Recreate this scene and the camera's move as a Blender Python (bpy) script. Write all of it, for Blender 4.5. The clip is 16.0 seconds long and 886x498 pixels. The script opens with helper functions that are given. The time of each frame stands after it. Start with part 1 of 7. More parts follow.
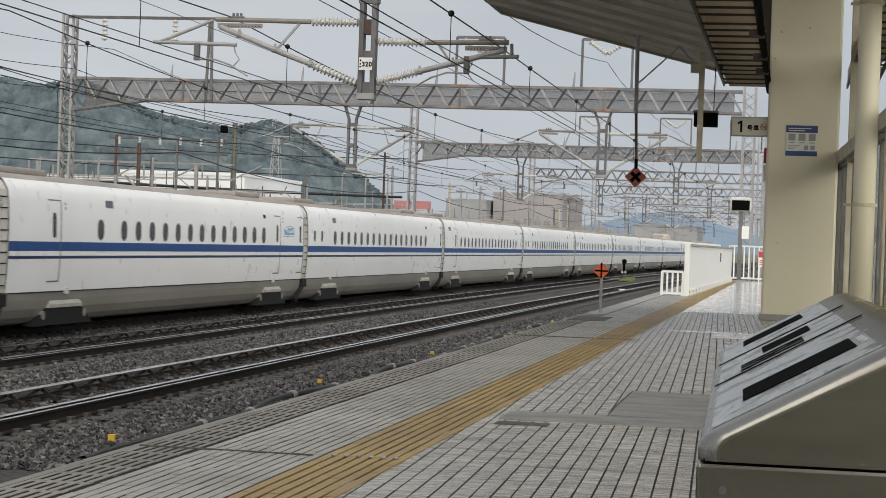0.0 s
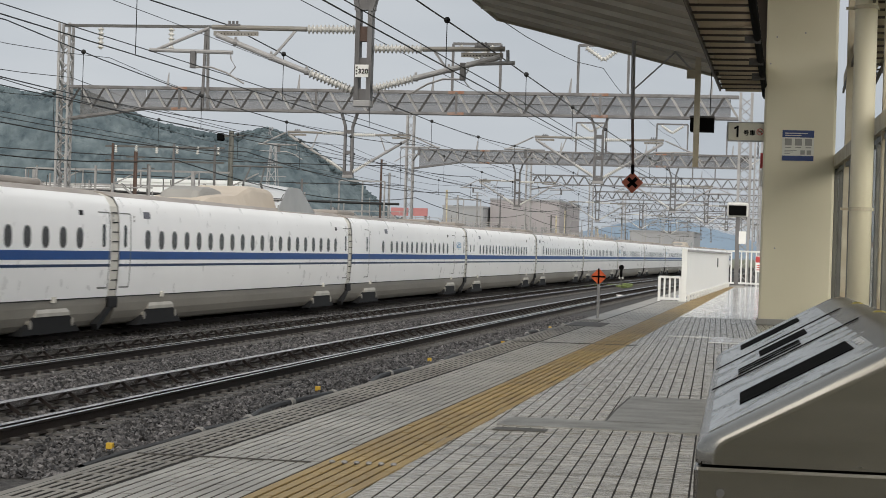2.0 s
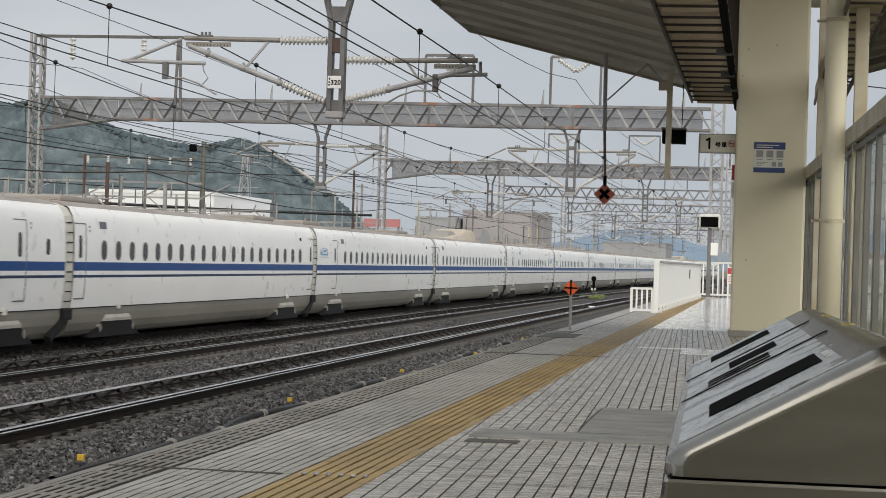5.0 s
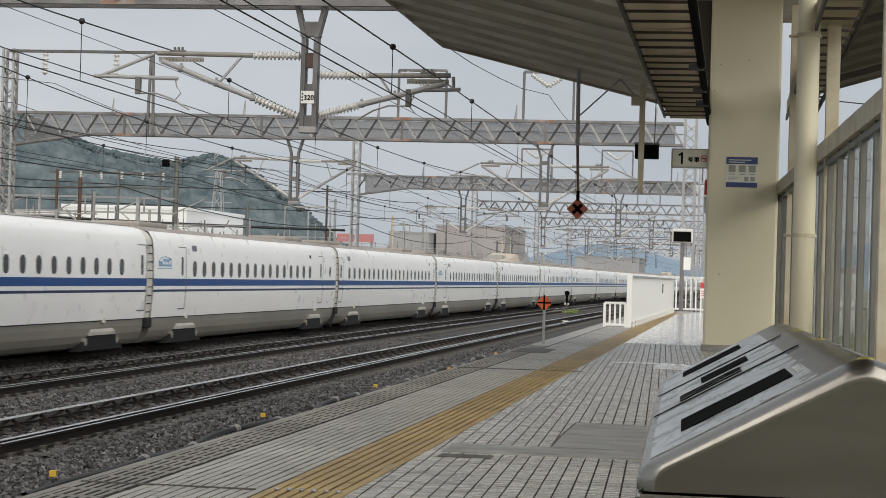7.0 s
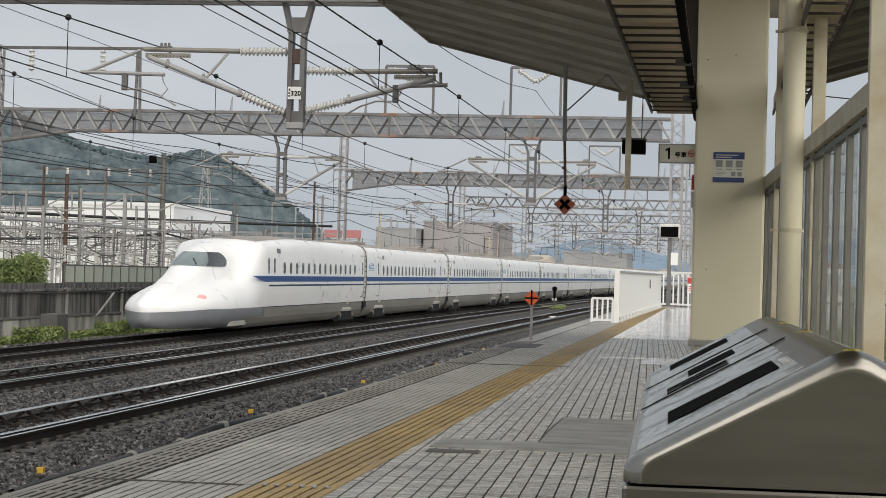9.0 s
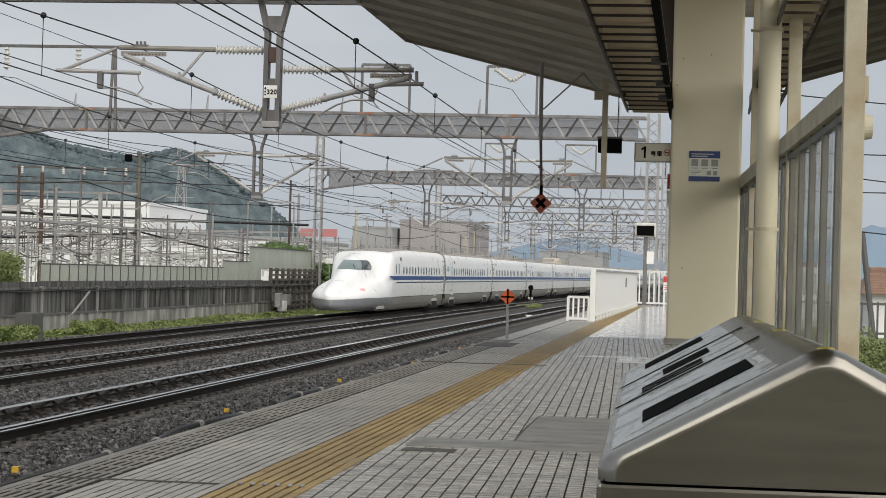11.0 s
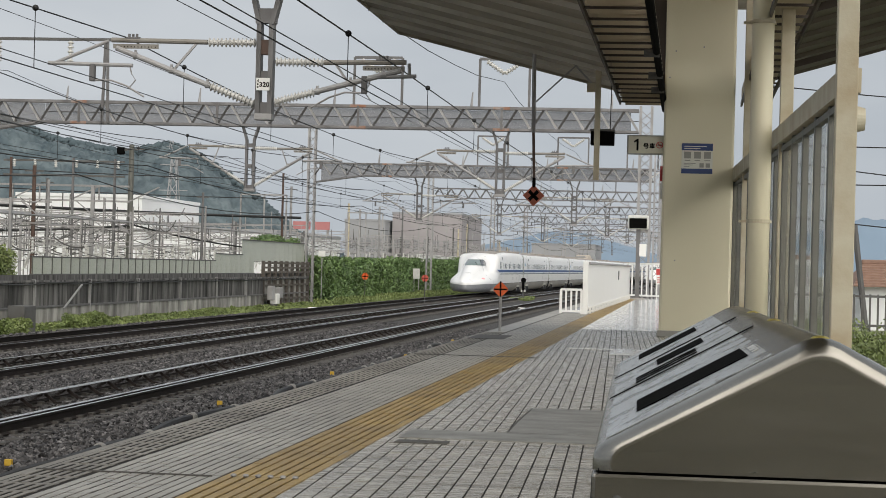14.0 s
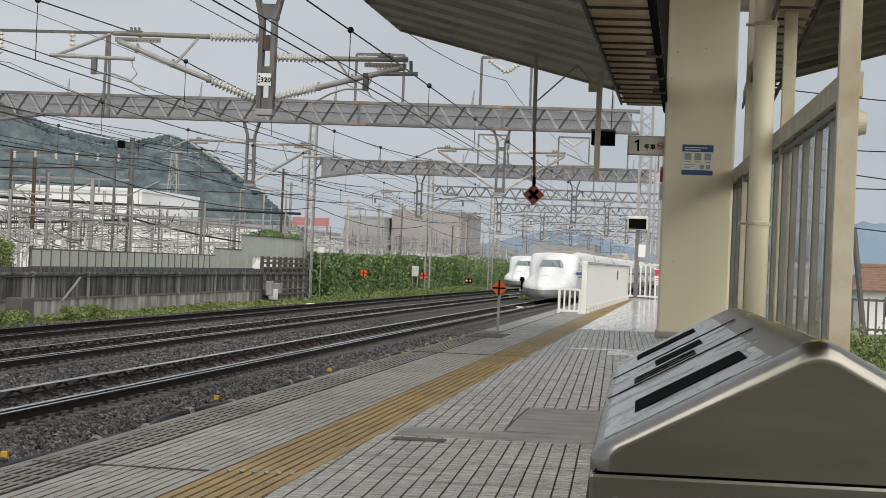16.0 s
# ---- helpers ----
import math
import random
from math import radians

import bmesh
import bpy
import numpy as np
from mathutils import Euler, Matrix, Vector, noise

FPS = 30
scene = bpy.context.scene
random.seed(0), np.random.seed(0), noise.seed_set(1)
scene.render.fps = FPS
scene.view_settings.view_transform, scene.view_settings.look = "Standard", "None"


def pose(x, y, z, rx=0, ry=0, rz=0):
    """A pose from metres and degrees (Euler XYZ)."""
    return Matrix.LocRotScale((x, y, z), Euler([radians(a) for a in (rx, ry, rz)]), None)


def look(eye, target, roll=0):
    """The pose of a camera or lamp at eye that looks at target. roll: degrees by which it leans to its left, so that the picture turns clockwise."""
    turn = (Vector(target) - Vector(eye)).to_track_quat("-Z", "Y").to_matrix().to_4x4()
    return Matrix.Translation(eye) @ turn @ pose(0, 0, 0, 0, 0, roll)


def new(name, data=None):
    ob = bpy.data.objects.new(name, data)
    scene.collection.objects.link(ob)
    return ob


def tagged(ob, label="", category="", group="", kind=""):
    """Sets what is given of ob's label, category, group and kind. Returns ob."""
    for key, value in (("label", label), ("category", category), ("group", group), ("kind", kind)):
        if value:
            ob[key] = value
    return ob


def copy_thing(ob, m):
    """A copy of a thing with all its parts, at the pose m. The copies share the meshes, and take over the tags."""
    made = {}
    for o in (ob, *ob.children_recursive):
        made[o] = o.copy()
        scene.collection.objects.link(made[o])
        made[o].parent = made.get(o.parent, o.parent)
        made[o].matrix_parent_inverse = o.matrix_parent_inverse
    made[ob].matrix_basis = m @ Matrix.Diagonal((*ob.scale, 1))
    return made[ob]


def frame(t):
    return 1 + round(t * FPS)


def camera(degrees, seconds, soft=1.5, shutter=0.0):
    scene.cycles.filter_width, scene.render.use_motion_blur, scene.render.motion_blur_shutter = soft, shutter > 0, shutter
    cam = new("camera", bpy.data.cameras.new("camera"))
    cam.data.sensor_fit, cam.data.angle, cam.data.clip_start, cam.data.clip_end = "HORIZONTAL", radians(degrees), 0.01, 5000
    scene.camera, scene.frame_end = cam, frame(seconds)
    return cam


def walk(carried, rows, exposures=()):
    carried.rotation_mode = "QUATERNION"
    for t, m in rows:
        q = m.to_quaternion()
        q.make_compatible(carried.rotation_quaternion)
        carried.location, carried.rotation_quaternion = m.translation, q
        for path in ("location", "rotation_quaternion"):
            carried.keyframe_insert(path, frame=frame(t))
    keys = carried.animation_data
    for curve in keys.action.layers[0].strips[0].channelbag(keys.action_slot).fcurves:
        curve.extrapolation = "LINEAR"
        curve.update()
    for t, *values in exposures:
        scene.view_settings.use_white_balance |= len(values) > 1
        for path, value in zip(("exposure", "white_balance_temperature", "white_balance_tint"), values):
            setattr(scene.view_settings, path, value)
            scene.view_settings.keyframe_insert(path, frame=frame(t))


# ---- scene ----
cam = camera(26.0, 16.0, soft=0.6, shutter=0.28)
CAM_Z = 1.08


def view(t, yaw, pitch, roll, dx, dy, dz):
    """A row of the hand-held camera: heading left of the track, tilt up, lean, small drift."""
    eye = Vector((dx, dy, CAM_Z + dz))
    a, b = radians(yaw), radians(pitch)
    way = Vector((-math.sin(a) * math.cos(b), math.cos(a) * math.cos(b), math.sin(b)))
    return t, look(eye, eye + way * 10, roll)


walk(cam, [view(*row) for row in (
    (0.0, 10.245, -0.238, 2.048, -0.0103, 0.0096, 0.0062),
    (0.5, 10.219, -0.124, 1.955, -0.0096, 0.0075, 0.0054),
    (1.0, 10.281, -0.071, 1.860, -0.0092, 0.0070, 0.0050),
    (1.5, 10.291, -0.043, 1.819, -0.0099, 0.0073, 0.0048),
    (2.0, 10.167, -0.033, 1.750, -0.0090, 0.0086, 0.0032),
    (2.5, 10.179, 0.027, 1.882, -0.0090, 0.0130, 0.0052),
    (3.0, 10.182, 0.155, 1.998, -0.0100, 0.0085, 0.0066),
    (3.5, 10.040, 0.226, 1.927, -0.0087, 0.0026, 0.0055),
    (4.0, 9.835, 0.257, 1.878, -0.0076, 0.0009, 0.0050),
    (6.5, 8.710, 0.617, 1.700, -0.0019, -0.0045, 0.0073),
    (7.0, 8.580, 0.792, 1.718, -0.0022, -0.0063, 0.0072),
    (7.5, 8.503, 0.891, 1.753, -0.0012, -0.0021, 0.0058),
    (8.0, 8.401, 0.898, 1.664, -0.0013, -0.0066, 0.0051),
    (8.5, 8.330, 0.789, 1.572, 0.0000, -0.0057, 0.0032),
    (9.0, 8.203, 0.680, 1.587, -0.0008, -0.0061, 0.0029),
    (9.5, 7.935, 0.631, 1.727, 0.0015, -0.0023, 0.0017),
    (10.0, 7.743, 0.657, 1.674, 0.0016, -0.0051, 0.0032),
    (12.5, 7.347, 0.632, 1.615, -0.0000, -0.0000, -0.0000),
    (13.0, 7.371, 0.591, 1.604, 0.0000, 0.0046, -0.0008),
    (13.5, 7.362, 0.546, 1.518, -0.0009, -0.0006, -0.0012),
    (14.0, 7.268, 0.455, 1.543, -0.0013, -0.0014, -0.0023),
    (14.5, 7.261, 0.357, 1.625, -0.0016, 0.0032, -0.0019),
    (15.0, 7.150, 0.374, 1.774, -0.0014, 0.0023, -0.0026),
    (15.5, 7.137, 0.370, 2.354, -0.0023, 0.0045, -0.0016),
    (16.0, 7.237, 0.393, 2.339, -0.0038, 0.0021, -0.0026),
)], exposures=((0.0, 0.4), (16.0, 0.4)))

# ---------------------------------------------------------------- light
world = bpy.data.worlds.new("overcast")
scene.world = world
world.use_nodes = True
wn, wl = world.node_tree.nodes, world.node_tree.links
wn.clear()
w_out = wn.new("ShaderNodeOutputWorld")
w_bg = wn.new("ShaderNodeBackground")
w_sky = wn.new("ShaderNodeTexSky")
w_sky.sky_type, w_sky.sun_disc = "NISHITA", False
w_sky.sun_elevation, w_sky.sun_rotation = radians(40.5), radians(157)
w_sky.air_density, w_sky.dust_density = 1.0, 3.0
w_hsv = wn.new("ShaderNodeHueSaturation")
w_hsv.inputs["Saturation"].default_value = 0.2
w_coord = wn.new("ShaderNodeTexCoord")
w_map = wn.new("ShaderNodeMapping")
w_map.inputs["Scale"].default_value = (1.0, 1.0, 3.5)
w_noise = wn.new("ShaderNodeTexNoise")
w_noise.inputs["Scale"].default_value, w_noise.inputs["Detail"].default_value = 2.2, 5.0
w_ramp = wn.new("ShaderNodeValToRGB")
w_ramp.color_ramp.elements[0].position, w_ramp.color_ramp.elements[0].color = 0.3, (5.3, 5.9, 6.6, 1)
w_ramp.color_ramp.elements[1].position, w_ramp.color_ramp.elements[1].color = 0.7, (8.4, 8.8, 9.2, 1)
w_mix = wn.new("ShaderNodeMix")
w_mix.data_type = "RGBA"
w_mix.inputs["Factor"].default_value = 0.88
wl.new(w_coord.outputs["Generated"], w_map.inputs["Vector"])
wl.new(w_map.outputs["Vector"], w_noise.inputs["Vector"])
wl.new(w_noise.outputs["Fac"], w_ramp.inputs["Fac"])
wl.new(w_sky.outputs["Color"], w_hsv.inputs["Color"])
wl.new(w_hsv.outputs["Color"], w_mix.inputs["A"])
wl.new(w_ramp.outputs["Color"], w_mix.inputs["B"])
# the cloud deck is a little paler towards the horizon
w_sep = wn.new("ShaderNodeSeparateXYZ")
w_grad = wn.new("ShaderNodeValToRGB")
w_grad.color_ramp.elements[0].position, w_grad.color_ramp.elements[0].color = 0.0, (1.13, 1.12, 1.11, 1)
w_grad.color_ramp.elements[1].position, w_grad.color_ramp.elements[1].color = 0.45, (1.0, 1.0, 1.0, 1)
w_low = w_grad.color_ramp.elements.new(0.15)
w_low.color = (0.93, 0.94, 0.95, 1)
w_tone = wn.new("ShaderNodeMix")
w_tone.data_type, w_tone.blend_type = "RGBA", "MULTIPLY"
w_tone.inputs["Factor"].default_value = 1.0
wl.new(w_coord.outputs["Generated"], w_sep.inputs["Vector"])
wl.new(w_sep.outputs["Z"], w_grad.inputs["Fac"])
wl.new(w_mix.outputs["Result"], w_tone.inputs["A"])
wl.new(w_grad.outputs["Color"], w_tone.inputs["B"])
wl.new(w_tone.outputs["Result"], w_bg.inputs["Color"])
w_bg.inputs["Strength"].default_value = 0.060
wl.new(w_bg.outputs["Background"], w_out.inputs["Surface"])

sun = new("sun", bpy.data.lights.new("sun", "SUN"))
sun.data.energy, sun.data.angle, sun.data.color = 2.5, radians(95), (1.0, 0.93, 0.82)
sun.matrix_world = look((12, -28, 26), (0, 0, 0))

# ---------------------------------------------------------------- materials
MATS = {}


def mat(name, color, rough=0.6, metal=0.0, second=None, scale=3.0, fine=40.0, bump=0.15, spread=0.5, stretch=(1, 1, 1),
        coat=0.0, random_tone=0.0, speck=None, island=False, world_space=False, spec=0.5, gloss_var=0.12, bias=0.0):
    """A procedural surface: base colour that wanders to a second one in patches, fine grain and relief."""
    if name in MATS:
        return MATS[name]
    m = bpy.data.materials.new(name)
    m.use_nodes = True
    n, l = m.node_tree.nodes, m.node_tree.links
    bsdf = n["Principled BSDF"]
    coord = n.new("ShaderNodeTexCoord")
    mapping = n.new("ShaderNodeMapping")
    mapping.inputs["Scale"].default_value = stretch
    if world_space:
        place = n.new("ShaderNodeNewGeometry")
        l.new(place.outputs["Position"], mapping.inputs["Vector"])
    else:
        l.new(coord.outputs["Object"], mapping.inputs["Vector"])
    big = n.new("ShaderNodeTexNoise")
    big.inputs["Scale"].default_value, big.inputs["Detail"].default_value = scale, 6.0
    small = n.new("ShaderNodeTexNoise")
    small.inputs["Scale"].default_value, small.inputs["Detail"].default_value = fine, 4.0
    l.new(mapping.outputs["Vector"], big.inputs["Vector"])
    l.new(mapping.outputs["Vector"], small.inputs["Vector"])
    if second is None:
        second = tuple(c * 0.8 for c in color)
    ramp = n.new("ShaderNodeValToRGB")
    ramp.color_ramp.elements[0].position, ramp.color_ramp.elements[0].color = 0.5 + bias - spread / 2, (*second, 1)
    ramp.color_ramp.elements[1].position, ramp.color_ramp.elements[1].color = 0.5 + bias + spread / 2, (*color, 1)
    l.new(big.outputs["Fac"], ramp.inputs["Fac"])
    col = ramp.outputs["Color"]
    if speck:
        mixs = n.new("ShaderNodeMix")
        mixs.data_type = "RGBA"
        r2 = n.new("ShaderNodeValToRGB")
        r2.color_ramp.elements[0].position, r2.color_ramp.elements[1].position = 0.55, 0.7
        l.new(small.outputs["Fac"], r2.inputs["Fac"])
        l.new(r2.outputs["Color"], mixs.inputs["Factor"])
        l.new(col, mixs.inputs["A"])
        mixs.inputs["B"].default_value = (*speck, 1)
        col = mixs.outputs["Result"]
    if random_tone:
        hsv = n.new("ShaderNodeHueSaturation")
        mr = n.new("ShaderNodeMapRange")
        mr.inputs["To Min"].default_value, mr.inputs["To Max"].default_value = 1 - random_tone, 1 + random_tone
        if island:
            geo = n.new("ShaderNodeNewGeometry")
            l.new(geo.outputs["Random Per Island"], mr.inputs["Value"])
        else:
            info = n.new("ShaderNodeObjectInfo")
            l.new(info.outputs["Random"], mr.inputs["Value"])
        l.new(mr.outputs["Result"], hsv.inputs["Value"])
        l.new(col, hsv.inputs["Color"])
        col = hsv.outputs["Color"]
    l.new(col, bsdf.inputs["Base Color"])
    rr = n.new("ShaderNodeMapRange")
    rr.inputs["To Min"].default_value, rr.inputs["To Max"].default_value = max(0.02, rough - gloss_var), min(1.0, rough + gloss_var)
    l.new(small.outputs["Fac"], rr.inputs["Value"])
    l.new(rr.outputs["Result"], bsdf.inputs["Roughness"])
    bsdf.inputs["Metallic"].default_value = metal
    bsdf.inputs["Specular IOR Level"].default_value = spec
    bsdf.inputs["Coat Weight"].default_value = coat
    if bump:
        b = n.new("ShaderNodeBump")
        b.inputs["Strength"].default_value, b.inputs["Distance"].default_value = bump, 0.02
        l.new(small.outputs["Fac"], b.inputs["Height"])
        l.new(b.outputs["Normal"], bsdf.inputs["Normal"])
    MATS[name] = m
    return m


def glow(name, color, strength):
    m = bpy.data.materials.new(name)
    m.use_nodes = True
    b = m.node_tree.nodes["Principled BSDF"]
    b.inputs["Base Color"].default_value = (*color, 1)
    b.inputs["Emission Color"].default_value = (*color, 1)
    b.inputs["Emission Strength"].default_value = strength
    return m


M_TRAIN = mat("train_white", (0.88, 0.88, 0.88), 0.28, second=(0.82, 0.82, 0.82), scale=0.5, fine=2, bump=0.0, gloss_var=0.02)
M_BLUE = mat("train_blue", (0.006, 0.062, 0.245), 0.4, second=(0.006, 0.055, 0.21), scale=1, bump=0.0, spec=0.25)
M_BLUE_DK = mat("train_dark_blue", (0.012, 0.034, 0.095), 0.4, second=(0.012, 0.03, 0.08), scale=1, bump=0.0, spec=0.25)
M_SKIRT = mat("train_grey", (0.25, 0.235, 0.205), 0.42, second=(0.16, 0.148, 0.128), scale=0.8, bump=0.02, stretch=(1, 0.4, 1))
M_ROOF = mat("train_roof", (0.36, 0.33, 0.30), 0.6, second=(0.22, 0.195, 0.175), scale=0.7, bump=0.02)
M_DARK = mat("dark_metal", (0.013, 0.013, 0.014), 0.7, bump=0.05, spec=0.25)
M_NOSE_GREY = mat("nose_grey", (0.29, 0.30, 0.32), 0.3, second=(0.24, 0.25, 0.27), scale=0.6, bump=0.0)
M_EMBLEM = mat("emblem_blue", (0.20, 0.38, 0.58), 0.4, bump=0.0)
M_GLASS = mat("train_glass", (0.022, 0.025, 0.027), 0.2, bump=0.0, spec=0.3)
# lightened base puts the reflected sky into the windscreen's colour
M_SCREEN = mat("sky_toned_windscreen", (0.20, 0.25, 0.25), 0.08, second=(0.14, 0.18, 0.18), scale=0.6, bump=0.0, coat=0.6)
M_SCREEN_DK = mat("cab_side_glass", (0.035, 0.042, 0.046), 0.15, bump=0.0, coat=0.2)
M_RIM = mat("window_rim", (0.20, 0.20, 0.20), 0.5, bump=0.0)
# dark grey for the shade in the set-back door jambs
M_JAMB_SHADE = mat("jamb_shade", (0.16, 0.16, 0.155), 0.6, bump=0.0)
M_COVER = mat("axle_cover", (0.46, 0.44, 0.40), 0.5, second=(0.33, 0.315, 0.28), scale=2, bump=0.02)
M_DISPLAY = mat("display_glass", (0.10, 0.10, 0.13), 0.3, second=(0.06, 0.06, 0.08), bump=0.0)
M_SEAM = mat("seam_grey", (0.33, 0.33, 0.32), 0.5, bump=0.0)
M_GANG = mat("gangway_hood", (0.66, 0.64, 0.58), 0.5, second=(0.54, 0.52, 0.47), scale=2, bump=0.05)
M_RAIL_TOP = mat("rail_steel", (0.80, 0.80, 0.81), 0.16, 1.0, second=(0.5, 0.5, 0.5), scale=2, bump=0.02, stretch=(1, 0.1, 1))
M_RAIL = mat("rail_rust", (0.028, 0.022, 0.019), 0.75, second=(0.018, 0.014, 0.013), scale=2, bump=0.2, spec=0.2)
M_SLEEPER = mat("sleeper_concrete", (0.095, 0.088, 0.08), 0.8, second=(0.04, 0.037, 0.034), scale=4, bump=0.3, random_tone=0.15)
M_BALLAST = mat("ballast", (0.090, 0.085, 0.082), 0.7, second=(0.026, 0.024, 0.023), scale=14, fine=30, bump=1.0, spread=0.3, speck=(0.07, 0.067, 0.064), world_space=True, spec=0.15)
M_PLATE = mat("dull_plate", (0.40, 0.395, 0.405), 0.6, second=(0.22, 0.208, 0.21), scale=1.3, bump=0.06, stretch=(1.6, 1, 0.35), spread=0.35)
M_STONE = mat("ballast_stone", (0.128, 0.122, 0.122), 0.55, second=(0.016, 0.015, 0.016), spread=0.3, scale=8, bump=0.4, random_tone=0.9, island=True, spec=0.25)
M_GALV = mat("galvanised_steel", (0.38, 0.375, 0.375), 0.6, 0.1, second=(0.24, 0.235, 0.235), scale=2.0, bump=0.05, random_tone=0.12)
# near-black grey for the shaded sides of the truss angle bars
M_TRUSS_SHADE = mat("shaded_truss_steel", (0.06, 0.058, 0.058), 0.7, second=(0.04, 0.037, 0.036), scale=2, bump=0.05)
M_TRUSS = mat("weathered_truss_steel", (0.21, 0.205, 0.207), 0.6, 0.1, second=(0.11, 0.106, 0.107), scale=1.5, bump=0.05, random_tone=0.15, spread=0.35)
M_SPLICE = mat("rusting_plate", (0.29, 0.25, 0.23), 0.7, second=(0.25, 0.12, 0.07), scale=3, bump=0.1, spread=0.25)
M_STEEL_DK = mat("dark_galvanised", (0.13, 0.13, 0.13), 0.6, 0.3, second=(0.09, 0.085, 0.08), scale=2, bump=0.05)
M_TUBE = mat("weathered_tube", (0.27, 0.26, 0.24), 0.6, 0.1, second=(0.20, 0.18, 0.15), scale=3, bump=0.05)
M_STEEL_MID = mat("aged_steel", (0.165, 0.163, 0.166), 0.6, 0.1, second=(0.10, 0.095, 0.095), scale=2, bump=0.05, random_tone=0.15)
M_PALE = mat("pale_galvanised", (0.37, 0.36, 0.355), 0.5, 0.1, second=(0.24, 0.23, 0.225), scale=2, bump=0.03, random_tone=0.12)
M_PORC = mat("insulator_porcelain", (0.64, 0.64, 0.62), 0.3, second=(0.48, 0.47, 0.45), scale=6, bump=0.0)
M_WIRE = mat("wire", (0.02, 0.02, 0.02), 0.6, 0.3, bump=0.0)
M_WHITE = mat("white_paint", (0.82, 0.82, 0.80), 0.4, second=(0.74, 0.74, 0.72), scale=1.2, bump=0.02)
M_BARRIER = mat("barrier_white", (0.82, 0.82, 0.80), 0.4, second=(0.80, 0.80, 0.78), scale=0.6, bump=0.0)
M_CREAM = mat("cream_paint", (0.70, 0.655, 0.495), 0.5, second=(0.65, 0.60, 0.445), scale=0.6, bump=0.02)
M_CREAM_OLD = mat("worn_cream_paint", (0.53, 0.50, 0.39), 0.55, second=(0.40, 0.33, 0.22), scale=2.6, bump=0.1, spread=0.35)
M_TILE = mat("platform_tile", (0.43, 0.405, 0.355), 0.27, second=(0.20, 0.183, 0.157), scale=1.1, fine=9, bump=0.15, random_tone=0.15, stretch=(0.7, 9.0, 1), world_space=True, spread=0.36)
M_TILE_EDGE = mat("edge_tile", (0.385, 0.365, 0.325), 0.42, second=(0.22, 0.205, 0.18), scale=1.0, fine=12, bump=0.1, random_tone=0.07, world_space=True)
M_TILE_BROWN = mat("brown_edge_tile", (0.33, 0.305, 0.26), 0.5, second=(0.10, 0.088, 0.07), scale=0.55, bump=0.1, random_tone=0.12, world_space=True)
# wet and smooth; the pale base also stands in for sky sheen
M_TILE_WET = mat("wet_sheen_paving", (0.66, 0.65, 0.63), 0.14, second=(0.50, 0.49, 0.475), scale=0.8, fine=6, bump=0.02, stretch=(1.5, .5, 1))
M_YELLOW = mat("tactile_yellow", (0.38, 0.255, 0.08), 0.5, second=(0.22, 0.15, 0.06), scale=1.2, bump=0.1, random_tone=0.08, world_space=True)
M_GROUT = mat("dark_joint", (0.028, 0.025, 0.022), 0.9, second=(0.018, 0.016, 0.014), scale=4, bump=0.2, spec=0.2)
M_JOINT = mat("brown_joint", (0.115, 0.10, 0.083), 0.9, second=(0.035, 0.03, 0.025), scale=1.6, bump=0.2, spec=0.2)
M_PIT = mat("dark_cover_plate", (0.075, 0.07, 0.062), 0.6, second=(0.045, 0.042, 0.038), scale=2, bump=0.15)
M_CONC = mat("concrete", (0.36, 0.35, 0.33), 0.8, second=(0.24, 0.235, 0.22), scale=1.2, bump=0.25)
M_CONC_DIRTY = mat("stained_concrete", (0.44, 0.43, 0.40), 0.85, second=(0.13, 0.125, 0.115), scale=0.9, bump=0.25, stretch=(1, 1.6, 0.5), random_tone=0.2, spread=0.3, world_space=True)
M_BOARD_DK = mat("weathered_board", (0.17, 0.165, 0.16), 0.85, second=(0.03, 0.029, 0.028), scale=1.3, bump=0.2, stretch=(1, 2.2, 0.25), random_tone=0.4, spread=0.3, world_space=True)
M_PANEL_GRN = mat("dull_clear_panel", (0.50, 0.515, 0.48), 0.3, second=(0.33, 0.36, 0.27), scale=0.6, bump=0.05, random_tone=0.06)
M_RIB = mat("roof_rib", (0.66, 0.64, 0.58), 0.4, second=(0.5, 0.48, 0.43), scale=2, bump=0.03)
M_OLD_WOOD = mat("old_lattice_wood", (0.13, 0.115, 0.10), 0.8, second=(0.07, 0.06, 0.052), scale=3, bump=0.2)
M_ROOFDECK = mat("canopy_deck", (0.44, 0.405, 0.335), 0.6, second=(0.28, 0.25, 0.195), scale=0.9, bump=0.08, spread=0.35)
# darker copy of canopy_deck: the right wing's shade put into the colour
M_DECK_SHADE = mat("shaded_brown_deck", (0.15, 0.13, 0.10), 0.65, second=(0.095, 0.08, 0.06), scale=0.9, bump=0.08)
M_BROWN_BAR = mat("dark_brown_steel", (0.05, 0.035, 0.026), 0.6, bump=0.1)
M_SOFFIT = mat("soffit_board", (0.58, 0.50, 0.37), 0.65, second=(0.44, 0.36, 0.25), scale=1.2, bump=0.1)
M_BIN = mat("brushed_stainless", (0.355, 0.34, 0.31), 0.24, 1.0, second=(0.28, 0.267, 0.24), scale=3.0, fine=9, bump=0.012, stretch=(0.6, 4, 5), gloss_var=0.07)
M_BIN_TOP = mat("bin_label_plate", (0.60, 0.63, 0.65), 0.22, 0.3, second=(0.24, 0.25, 0.255), scale=11, fine=60, bump=0.05, spread=0.08, bias=-0.07, stretch=(1, 0.8, 1), gloss_var=0.1, speck=(0.30, 0.31, 0.30))
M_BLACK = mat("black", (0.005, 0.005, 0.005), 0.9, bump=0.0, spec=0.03)
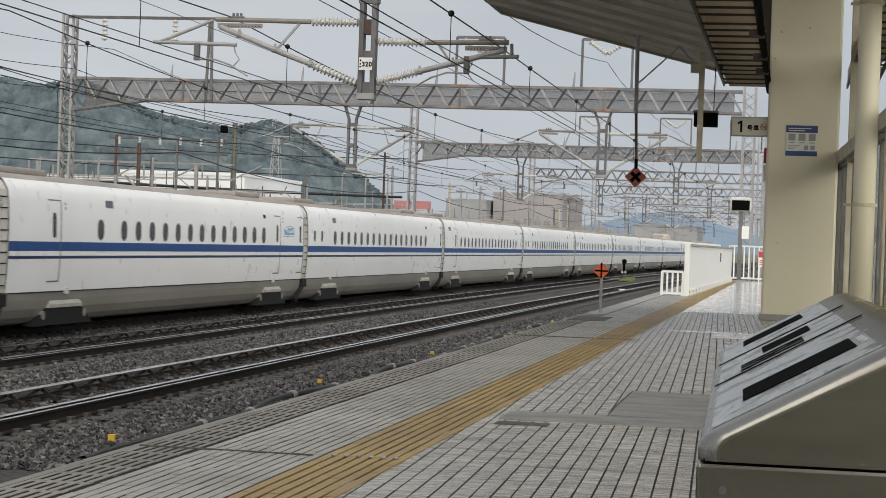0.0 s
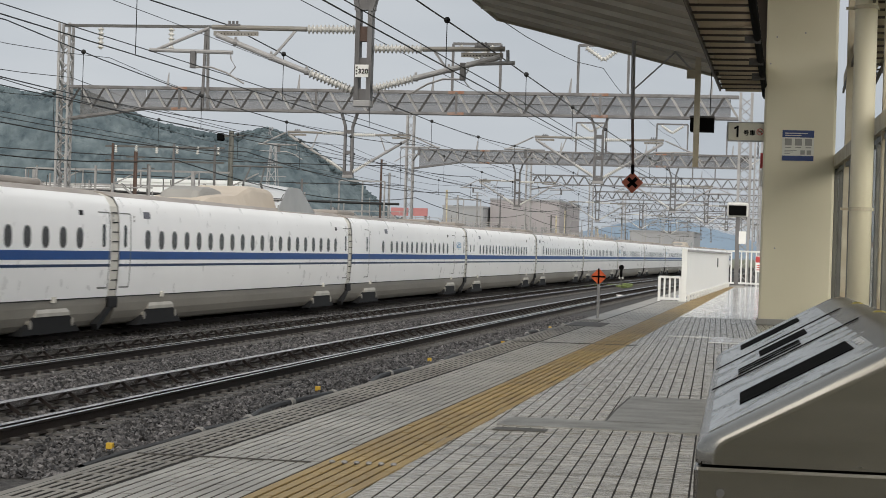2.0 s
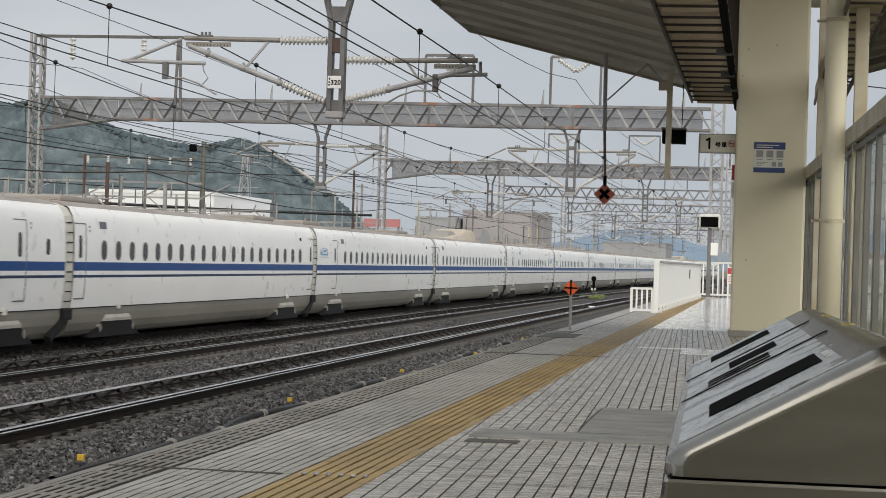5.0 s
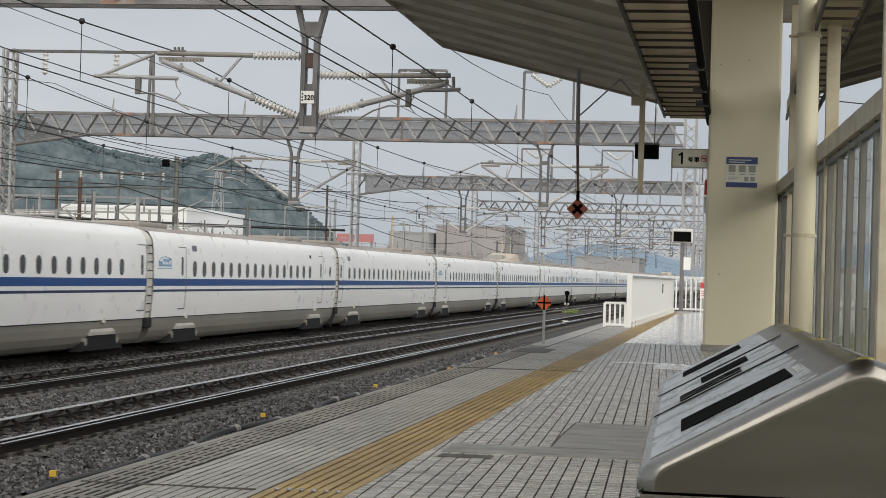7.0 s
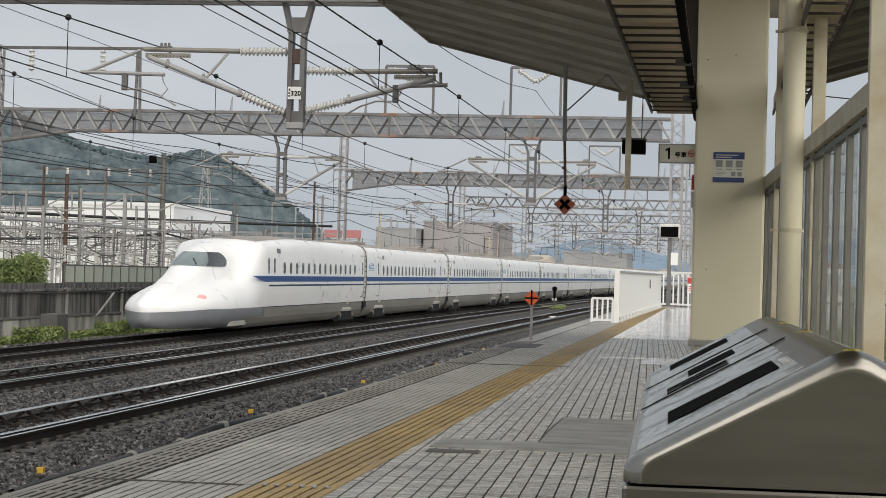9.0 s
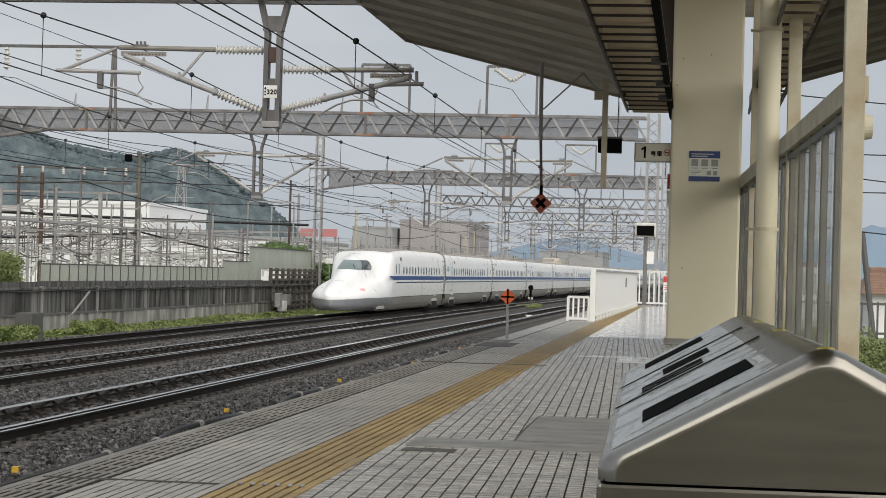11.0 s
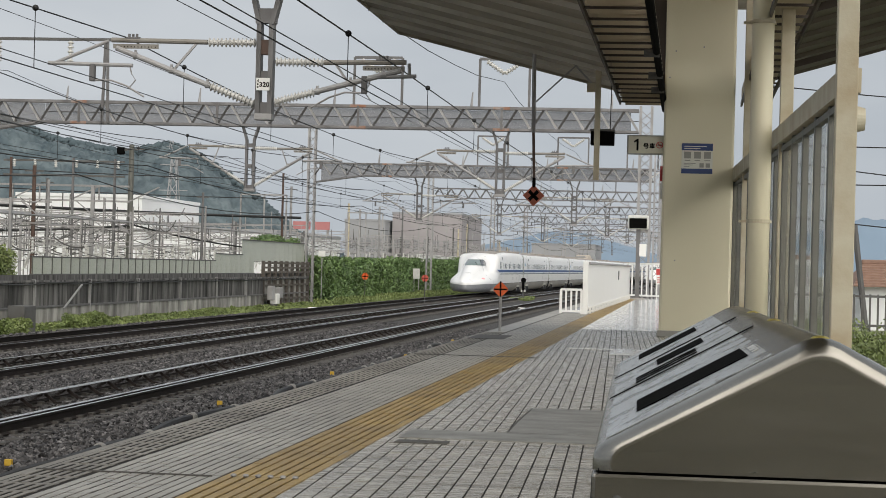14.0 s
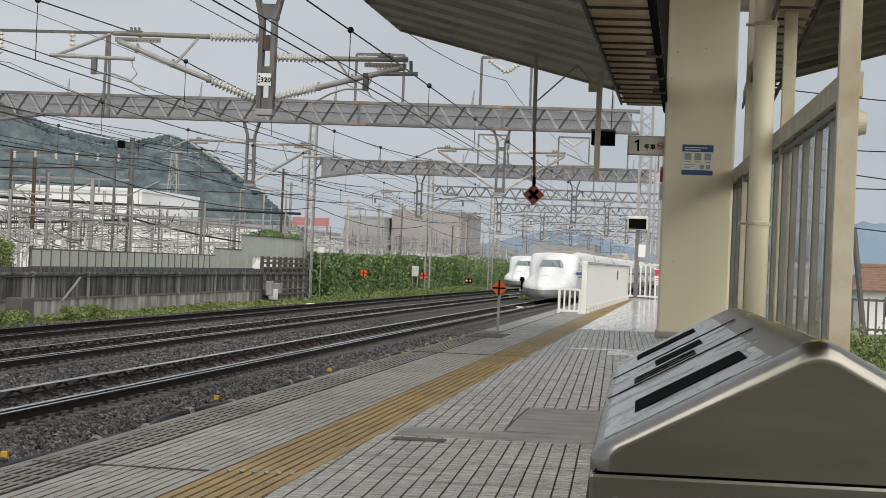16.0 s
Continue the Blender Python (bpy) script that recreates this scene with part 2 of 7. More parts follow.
M_ORANGE = mat("orange_sign", (0.80, 0.13, 0.02), 0.45, second=(0.70, 0.11, 0.02), scale=3, bump=0.0)
M_ORANGE_OLD = mat("faded_orange_sign", (0.30, 0.075, 0.035), 0.6, second=(0.22, 0.05, 0.025), scale=8, bump=0.05)
M_RUST = mat("rust_brown", (0.105, 0.062, 0.047), 0.75, second=(0.07, 0.047, 0.038), scale=4, bump=0.15)
M_LEAF = mat("leaf", (0.165, 0.25, 0.085), 0.5, second=(0.06, 0.11, 0.036), scale=0.7, bump=0.0, random_tone=0.45, island=True)
M_LEAF_Y = mat("pale_leaf", (0.24, 0.285, 0.10), 0.6, second=(0.11, 0.155, 0.048), scale=0.7, bump=0.0, random_tone=0.35, island=True)
M_GRASS = mat("weeds", (0.12, 0.145, 0.05), 0.8, second=(0.06, 0.075, 0.03), scale=1.5, bump=0.4)
# haze of the distance is put into these two blue-grey colours
M_HILL = mat("hazy_hill_forest", (0.125, 0.158, 0.172), 1.0, second=(0.040, 0.062, 0.076), scale=0.14, fine=0.9, bump=0.0, spread=0.34, random_tone=0.0, speck=(0.082, 0.114, 0.124))
M_FAR = mat("hazy_blue_mountain", (0.20, 0.27, 0.35), 1.0, second=(0.17, 0.235, 0.31), scale=0.01, fine=0.05, bump=0.0)
M_BLDG = mat("white_building", (0.82, 0.83, 0.84), 0.6, second=(0.74, 0.75, 0.76), scale=0.2, bump=0.02)
M_BLDG_G = mat("grey_building", (0.34, 0.345, 0.36), 0.7, second=(0.28, 0.285, 0.30), scale=0.2, bump=0.02)
# pale grey paints distance haze over the far windows
M_FAR_GLASS = mat("hazy_window", (0.24, 0.245, 0.26), 0.4, bump=0.0)
M_RED = mat("red_paint", (0.55, 0.05, 0.05), 0.5, bump=0.0)
# red made paler for the haze before the distant billboard
M_RED_HAZE = mat("hazed_red_panel", (0.46, 0.19, 0.19), 0.6, second=(0.40, 0.16, 0.165), scale=0.5, bump=0.0)
M_NAVY = mat("navy_print", (0.03, 0.06, 0.19), 0.4, bump=0.0)
M_PAPER = mat("poster_paper", (0.66, 0.66, 0.60), 0.5, second=(0.6, 0.6, 0.55), scale=4, bump=0.0)
M_PRINT = mat("print_grey", (0.30, 0.30, 0.28), 0.5, bump=0.0)
M_STUB = mat("yellow_marker", (0.62, 0.40, 0.03), 0.5, second=(0.45, 0.28, 0.03), scale=20, bump=0.0)
M_SOIL = mat("ground_soil", (0.17, 0.16, 0.13), 0.9, second=(0.10, 0.12, 0.06), scale=0.35, fine=3, bump=0.3)
M_RUBBER = mat("black_rubber", (0.025, 0.025, 0.026), 0.6, bump=0.1)
M_TILE_ROOF = mat("clay_roof", (0.27, 0.17, 0.125), 0.7, second=(0.20, 0.12, 0.09), scale=3, bump=0.2)

# ---------------------------------------------------------------- mesh helpers


def part(name, bm, material, parent=None, label="", smooth=False):
    me = bpy.data.meshes.new(name)
    bmesh.ops.recalc_face_normals(bm, faces=bm.faces)
    bm.to_mesh(me)
    bm.free()
    me.materials.append(material)
    if smooth:
        me.polygons.foreach_set("use_smooth", [True] * len(me.polygons))
    ob = new(name, me)
    if parent is not None:
        ob.parent = parent
    if label:
        ob["label"] = label
    return ob


def mesh_of(name, bm, material):
    bmesh.ops.recalc_face_normals(bm, faces=bm.faces)
    me = bpy.data.meshes.new(name)
    bm.to_mesh(me)
    bm.free()
    me.materials.append(material)
    return me


def shared(name, me, parent, m=None):
    ob = new(name, me)
    ob.parent = parent
    if m is not None:
        ob.matrix_basis = m
    return ob


def empty(name, m=None, label="", category="", group="", kind=""):
    e = new(name)
    e.empty_display_size = 0.2
    if m is not None:
        e.matrix_basis = m
    return tagged(e, label, category, group, kind)


def box(bm, x0, x1, y0, y1, z0, z1, m=None, bevel=0.0):
    vs = [bm.verts.new(Vector((x, y, z))) for x in (x0, x1) for y in (y0, y1) for z in (z0, z1)]
    fs = [bm.faces.new([vs[i] for i in q]) for q in ((0, 1, 3, 2), (4, 6, 7, 5), (0, 4, 5, 1), (2, 3, 7, 6), (0, 2, 6, 4), (1, 5, 7, 3))]
    if bevel:
        es = list({e for f in fs for e in f.edges})
        r = bmesh.ops.bevel(bm, geom=es, offset=bevel, segments=2, affect="EDGES", profile=0.5)
        vs = list({v for f in r["faces"] for v in f.verts} | {v for v in vs if v.is_valid})
    if m is not None:
        for v in vs:
            v.co = m @ v.co
    return vs


def boxm(*args, bevel=0.0):
    bm = bmesh.new()
    box(bm, *args, bevel=bevel)
    return bm


def beam(bm, a, b, w, h=None, up=(0, 0, 1)):
    """A square bar from a to b."""
    a, b = Vector(a), Vector(b)
    h = w if h is None else h
    d = (b - a).normalized()
    s = d.cross(Vector(up))
    if s.length < 1e-4:
        s = d.cross(Vector((1, 0, 0)))
    s.normalize()
    u = s.cross(d)
    vs = [bm.verts.new(p + s * i * w / 2 + u * j * h / 2) for p in (a, b) for i, j in ((-1, -1), (1, -1), (1, 1), (-1, 1))]
    for q in ((0, 1, 2, 3), (7, 6, 5, 4), (0, 4, 5, 1), (1, 5, 6, 2), (2, 6, 7, 3), (3, 7, 4, 0)):
        bm.faces.new([vs[i] for i in q])


def tube(bm, a, b, r, n=8, r2=None):
    a, b = Vector(a), Vector(b)
    r2 = r if r2 is None else r2
    d = (b - a).normalized()
    s = d.cross(Vector((0, 0, 1)))
    if s.length < 1e-4:
        s = Vector((1, 0, 0))
    s.normalize()
    u = s.cross(d)
    ring = [[bm.verts.new(p + (s * math.cos(k * 2 * math.pi / n) + u * math.sin(k * 2 * math.pi / n)) * rr) for k in range(n)] for p, rr in ((a, r), (b, r2))]
    for k in range(n):
        bm.faces.new((ring[0][k], ring[0][(k + 1) % n], ring[1][(k + 1) % n], ring[1][k]))
    bm.faces.new(ring[0][::-1])
    bm.faces.new(ring[1])


def sweep(bm, points, r, n=6):
    """A round cord along a row of points."""
    pts = [Vector(p) for p in points]
    rings = []
    for i, p in enumerate(pts):
        d = (pts[min(i + 1, len(pts) - 1)] - pts[max(i - 1, 0)]).normalized()
        s = d.cross(Vector((0, 0, 1)))
        if s.length < 1e-4:
            s = Vector((1, 0, 0))
        s.normalize()
        u = s.cross(d)
        rings.append([bm.verts.new(p + (s * math.cos(k * 2 * math.pi / n) + u * math.sin(k * 2 * math.pi / n)) * r) for k in range(n)])
    for a, b in zip(rings, rings[1:]):
        for k in range(n):
            bm.faces.new((a[k], a[(k + 1) % n], b[(k + 1) % n], b[k]))


def loft(bm, sections, cap=True):
    """Skin a row of open outlines."""
    rings = [[bm.verts.new(p) for p in s] for s in sections]
    for a, b in zip(rings, rings[1:]):
        for k in range(len(a) - 1):
            bm.faces.new((a[k], a[k + 1], b[k + 1], b[k]))
    if cap:
        bm.faces.new(rings[0])
        bm.faces.new(rings[-1][::-1])
    return rings


def arc_x(lateral, y):
    """Where a line parallel to the track lies at y: the line bends very slightly to the right."""
    return lateral + y * y / (2 * BEND)


BEND = 9000.0
RAIL_Z = -1.25
TRACKS = (-10.04, -14.22, -18.0)
EDGE_X = -3.2
M_PATCH = mat("smooth_mortar", (0.27, 0.265, 0.245), 0.4, second=(0.135, 0.13, 0.115), scale=2.6, fine=22, bump=0.1, spread=0.35, stretch=(1, 2.2, 1), world_space=True)
M_STEEL_GREEN = mat("grey_green_steel", (0.15, 0.15, 0.132), 0.55, 0.1, second=(0.09, 0.09, 0.08), scale=2, bump=0.05)


def pane_material():
    m = bpy.data.materials.new("clear_panel")
    m.use_nodes = True
    b = m.node_tree.nodes["Principled BSDF"]
    b.inputs["Base Color"].default_value = (0.92, 0.94, 0.93, 1)
    b.inputs["Transmission Weight"].default_value = 1.0
    b.inputs["Roughness"].default_value = 0.02
    b.inputs["IOR"].default_value = 1.1
    return m


def gauze_material():
    """Fine wire gauze: grey steel strands with half the area open."""
    m = bpy.data.materials.new("wire_gauze")
    m.use_nodes = True
    n, l = m.node_tree.nodes, m.node_tree.links
    bsdf, clear, mix = n["Principled BSDF"], n.new("ShaderNodeBsdfTransparent"), n.new("ShaderNodeMixShader")
    grain, ramp = n.new("ShaderNodeTexNoise"), n.new("ShaderNodeValToRGB")
    grain.inputs["Scale"].default_value, grain.inputs["Detail"].default_value = 0.9, 5.0
    ramp.color_ramp.elements[0].position, ramp.color_ramp.elements[0].color = 0.35, (0.12, 0.115, 0.116, 1)
    ramp.color_ramp.elements[1].position, ramp.color_ramp.elements[1].color = 0.65, (0.34, 0.328, 0.33, 1)
    bsdf.inputs["Roughness"].default_value = 0.7
    l.new(grain.outputs["Fac"], ramp.inputs["Fac"])
    l.new(ramp.outputs["Color"], bsdf.inputs["Base Color"])
    mix.inputs["Fac"].default_value = 0.5
    l.new(clear.outputs["BSDF"], mix.inputs[1])
    l.new(bsdf.outputs["BSDF"], mix.inputs[2])
    l.new(mix.outputs["Shader"], n["Material Output"].inputs["Surface"])
    return m


M_GAUZE = gauze_material()
M_PANE = pane_material()

# ---------------------------------------------------------------- ground and tracks
ground = tagged(part("ground", boxm(-2500, 2500, -400, 4500, -2.6, -1.95), M_SOIL), "dull earth and weeds reaching far behind the railway", "ground", kind="structure")


def strip(bm, x0, x1, z, y0, y1, step=8.0, depth=0.5, rough=0.0):
    """A long bed that follows the line of the track."""
    n = max(1, int((y1 - y0) / step))
    secs = []
    for i in range(n + 1):
        y = y0 + (y1 - y0) * i / n
        dz = rough * noise.noise((y * 0.7, x0, 0.0))
        secs.append([Vector((arc_x(x0, y) - 0.3, y, z - depth)), Vector((arc_x(x0, y), y, z + dz)), Vector((arc_x(x1, y), y, z + dz)), Vector((arc_x(x1, y) + 0.3, y, z - depth))])
    loft(bm, secs)


bm = bmesh.new()
strip(bm, -20.9, -3.4, RAIL_Z - 0.225, -30, 900)
ballast_bed = tagged(part("ballast_bed", bm, M_BALLAST), "bed of dark grey crushed stone under the rails", "ballast", kind="structure")


def rail_profile(c, z):
    """Half-open outline of a 60 kg rail, base at z."""
    return [(c - 0.072, z), (c - 0.072, z + 0.014), (c - 0.012, z + 0.035), (c - 0.010, z + 0.125), (c - 0.034, z + 0.140), (c - 0.034, z + 0.170),
            (c + 0.034, z + 0.170), (c + 0.034, z + 0.140), (c + 0.010, z + 0.125), (c + 0.012, z + 0.035), (c + 0.072, z + 0.014), (c + 0.072, z)]


YS = [-20 + 6 * i for i in range(40)] + [220 + 30 * i for i in range(23)]
random.seed(4)


def sleeper_mesh():
    bm = bmesh.new()
    prof = [(-1.2, 0.11), (-1.2, 0.02), (-0.45, 0.02), (0.45, 0.02), (1.2, 0.02), (1.2, 0.11)]
    ys = ((-0.14, -0.02), (-0.11, 0.0), (0.11, 0.0), (0.14, -0.02))
    rows = [[bm.verts.new((x, y, dz - 0.0 if abs(x) > 0.5 else dz - 0.03)) for y, dz in ys] for x in (-1.2, -0.6, -0.4, 0.4, 0.6, 1.2)]
    for a, b in zip(rows, rows[1:]):
        for k in range(3):
            bm.faces.new((a[k], a[k + 1], b[k + 1], b[k]))
    for r in (rows[0], rows[-1]):
        low = [bm.verts.new((v.co.x * 1.02, v.co.y * 1.05, -0.14)) for v in r]
        for k in range(3):
            bm.faces.new((r[k], r[k + 1], low[k + 1], low[k]))
    # rail fastenings
    for c in (-0.7175, 0.7175):
        for s in (-1, 1):
            box(bm, c + s * 0.125 - 0.045, c + s * 0.125 + 0.045, -0.06, 0.06, 0.0, 0.045)
    bmesh.ops.recalc_face_normals(bm, faces=bm.faces)
    me = bpy.data.meshes.new("sleeper")
    bm.to_mesh(me)
    bm.free()
    me.materials.append(M_SLEEPER)
    return me


def bracket_mesh():
    """A sloping stay that carries the guard rails inside the track."""
    bm = bmesh.new()
    for s in (-1, 1):
        beam(bm, (s * 0.44, 0, 0.02), (s * 0.63, 0, 0.15), 0.05, 0.03, up=(0, 1, 0))
        box(bm, min(s * 0.34, s * 0.46), max(s * 0.34, s * 0.46), -0.05, 0.05, 0.0, 0.03)
    bmesh.ops.recalc_face_normals(bm, faces=bm.faces)
    me = bpy.data.meshes.new("guard_bracket")
    bm.to_mesh(me)
    bm.free()
    me.materials.append(M_RAIL)
    return me


SLEEPER, BRACKET = sleeper_mesh(), bracket_mesh()


def railway_track(index, centre):
    e = empty("track_%d" % index, label="pair of polished rails with inner guard rails on concrete sleepers", category="railway track", kind="structure")
    for s in (-1, 1):
        c = centre + s * 0.7515
        bm = bmesh.new()
        loft(bm, [[Vector((arc_x(x, y), y, z)) for x, z in rail_profile(c, RAIL_Z - 0.172)] for y in YS])
        part("rail", bm, M_RAIL, e, "rust-brown rail web")
        bm = bmesh.new()
        loft(bm, [[Vector((arc_x(c + d, y), y, RAIL_Z - 0.006 + z)) for d, z in ((-0.033, 0), (-0.028, 0.006), (0.028, 0.006), (0.033, 0))] for y in YS])
        part("rail_head", bm, M_RAIL_TOP, e, "bright polished running surface")
        # guard rail: an angle bar inside the running rail
        g = centre + s * 0.665
        bm = bmesh.new()
        loft(bm, [[Vector((arc_x(g + d * s, y), y, RAIL_Z + z)) for d, z in ((0.0, -0.10), (0.0, 0.012), (-0.10, 0.012), (-0.10, 0.0), (-0.014, 0.0), (-0.014, -0.10))] for y in YS])
        part("guard_rail", bm, M_RAIL_TOP if index < 3 else M_RAIL, e, "worn steel guard angle inside the rail")
    for k in range(300):
        y = 14.5 + (k if index == 1 else k + 6 * index) * 0.581
        a = math.degrees(y / BEND)
        shared("sleeper", SLEEPER, e, pose(arc_x(centre, y), y, RAIL_Z - 0.172, 0, 0, -a + random.uniform(-0.3, 0.3)))
        if k % 2 == 0 and k < 220 and index < 3:
            shared("guard_bracket", BRACKET, e, pose(arc_x(centre, y + 0.29), y + 0.29, RAIL_Z - 0.172, 0, 0, -a))
    return e


for i, c in enumerate(TRACKS):
    railway_track(i + 1, c)


def stones(name, areas, label):
    """Loose crushed stone strewn over the bed: one joined mesh of small irregular lumps."""
    rng = np.random.default_rng(7)
    base = np.array([(1, 0, 0), (-1, 0, 0), (0, 1, 0), (0, -1, 0), (0, 0, 1), (0, 0, -1)], float)
    tri = np.array([(0, 2, 4), (2, 1, 4), (1, 3, 4), (3, 0, 4), (2, 0, 5), (1, 2, 5), (3, 1, 5), (0, 3, 5)])
    vs, fs, off = [], [], 0
    for x0, x1, y0, y1, z, n, size in areas:
        x, y = rng.uniform(x0, x1, n), rng.uniform(y0, y1, n)
        s = size * rng.uniform(0.6, 1.5, (n, 1, 3)) * np.array([1, 1, 0.8])
        p = base[None] * s * (1 + rng.uniform(-0.35, 0.35, (n, 6, 1)))
        a, b = rng.uniform(0, 6.28, n), rng.uniform(-0.9, 0.9, n)
        ca, sa, cb, sb = np.cos(a), np.sin(a), np.cos(b), np.sin(b)
        q = p.copy()
        q[..., 1], q[..., 2] = p[..., 1] * cb[:, None] - p[..., 2] * sb[:, None], p[..., 1] * sb[:, None] + p[..., 2] * cb[:, None]
        r = q.copy()
        r[..., 0], r[..., 1] = q[..., 0] * ca[:, None] - q[..., 1] * sa[:, None], q[..., 0] * sa[:, None] + q[..., 1] * ca[:, None]
        r[..., 0] += (x + y * y / (2 * BEND))[:, None]
        r[..., 1] += y[:, None]
        r[..., 2] += (z + rng.uniform(-0.012, 0.03, n))[:, None]
        vs.append(r.reshape(-1, 3))
        fs.append((tri[None] + (np.arange(n) * 6)[:, None, None] + off).reshape(-1, 3))
        off += n * 6
    v, f = np.concatenate(vs), np.concatenate(fs)
    me = bpy.data.meshes.new(name)
    me.from_pydata(v.tolist(), [], f.tolist())
    me.materials.append(M_STONE)
    return tagged(new(name, me), label, "gravel", kind="stuff")


bz = RAIL_Z - 0.225
ball_areas = [(-9.2, -6.2, 19, 30, bz, 13000, 0.040), (-9.2, -6.0, 30, 45, bz, 14000, 0.042), (-9.2, -5.8, 45, 75, bz, 14000, 0.042),
              (-13.4, -10.9, 26, 45, bz, 16000, 0.038), (-13.4, -10.9, 45, 80, bz, 13000, 0.045), (-17.2, -15.1, 35, 60, bz, 9000, 0.042),
              (-17.2, -15.1, 60, 100, bz, 7000, 0.05), (-10.6, -9.5, 19, 60, bz + 0.01, 9000, 0.034), (-20.9, -18.9, 45, 100, bz, 7000, 0.045)]
stones("ballast_stones", ball_areas, "loose dark grey crushed stone between the tracks")

# ---------------------------------------------------------------- platform
platform = empty("platform", label="grey tiled station platform with a yellow tactile strip, wet towards its end", category="platform", kind="structure")
PLAT_END = 71.9


def back_x(y):
    """The rear edge of the platform, which closes in on the track towards the platform's end."""
    return 1.25 - (y - 16.8) * 0.0333


bm = bmesh.new()
loft(bm, [[Vector((EDGE_X, y, -1.9)), Vector((EDGE_X, y, -0.0025)), Vector((back_x(y) + 0.3, y, -0.0025)), Vector((back_x(y) + 0.3, y, -1.9))] for y in (-8, PLAT_END)])
part("platform_slab", bm, M_GROUT, platform, "dark joint bed of the platform")
bm = bmesh.new()
box(bm, EDGE_X - 0.05, EDGE_X + 0.01, -8, PLAT_END, -0.2, -0.003)
part("edge_kerb", bm, M_TILE_BROWN, platform, "dark brown kerb of the platform edge")


def tile_field(name, x0, x1, y0, y1, w, length, gap, material, label, stagger=0.5, limit=300, height=0.03, turn=0.0, near=0.0, lift=0.0):
    """Rows of long narrow tiles; the ones nearest are separate pieces, the rest one joined mesh."""
    me = bpy.data.meshes.new(name)
    b = bmesh.new()
    box(b, gap / 2, w - gap / 2, 0.001, length - 0.001, -height, 0)
    bmesh.ops.recalc_face_normals(b, faces=b.faces)
    b.to_mesh(me)
    b.free()
    me.materials.append(material)
    rest = bmesh.new()
    nx, count = int(round((x1 - x0) / w)), 0
    rows = int((y1 - y0) / length)
    ca, sa = math.cos(radians(turn)), math.sin(radians(turn))
    for j in range(rows):
        for i in range(-12 if turn else 0, nx):
            lx, ly = i * w, j * length - (stagger * length if i % 2 else 0)
            px, py = x0 + lx * ca - ly * sa, y0 + lx * sa + ly * ca
            dz = random.uniform(-0.0015, 0.0015) + lift
            if px + w > back_x(py) + 0.28 or (turn and px < x0 - 0.9 * w):
                continue
            if y0 + ly > near and count < limit:
                shared(name, me, platform, pose(px, py, dz, 0, 0, turn))
                count += 1
            else:
                box(rest, gap / 2, w - gap / 2, 0.001, length - 0.001, -height, 0, pose(px, py, dz, 0, 0, turn))
    ob = part(name + "_field", rest, material, platform, label)
    ob["kind"] = "stuff"


random.seed(11)

# ---------------------------------------------------------------- trains
BODY = [(1.62, 0.90), (1.66, 1.25), (1.683, 1.7), (1.687, 2.05), (1.68, 2.5), (1.66, 2.85), (1.615, 3.13), (1.49, 3.33), (1.2, 3.445), (0.6, 3.512), (0.0, 3.53)]


def outline(y, grow=0.0):
    right = [Vector((x + (grow if z < 3.2 else 0), y, z + (grow if z > 3.2 else 0))) for x, z in BODY]
    return right + [Vector((-p.x, y, p.z)) for p in right[-2::-1]]


def side_x(z):
    return float(np.interp(z, [p[1] for p in BODY], [p[0] for p in BODY]))


def window_mesh(name, w, z0, z1, out=0.006, material=None, square=False):
    """A rounded pane that follows the curve of the side in level strips; its rim goes 3 cm inwards."""
    bm = bmesh.new()
    r = 0.015 if square else min(w * 0.40, (z1 - z0) / 2)
    zs = [z0 + r * (1 - math.cos(radians(a))) for a in (0, 30, 60, 90)]
    zs += [z1 - r * (1 - math.cos(radians(a))) for a in (90, 60, 30, 0)]
    rows = []
    for z in zs:
        d = max(0.0, z0 + r - z, z - (z1 - r))
        half = w / 2 - r + math.sqrt(max(0.0, r * r - d * d)) if r else w / 2
        half = max(half, w * 0.12)
        rows.append([bm.verts.new((side_x(z) + o, y, z)) for y, o in ((-half, -0.03), (-half, out), (half, out), (half, -0.03))])
    for p, q in zip(rows, rows[1:]):
        for k in range(3):
            bm.faces.new((p[k], p[k + 1], q[k + 1], q[k]))
    return mesh_of(name, bm, material or M_GLASS)


def band(bm, z0, z1, y0, y1, out=0.004, sides=(-1, 1), taper=0.0):
    """A painted stripe, a thin skin that follows the side."""
    for s in sides:
        zs = sorted({z0, z1, *(z0 + (z1 - z0) * k / 3 for k in (1, 2)), *(p[1] for p in BODY if z0 < p[1] < z1)})
        a = [bm.verts.new((s * (side_x(z) + out), y0 + taper * (1 - (z - z0) / (z1 - z0)), z)) for z in zs]
        b = [bm.verts.new((s * (side_x(z) + out), y1, z)) for z in zs]
        for k in range(len(zs) - 1):
            bm.faces.new((a[k], b[k], b[k + 1], a[k + 1]) if s > 0 else (a[k], a[k + 1], b[k + 1], b[k]))


WIN = window_mesh("window", 0.36, 2.09, 2.53)
WIN_RIM = window_mesh("window_rim", 0.43, 2.06, 2.56, out=0.003, material=M_RIM)
WIN_TALL = window_mesh("door_window", 0.21, 2.10, 2.66, out=0.009)
WIN_SMALL = window_mesh("lavatory_window", 0.24, 2.16, 2.54)
VENT = window_mesh("destination_display", 0.50, 2.84, 3.02, material=M_DISPLAY, square=True)
PLATE = window_mesh("vent_plate", 0.26, 2.84, 2.96, material=M_DARK, square=True)


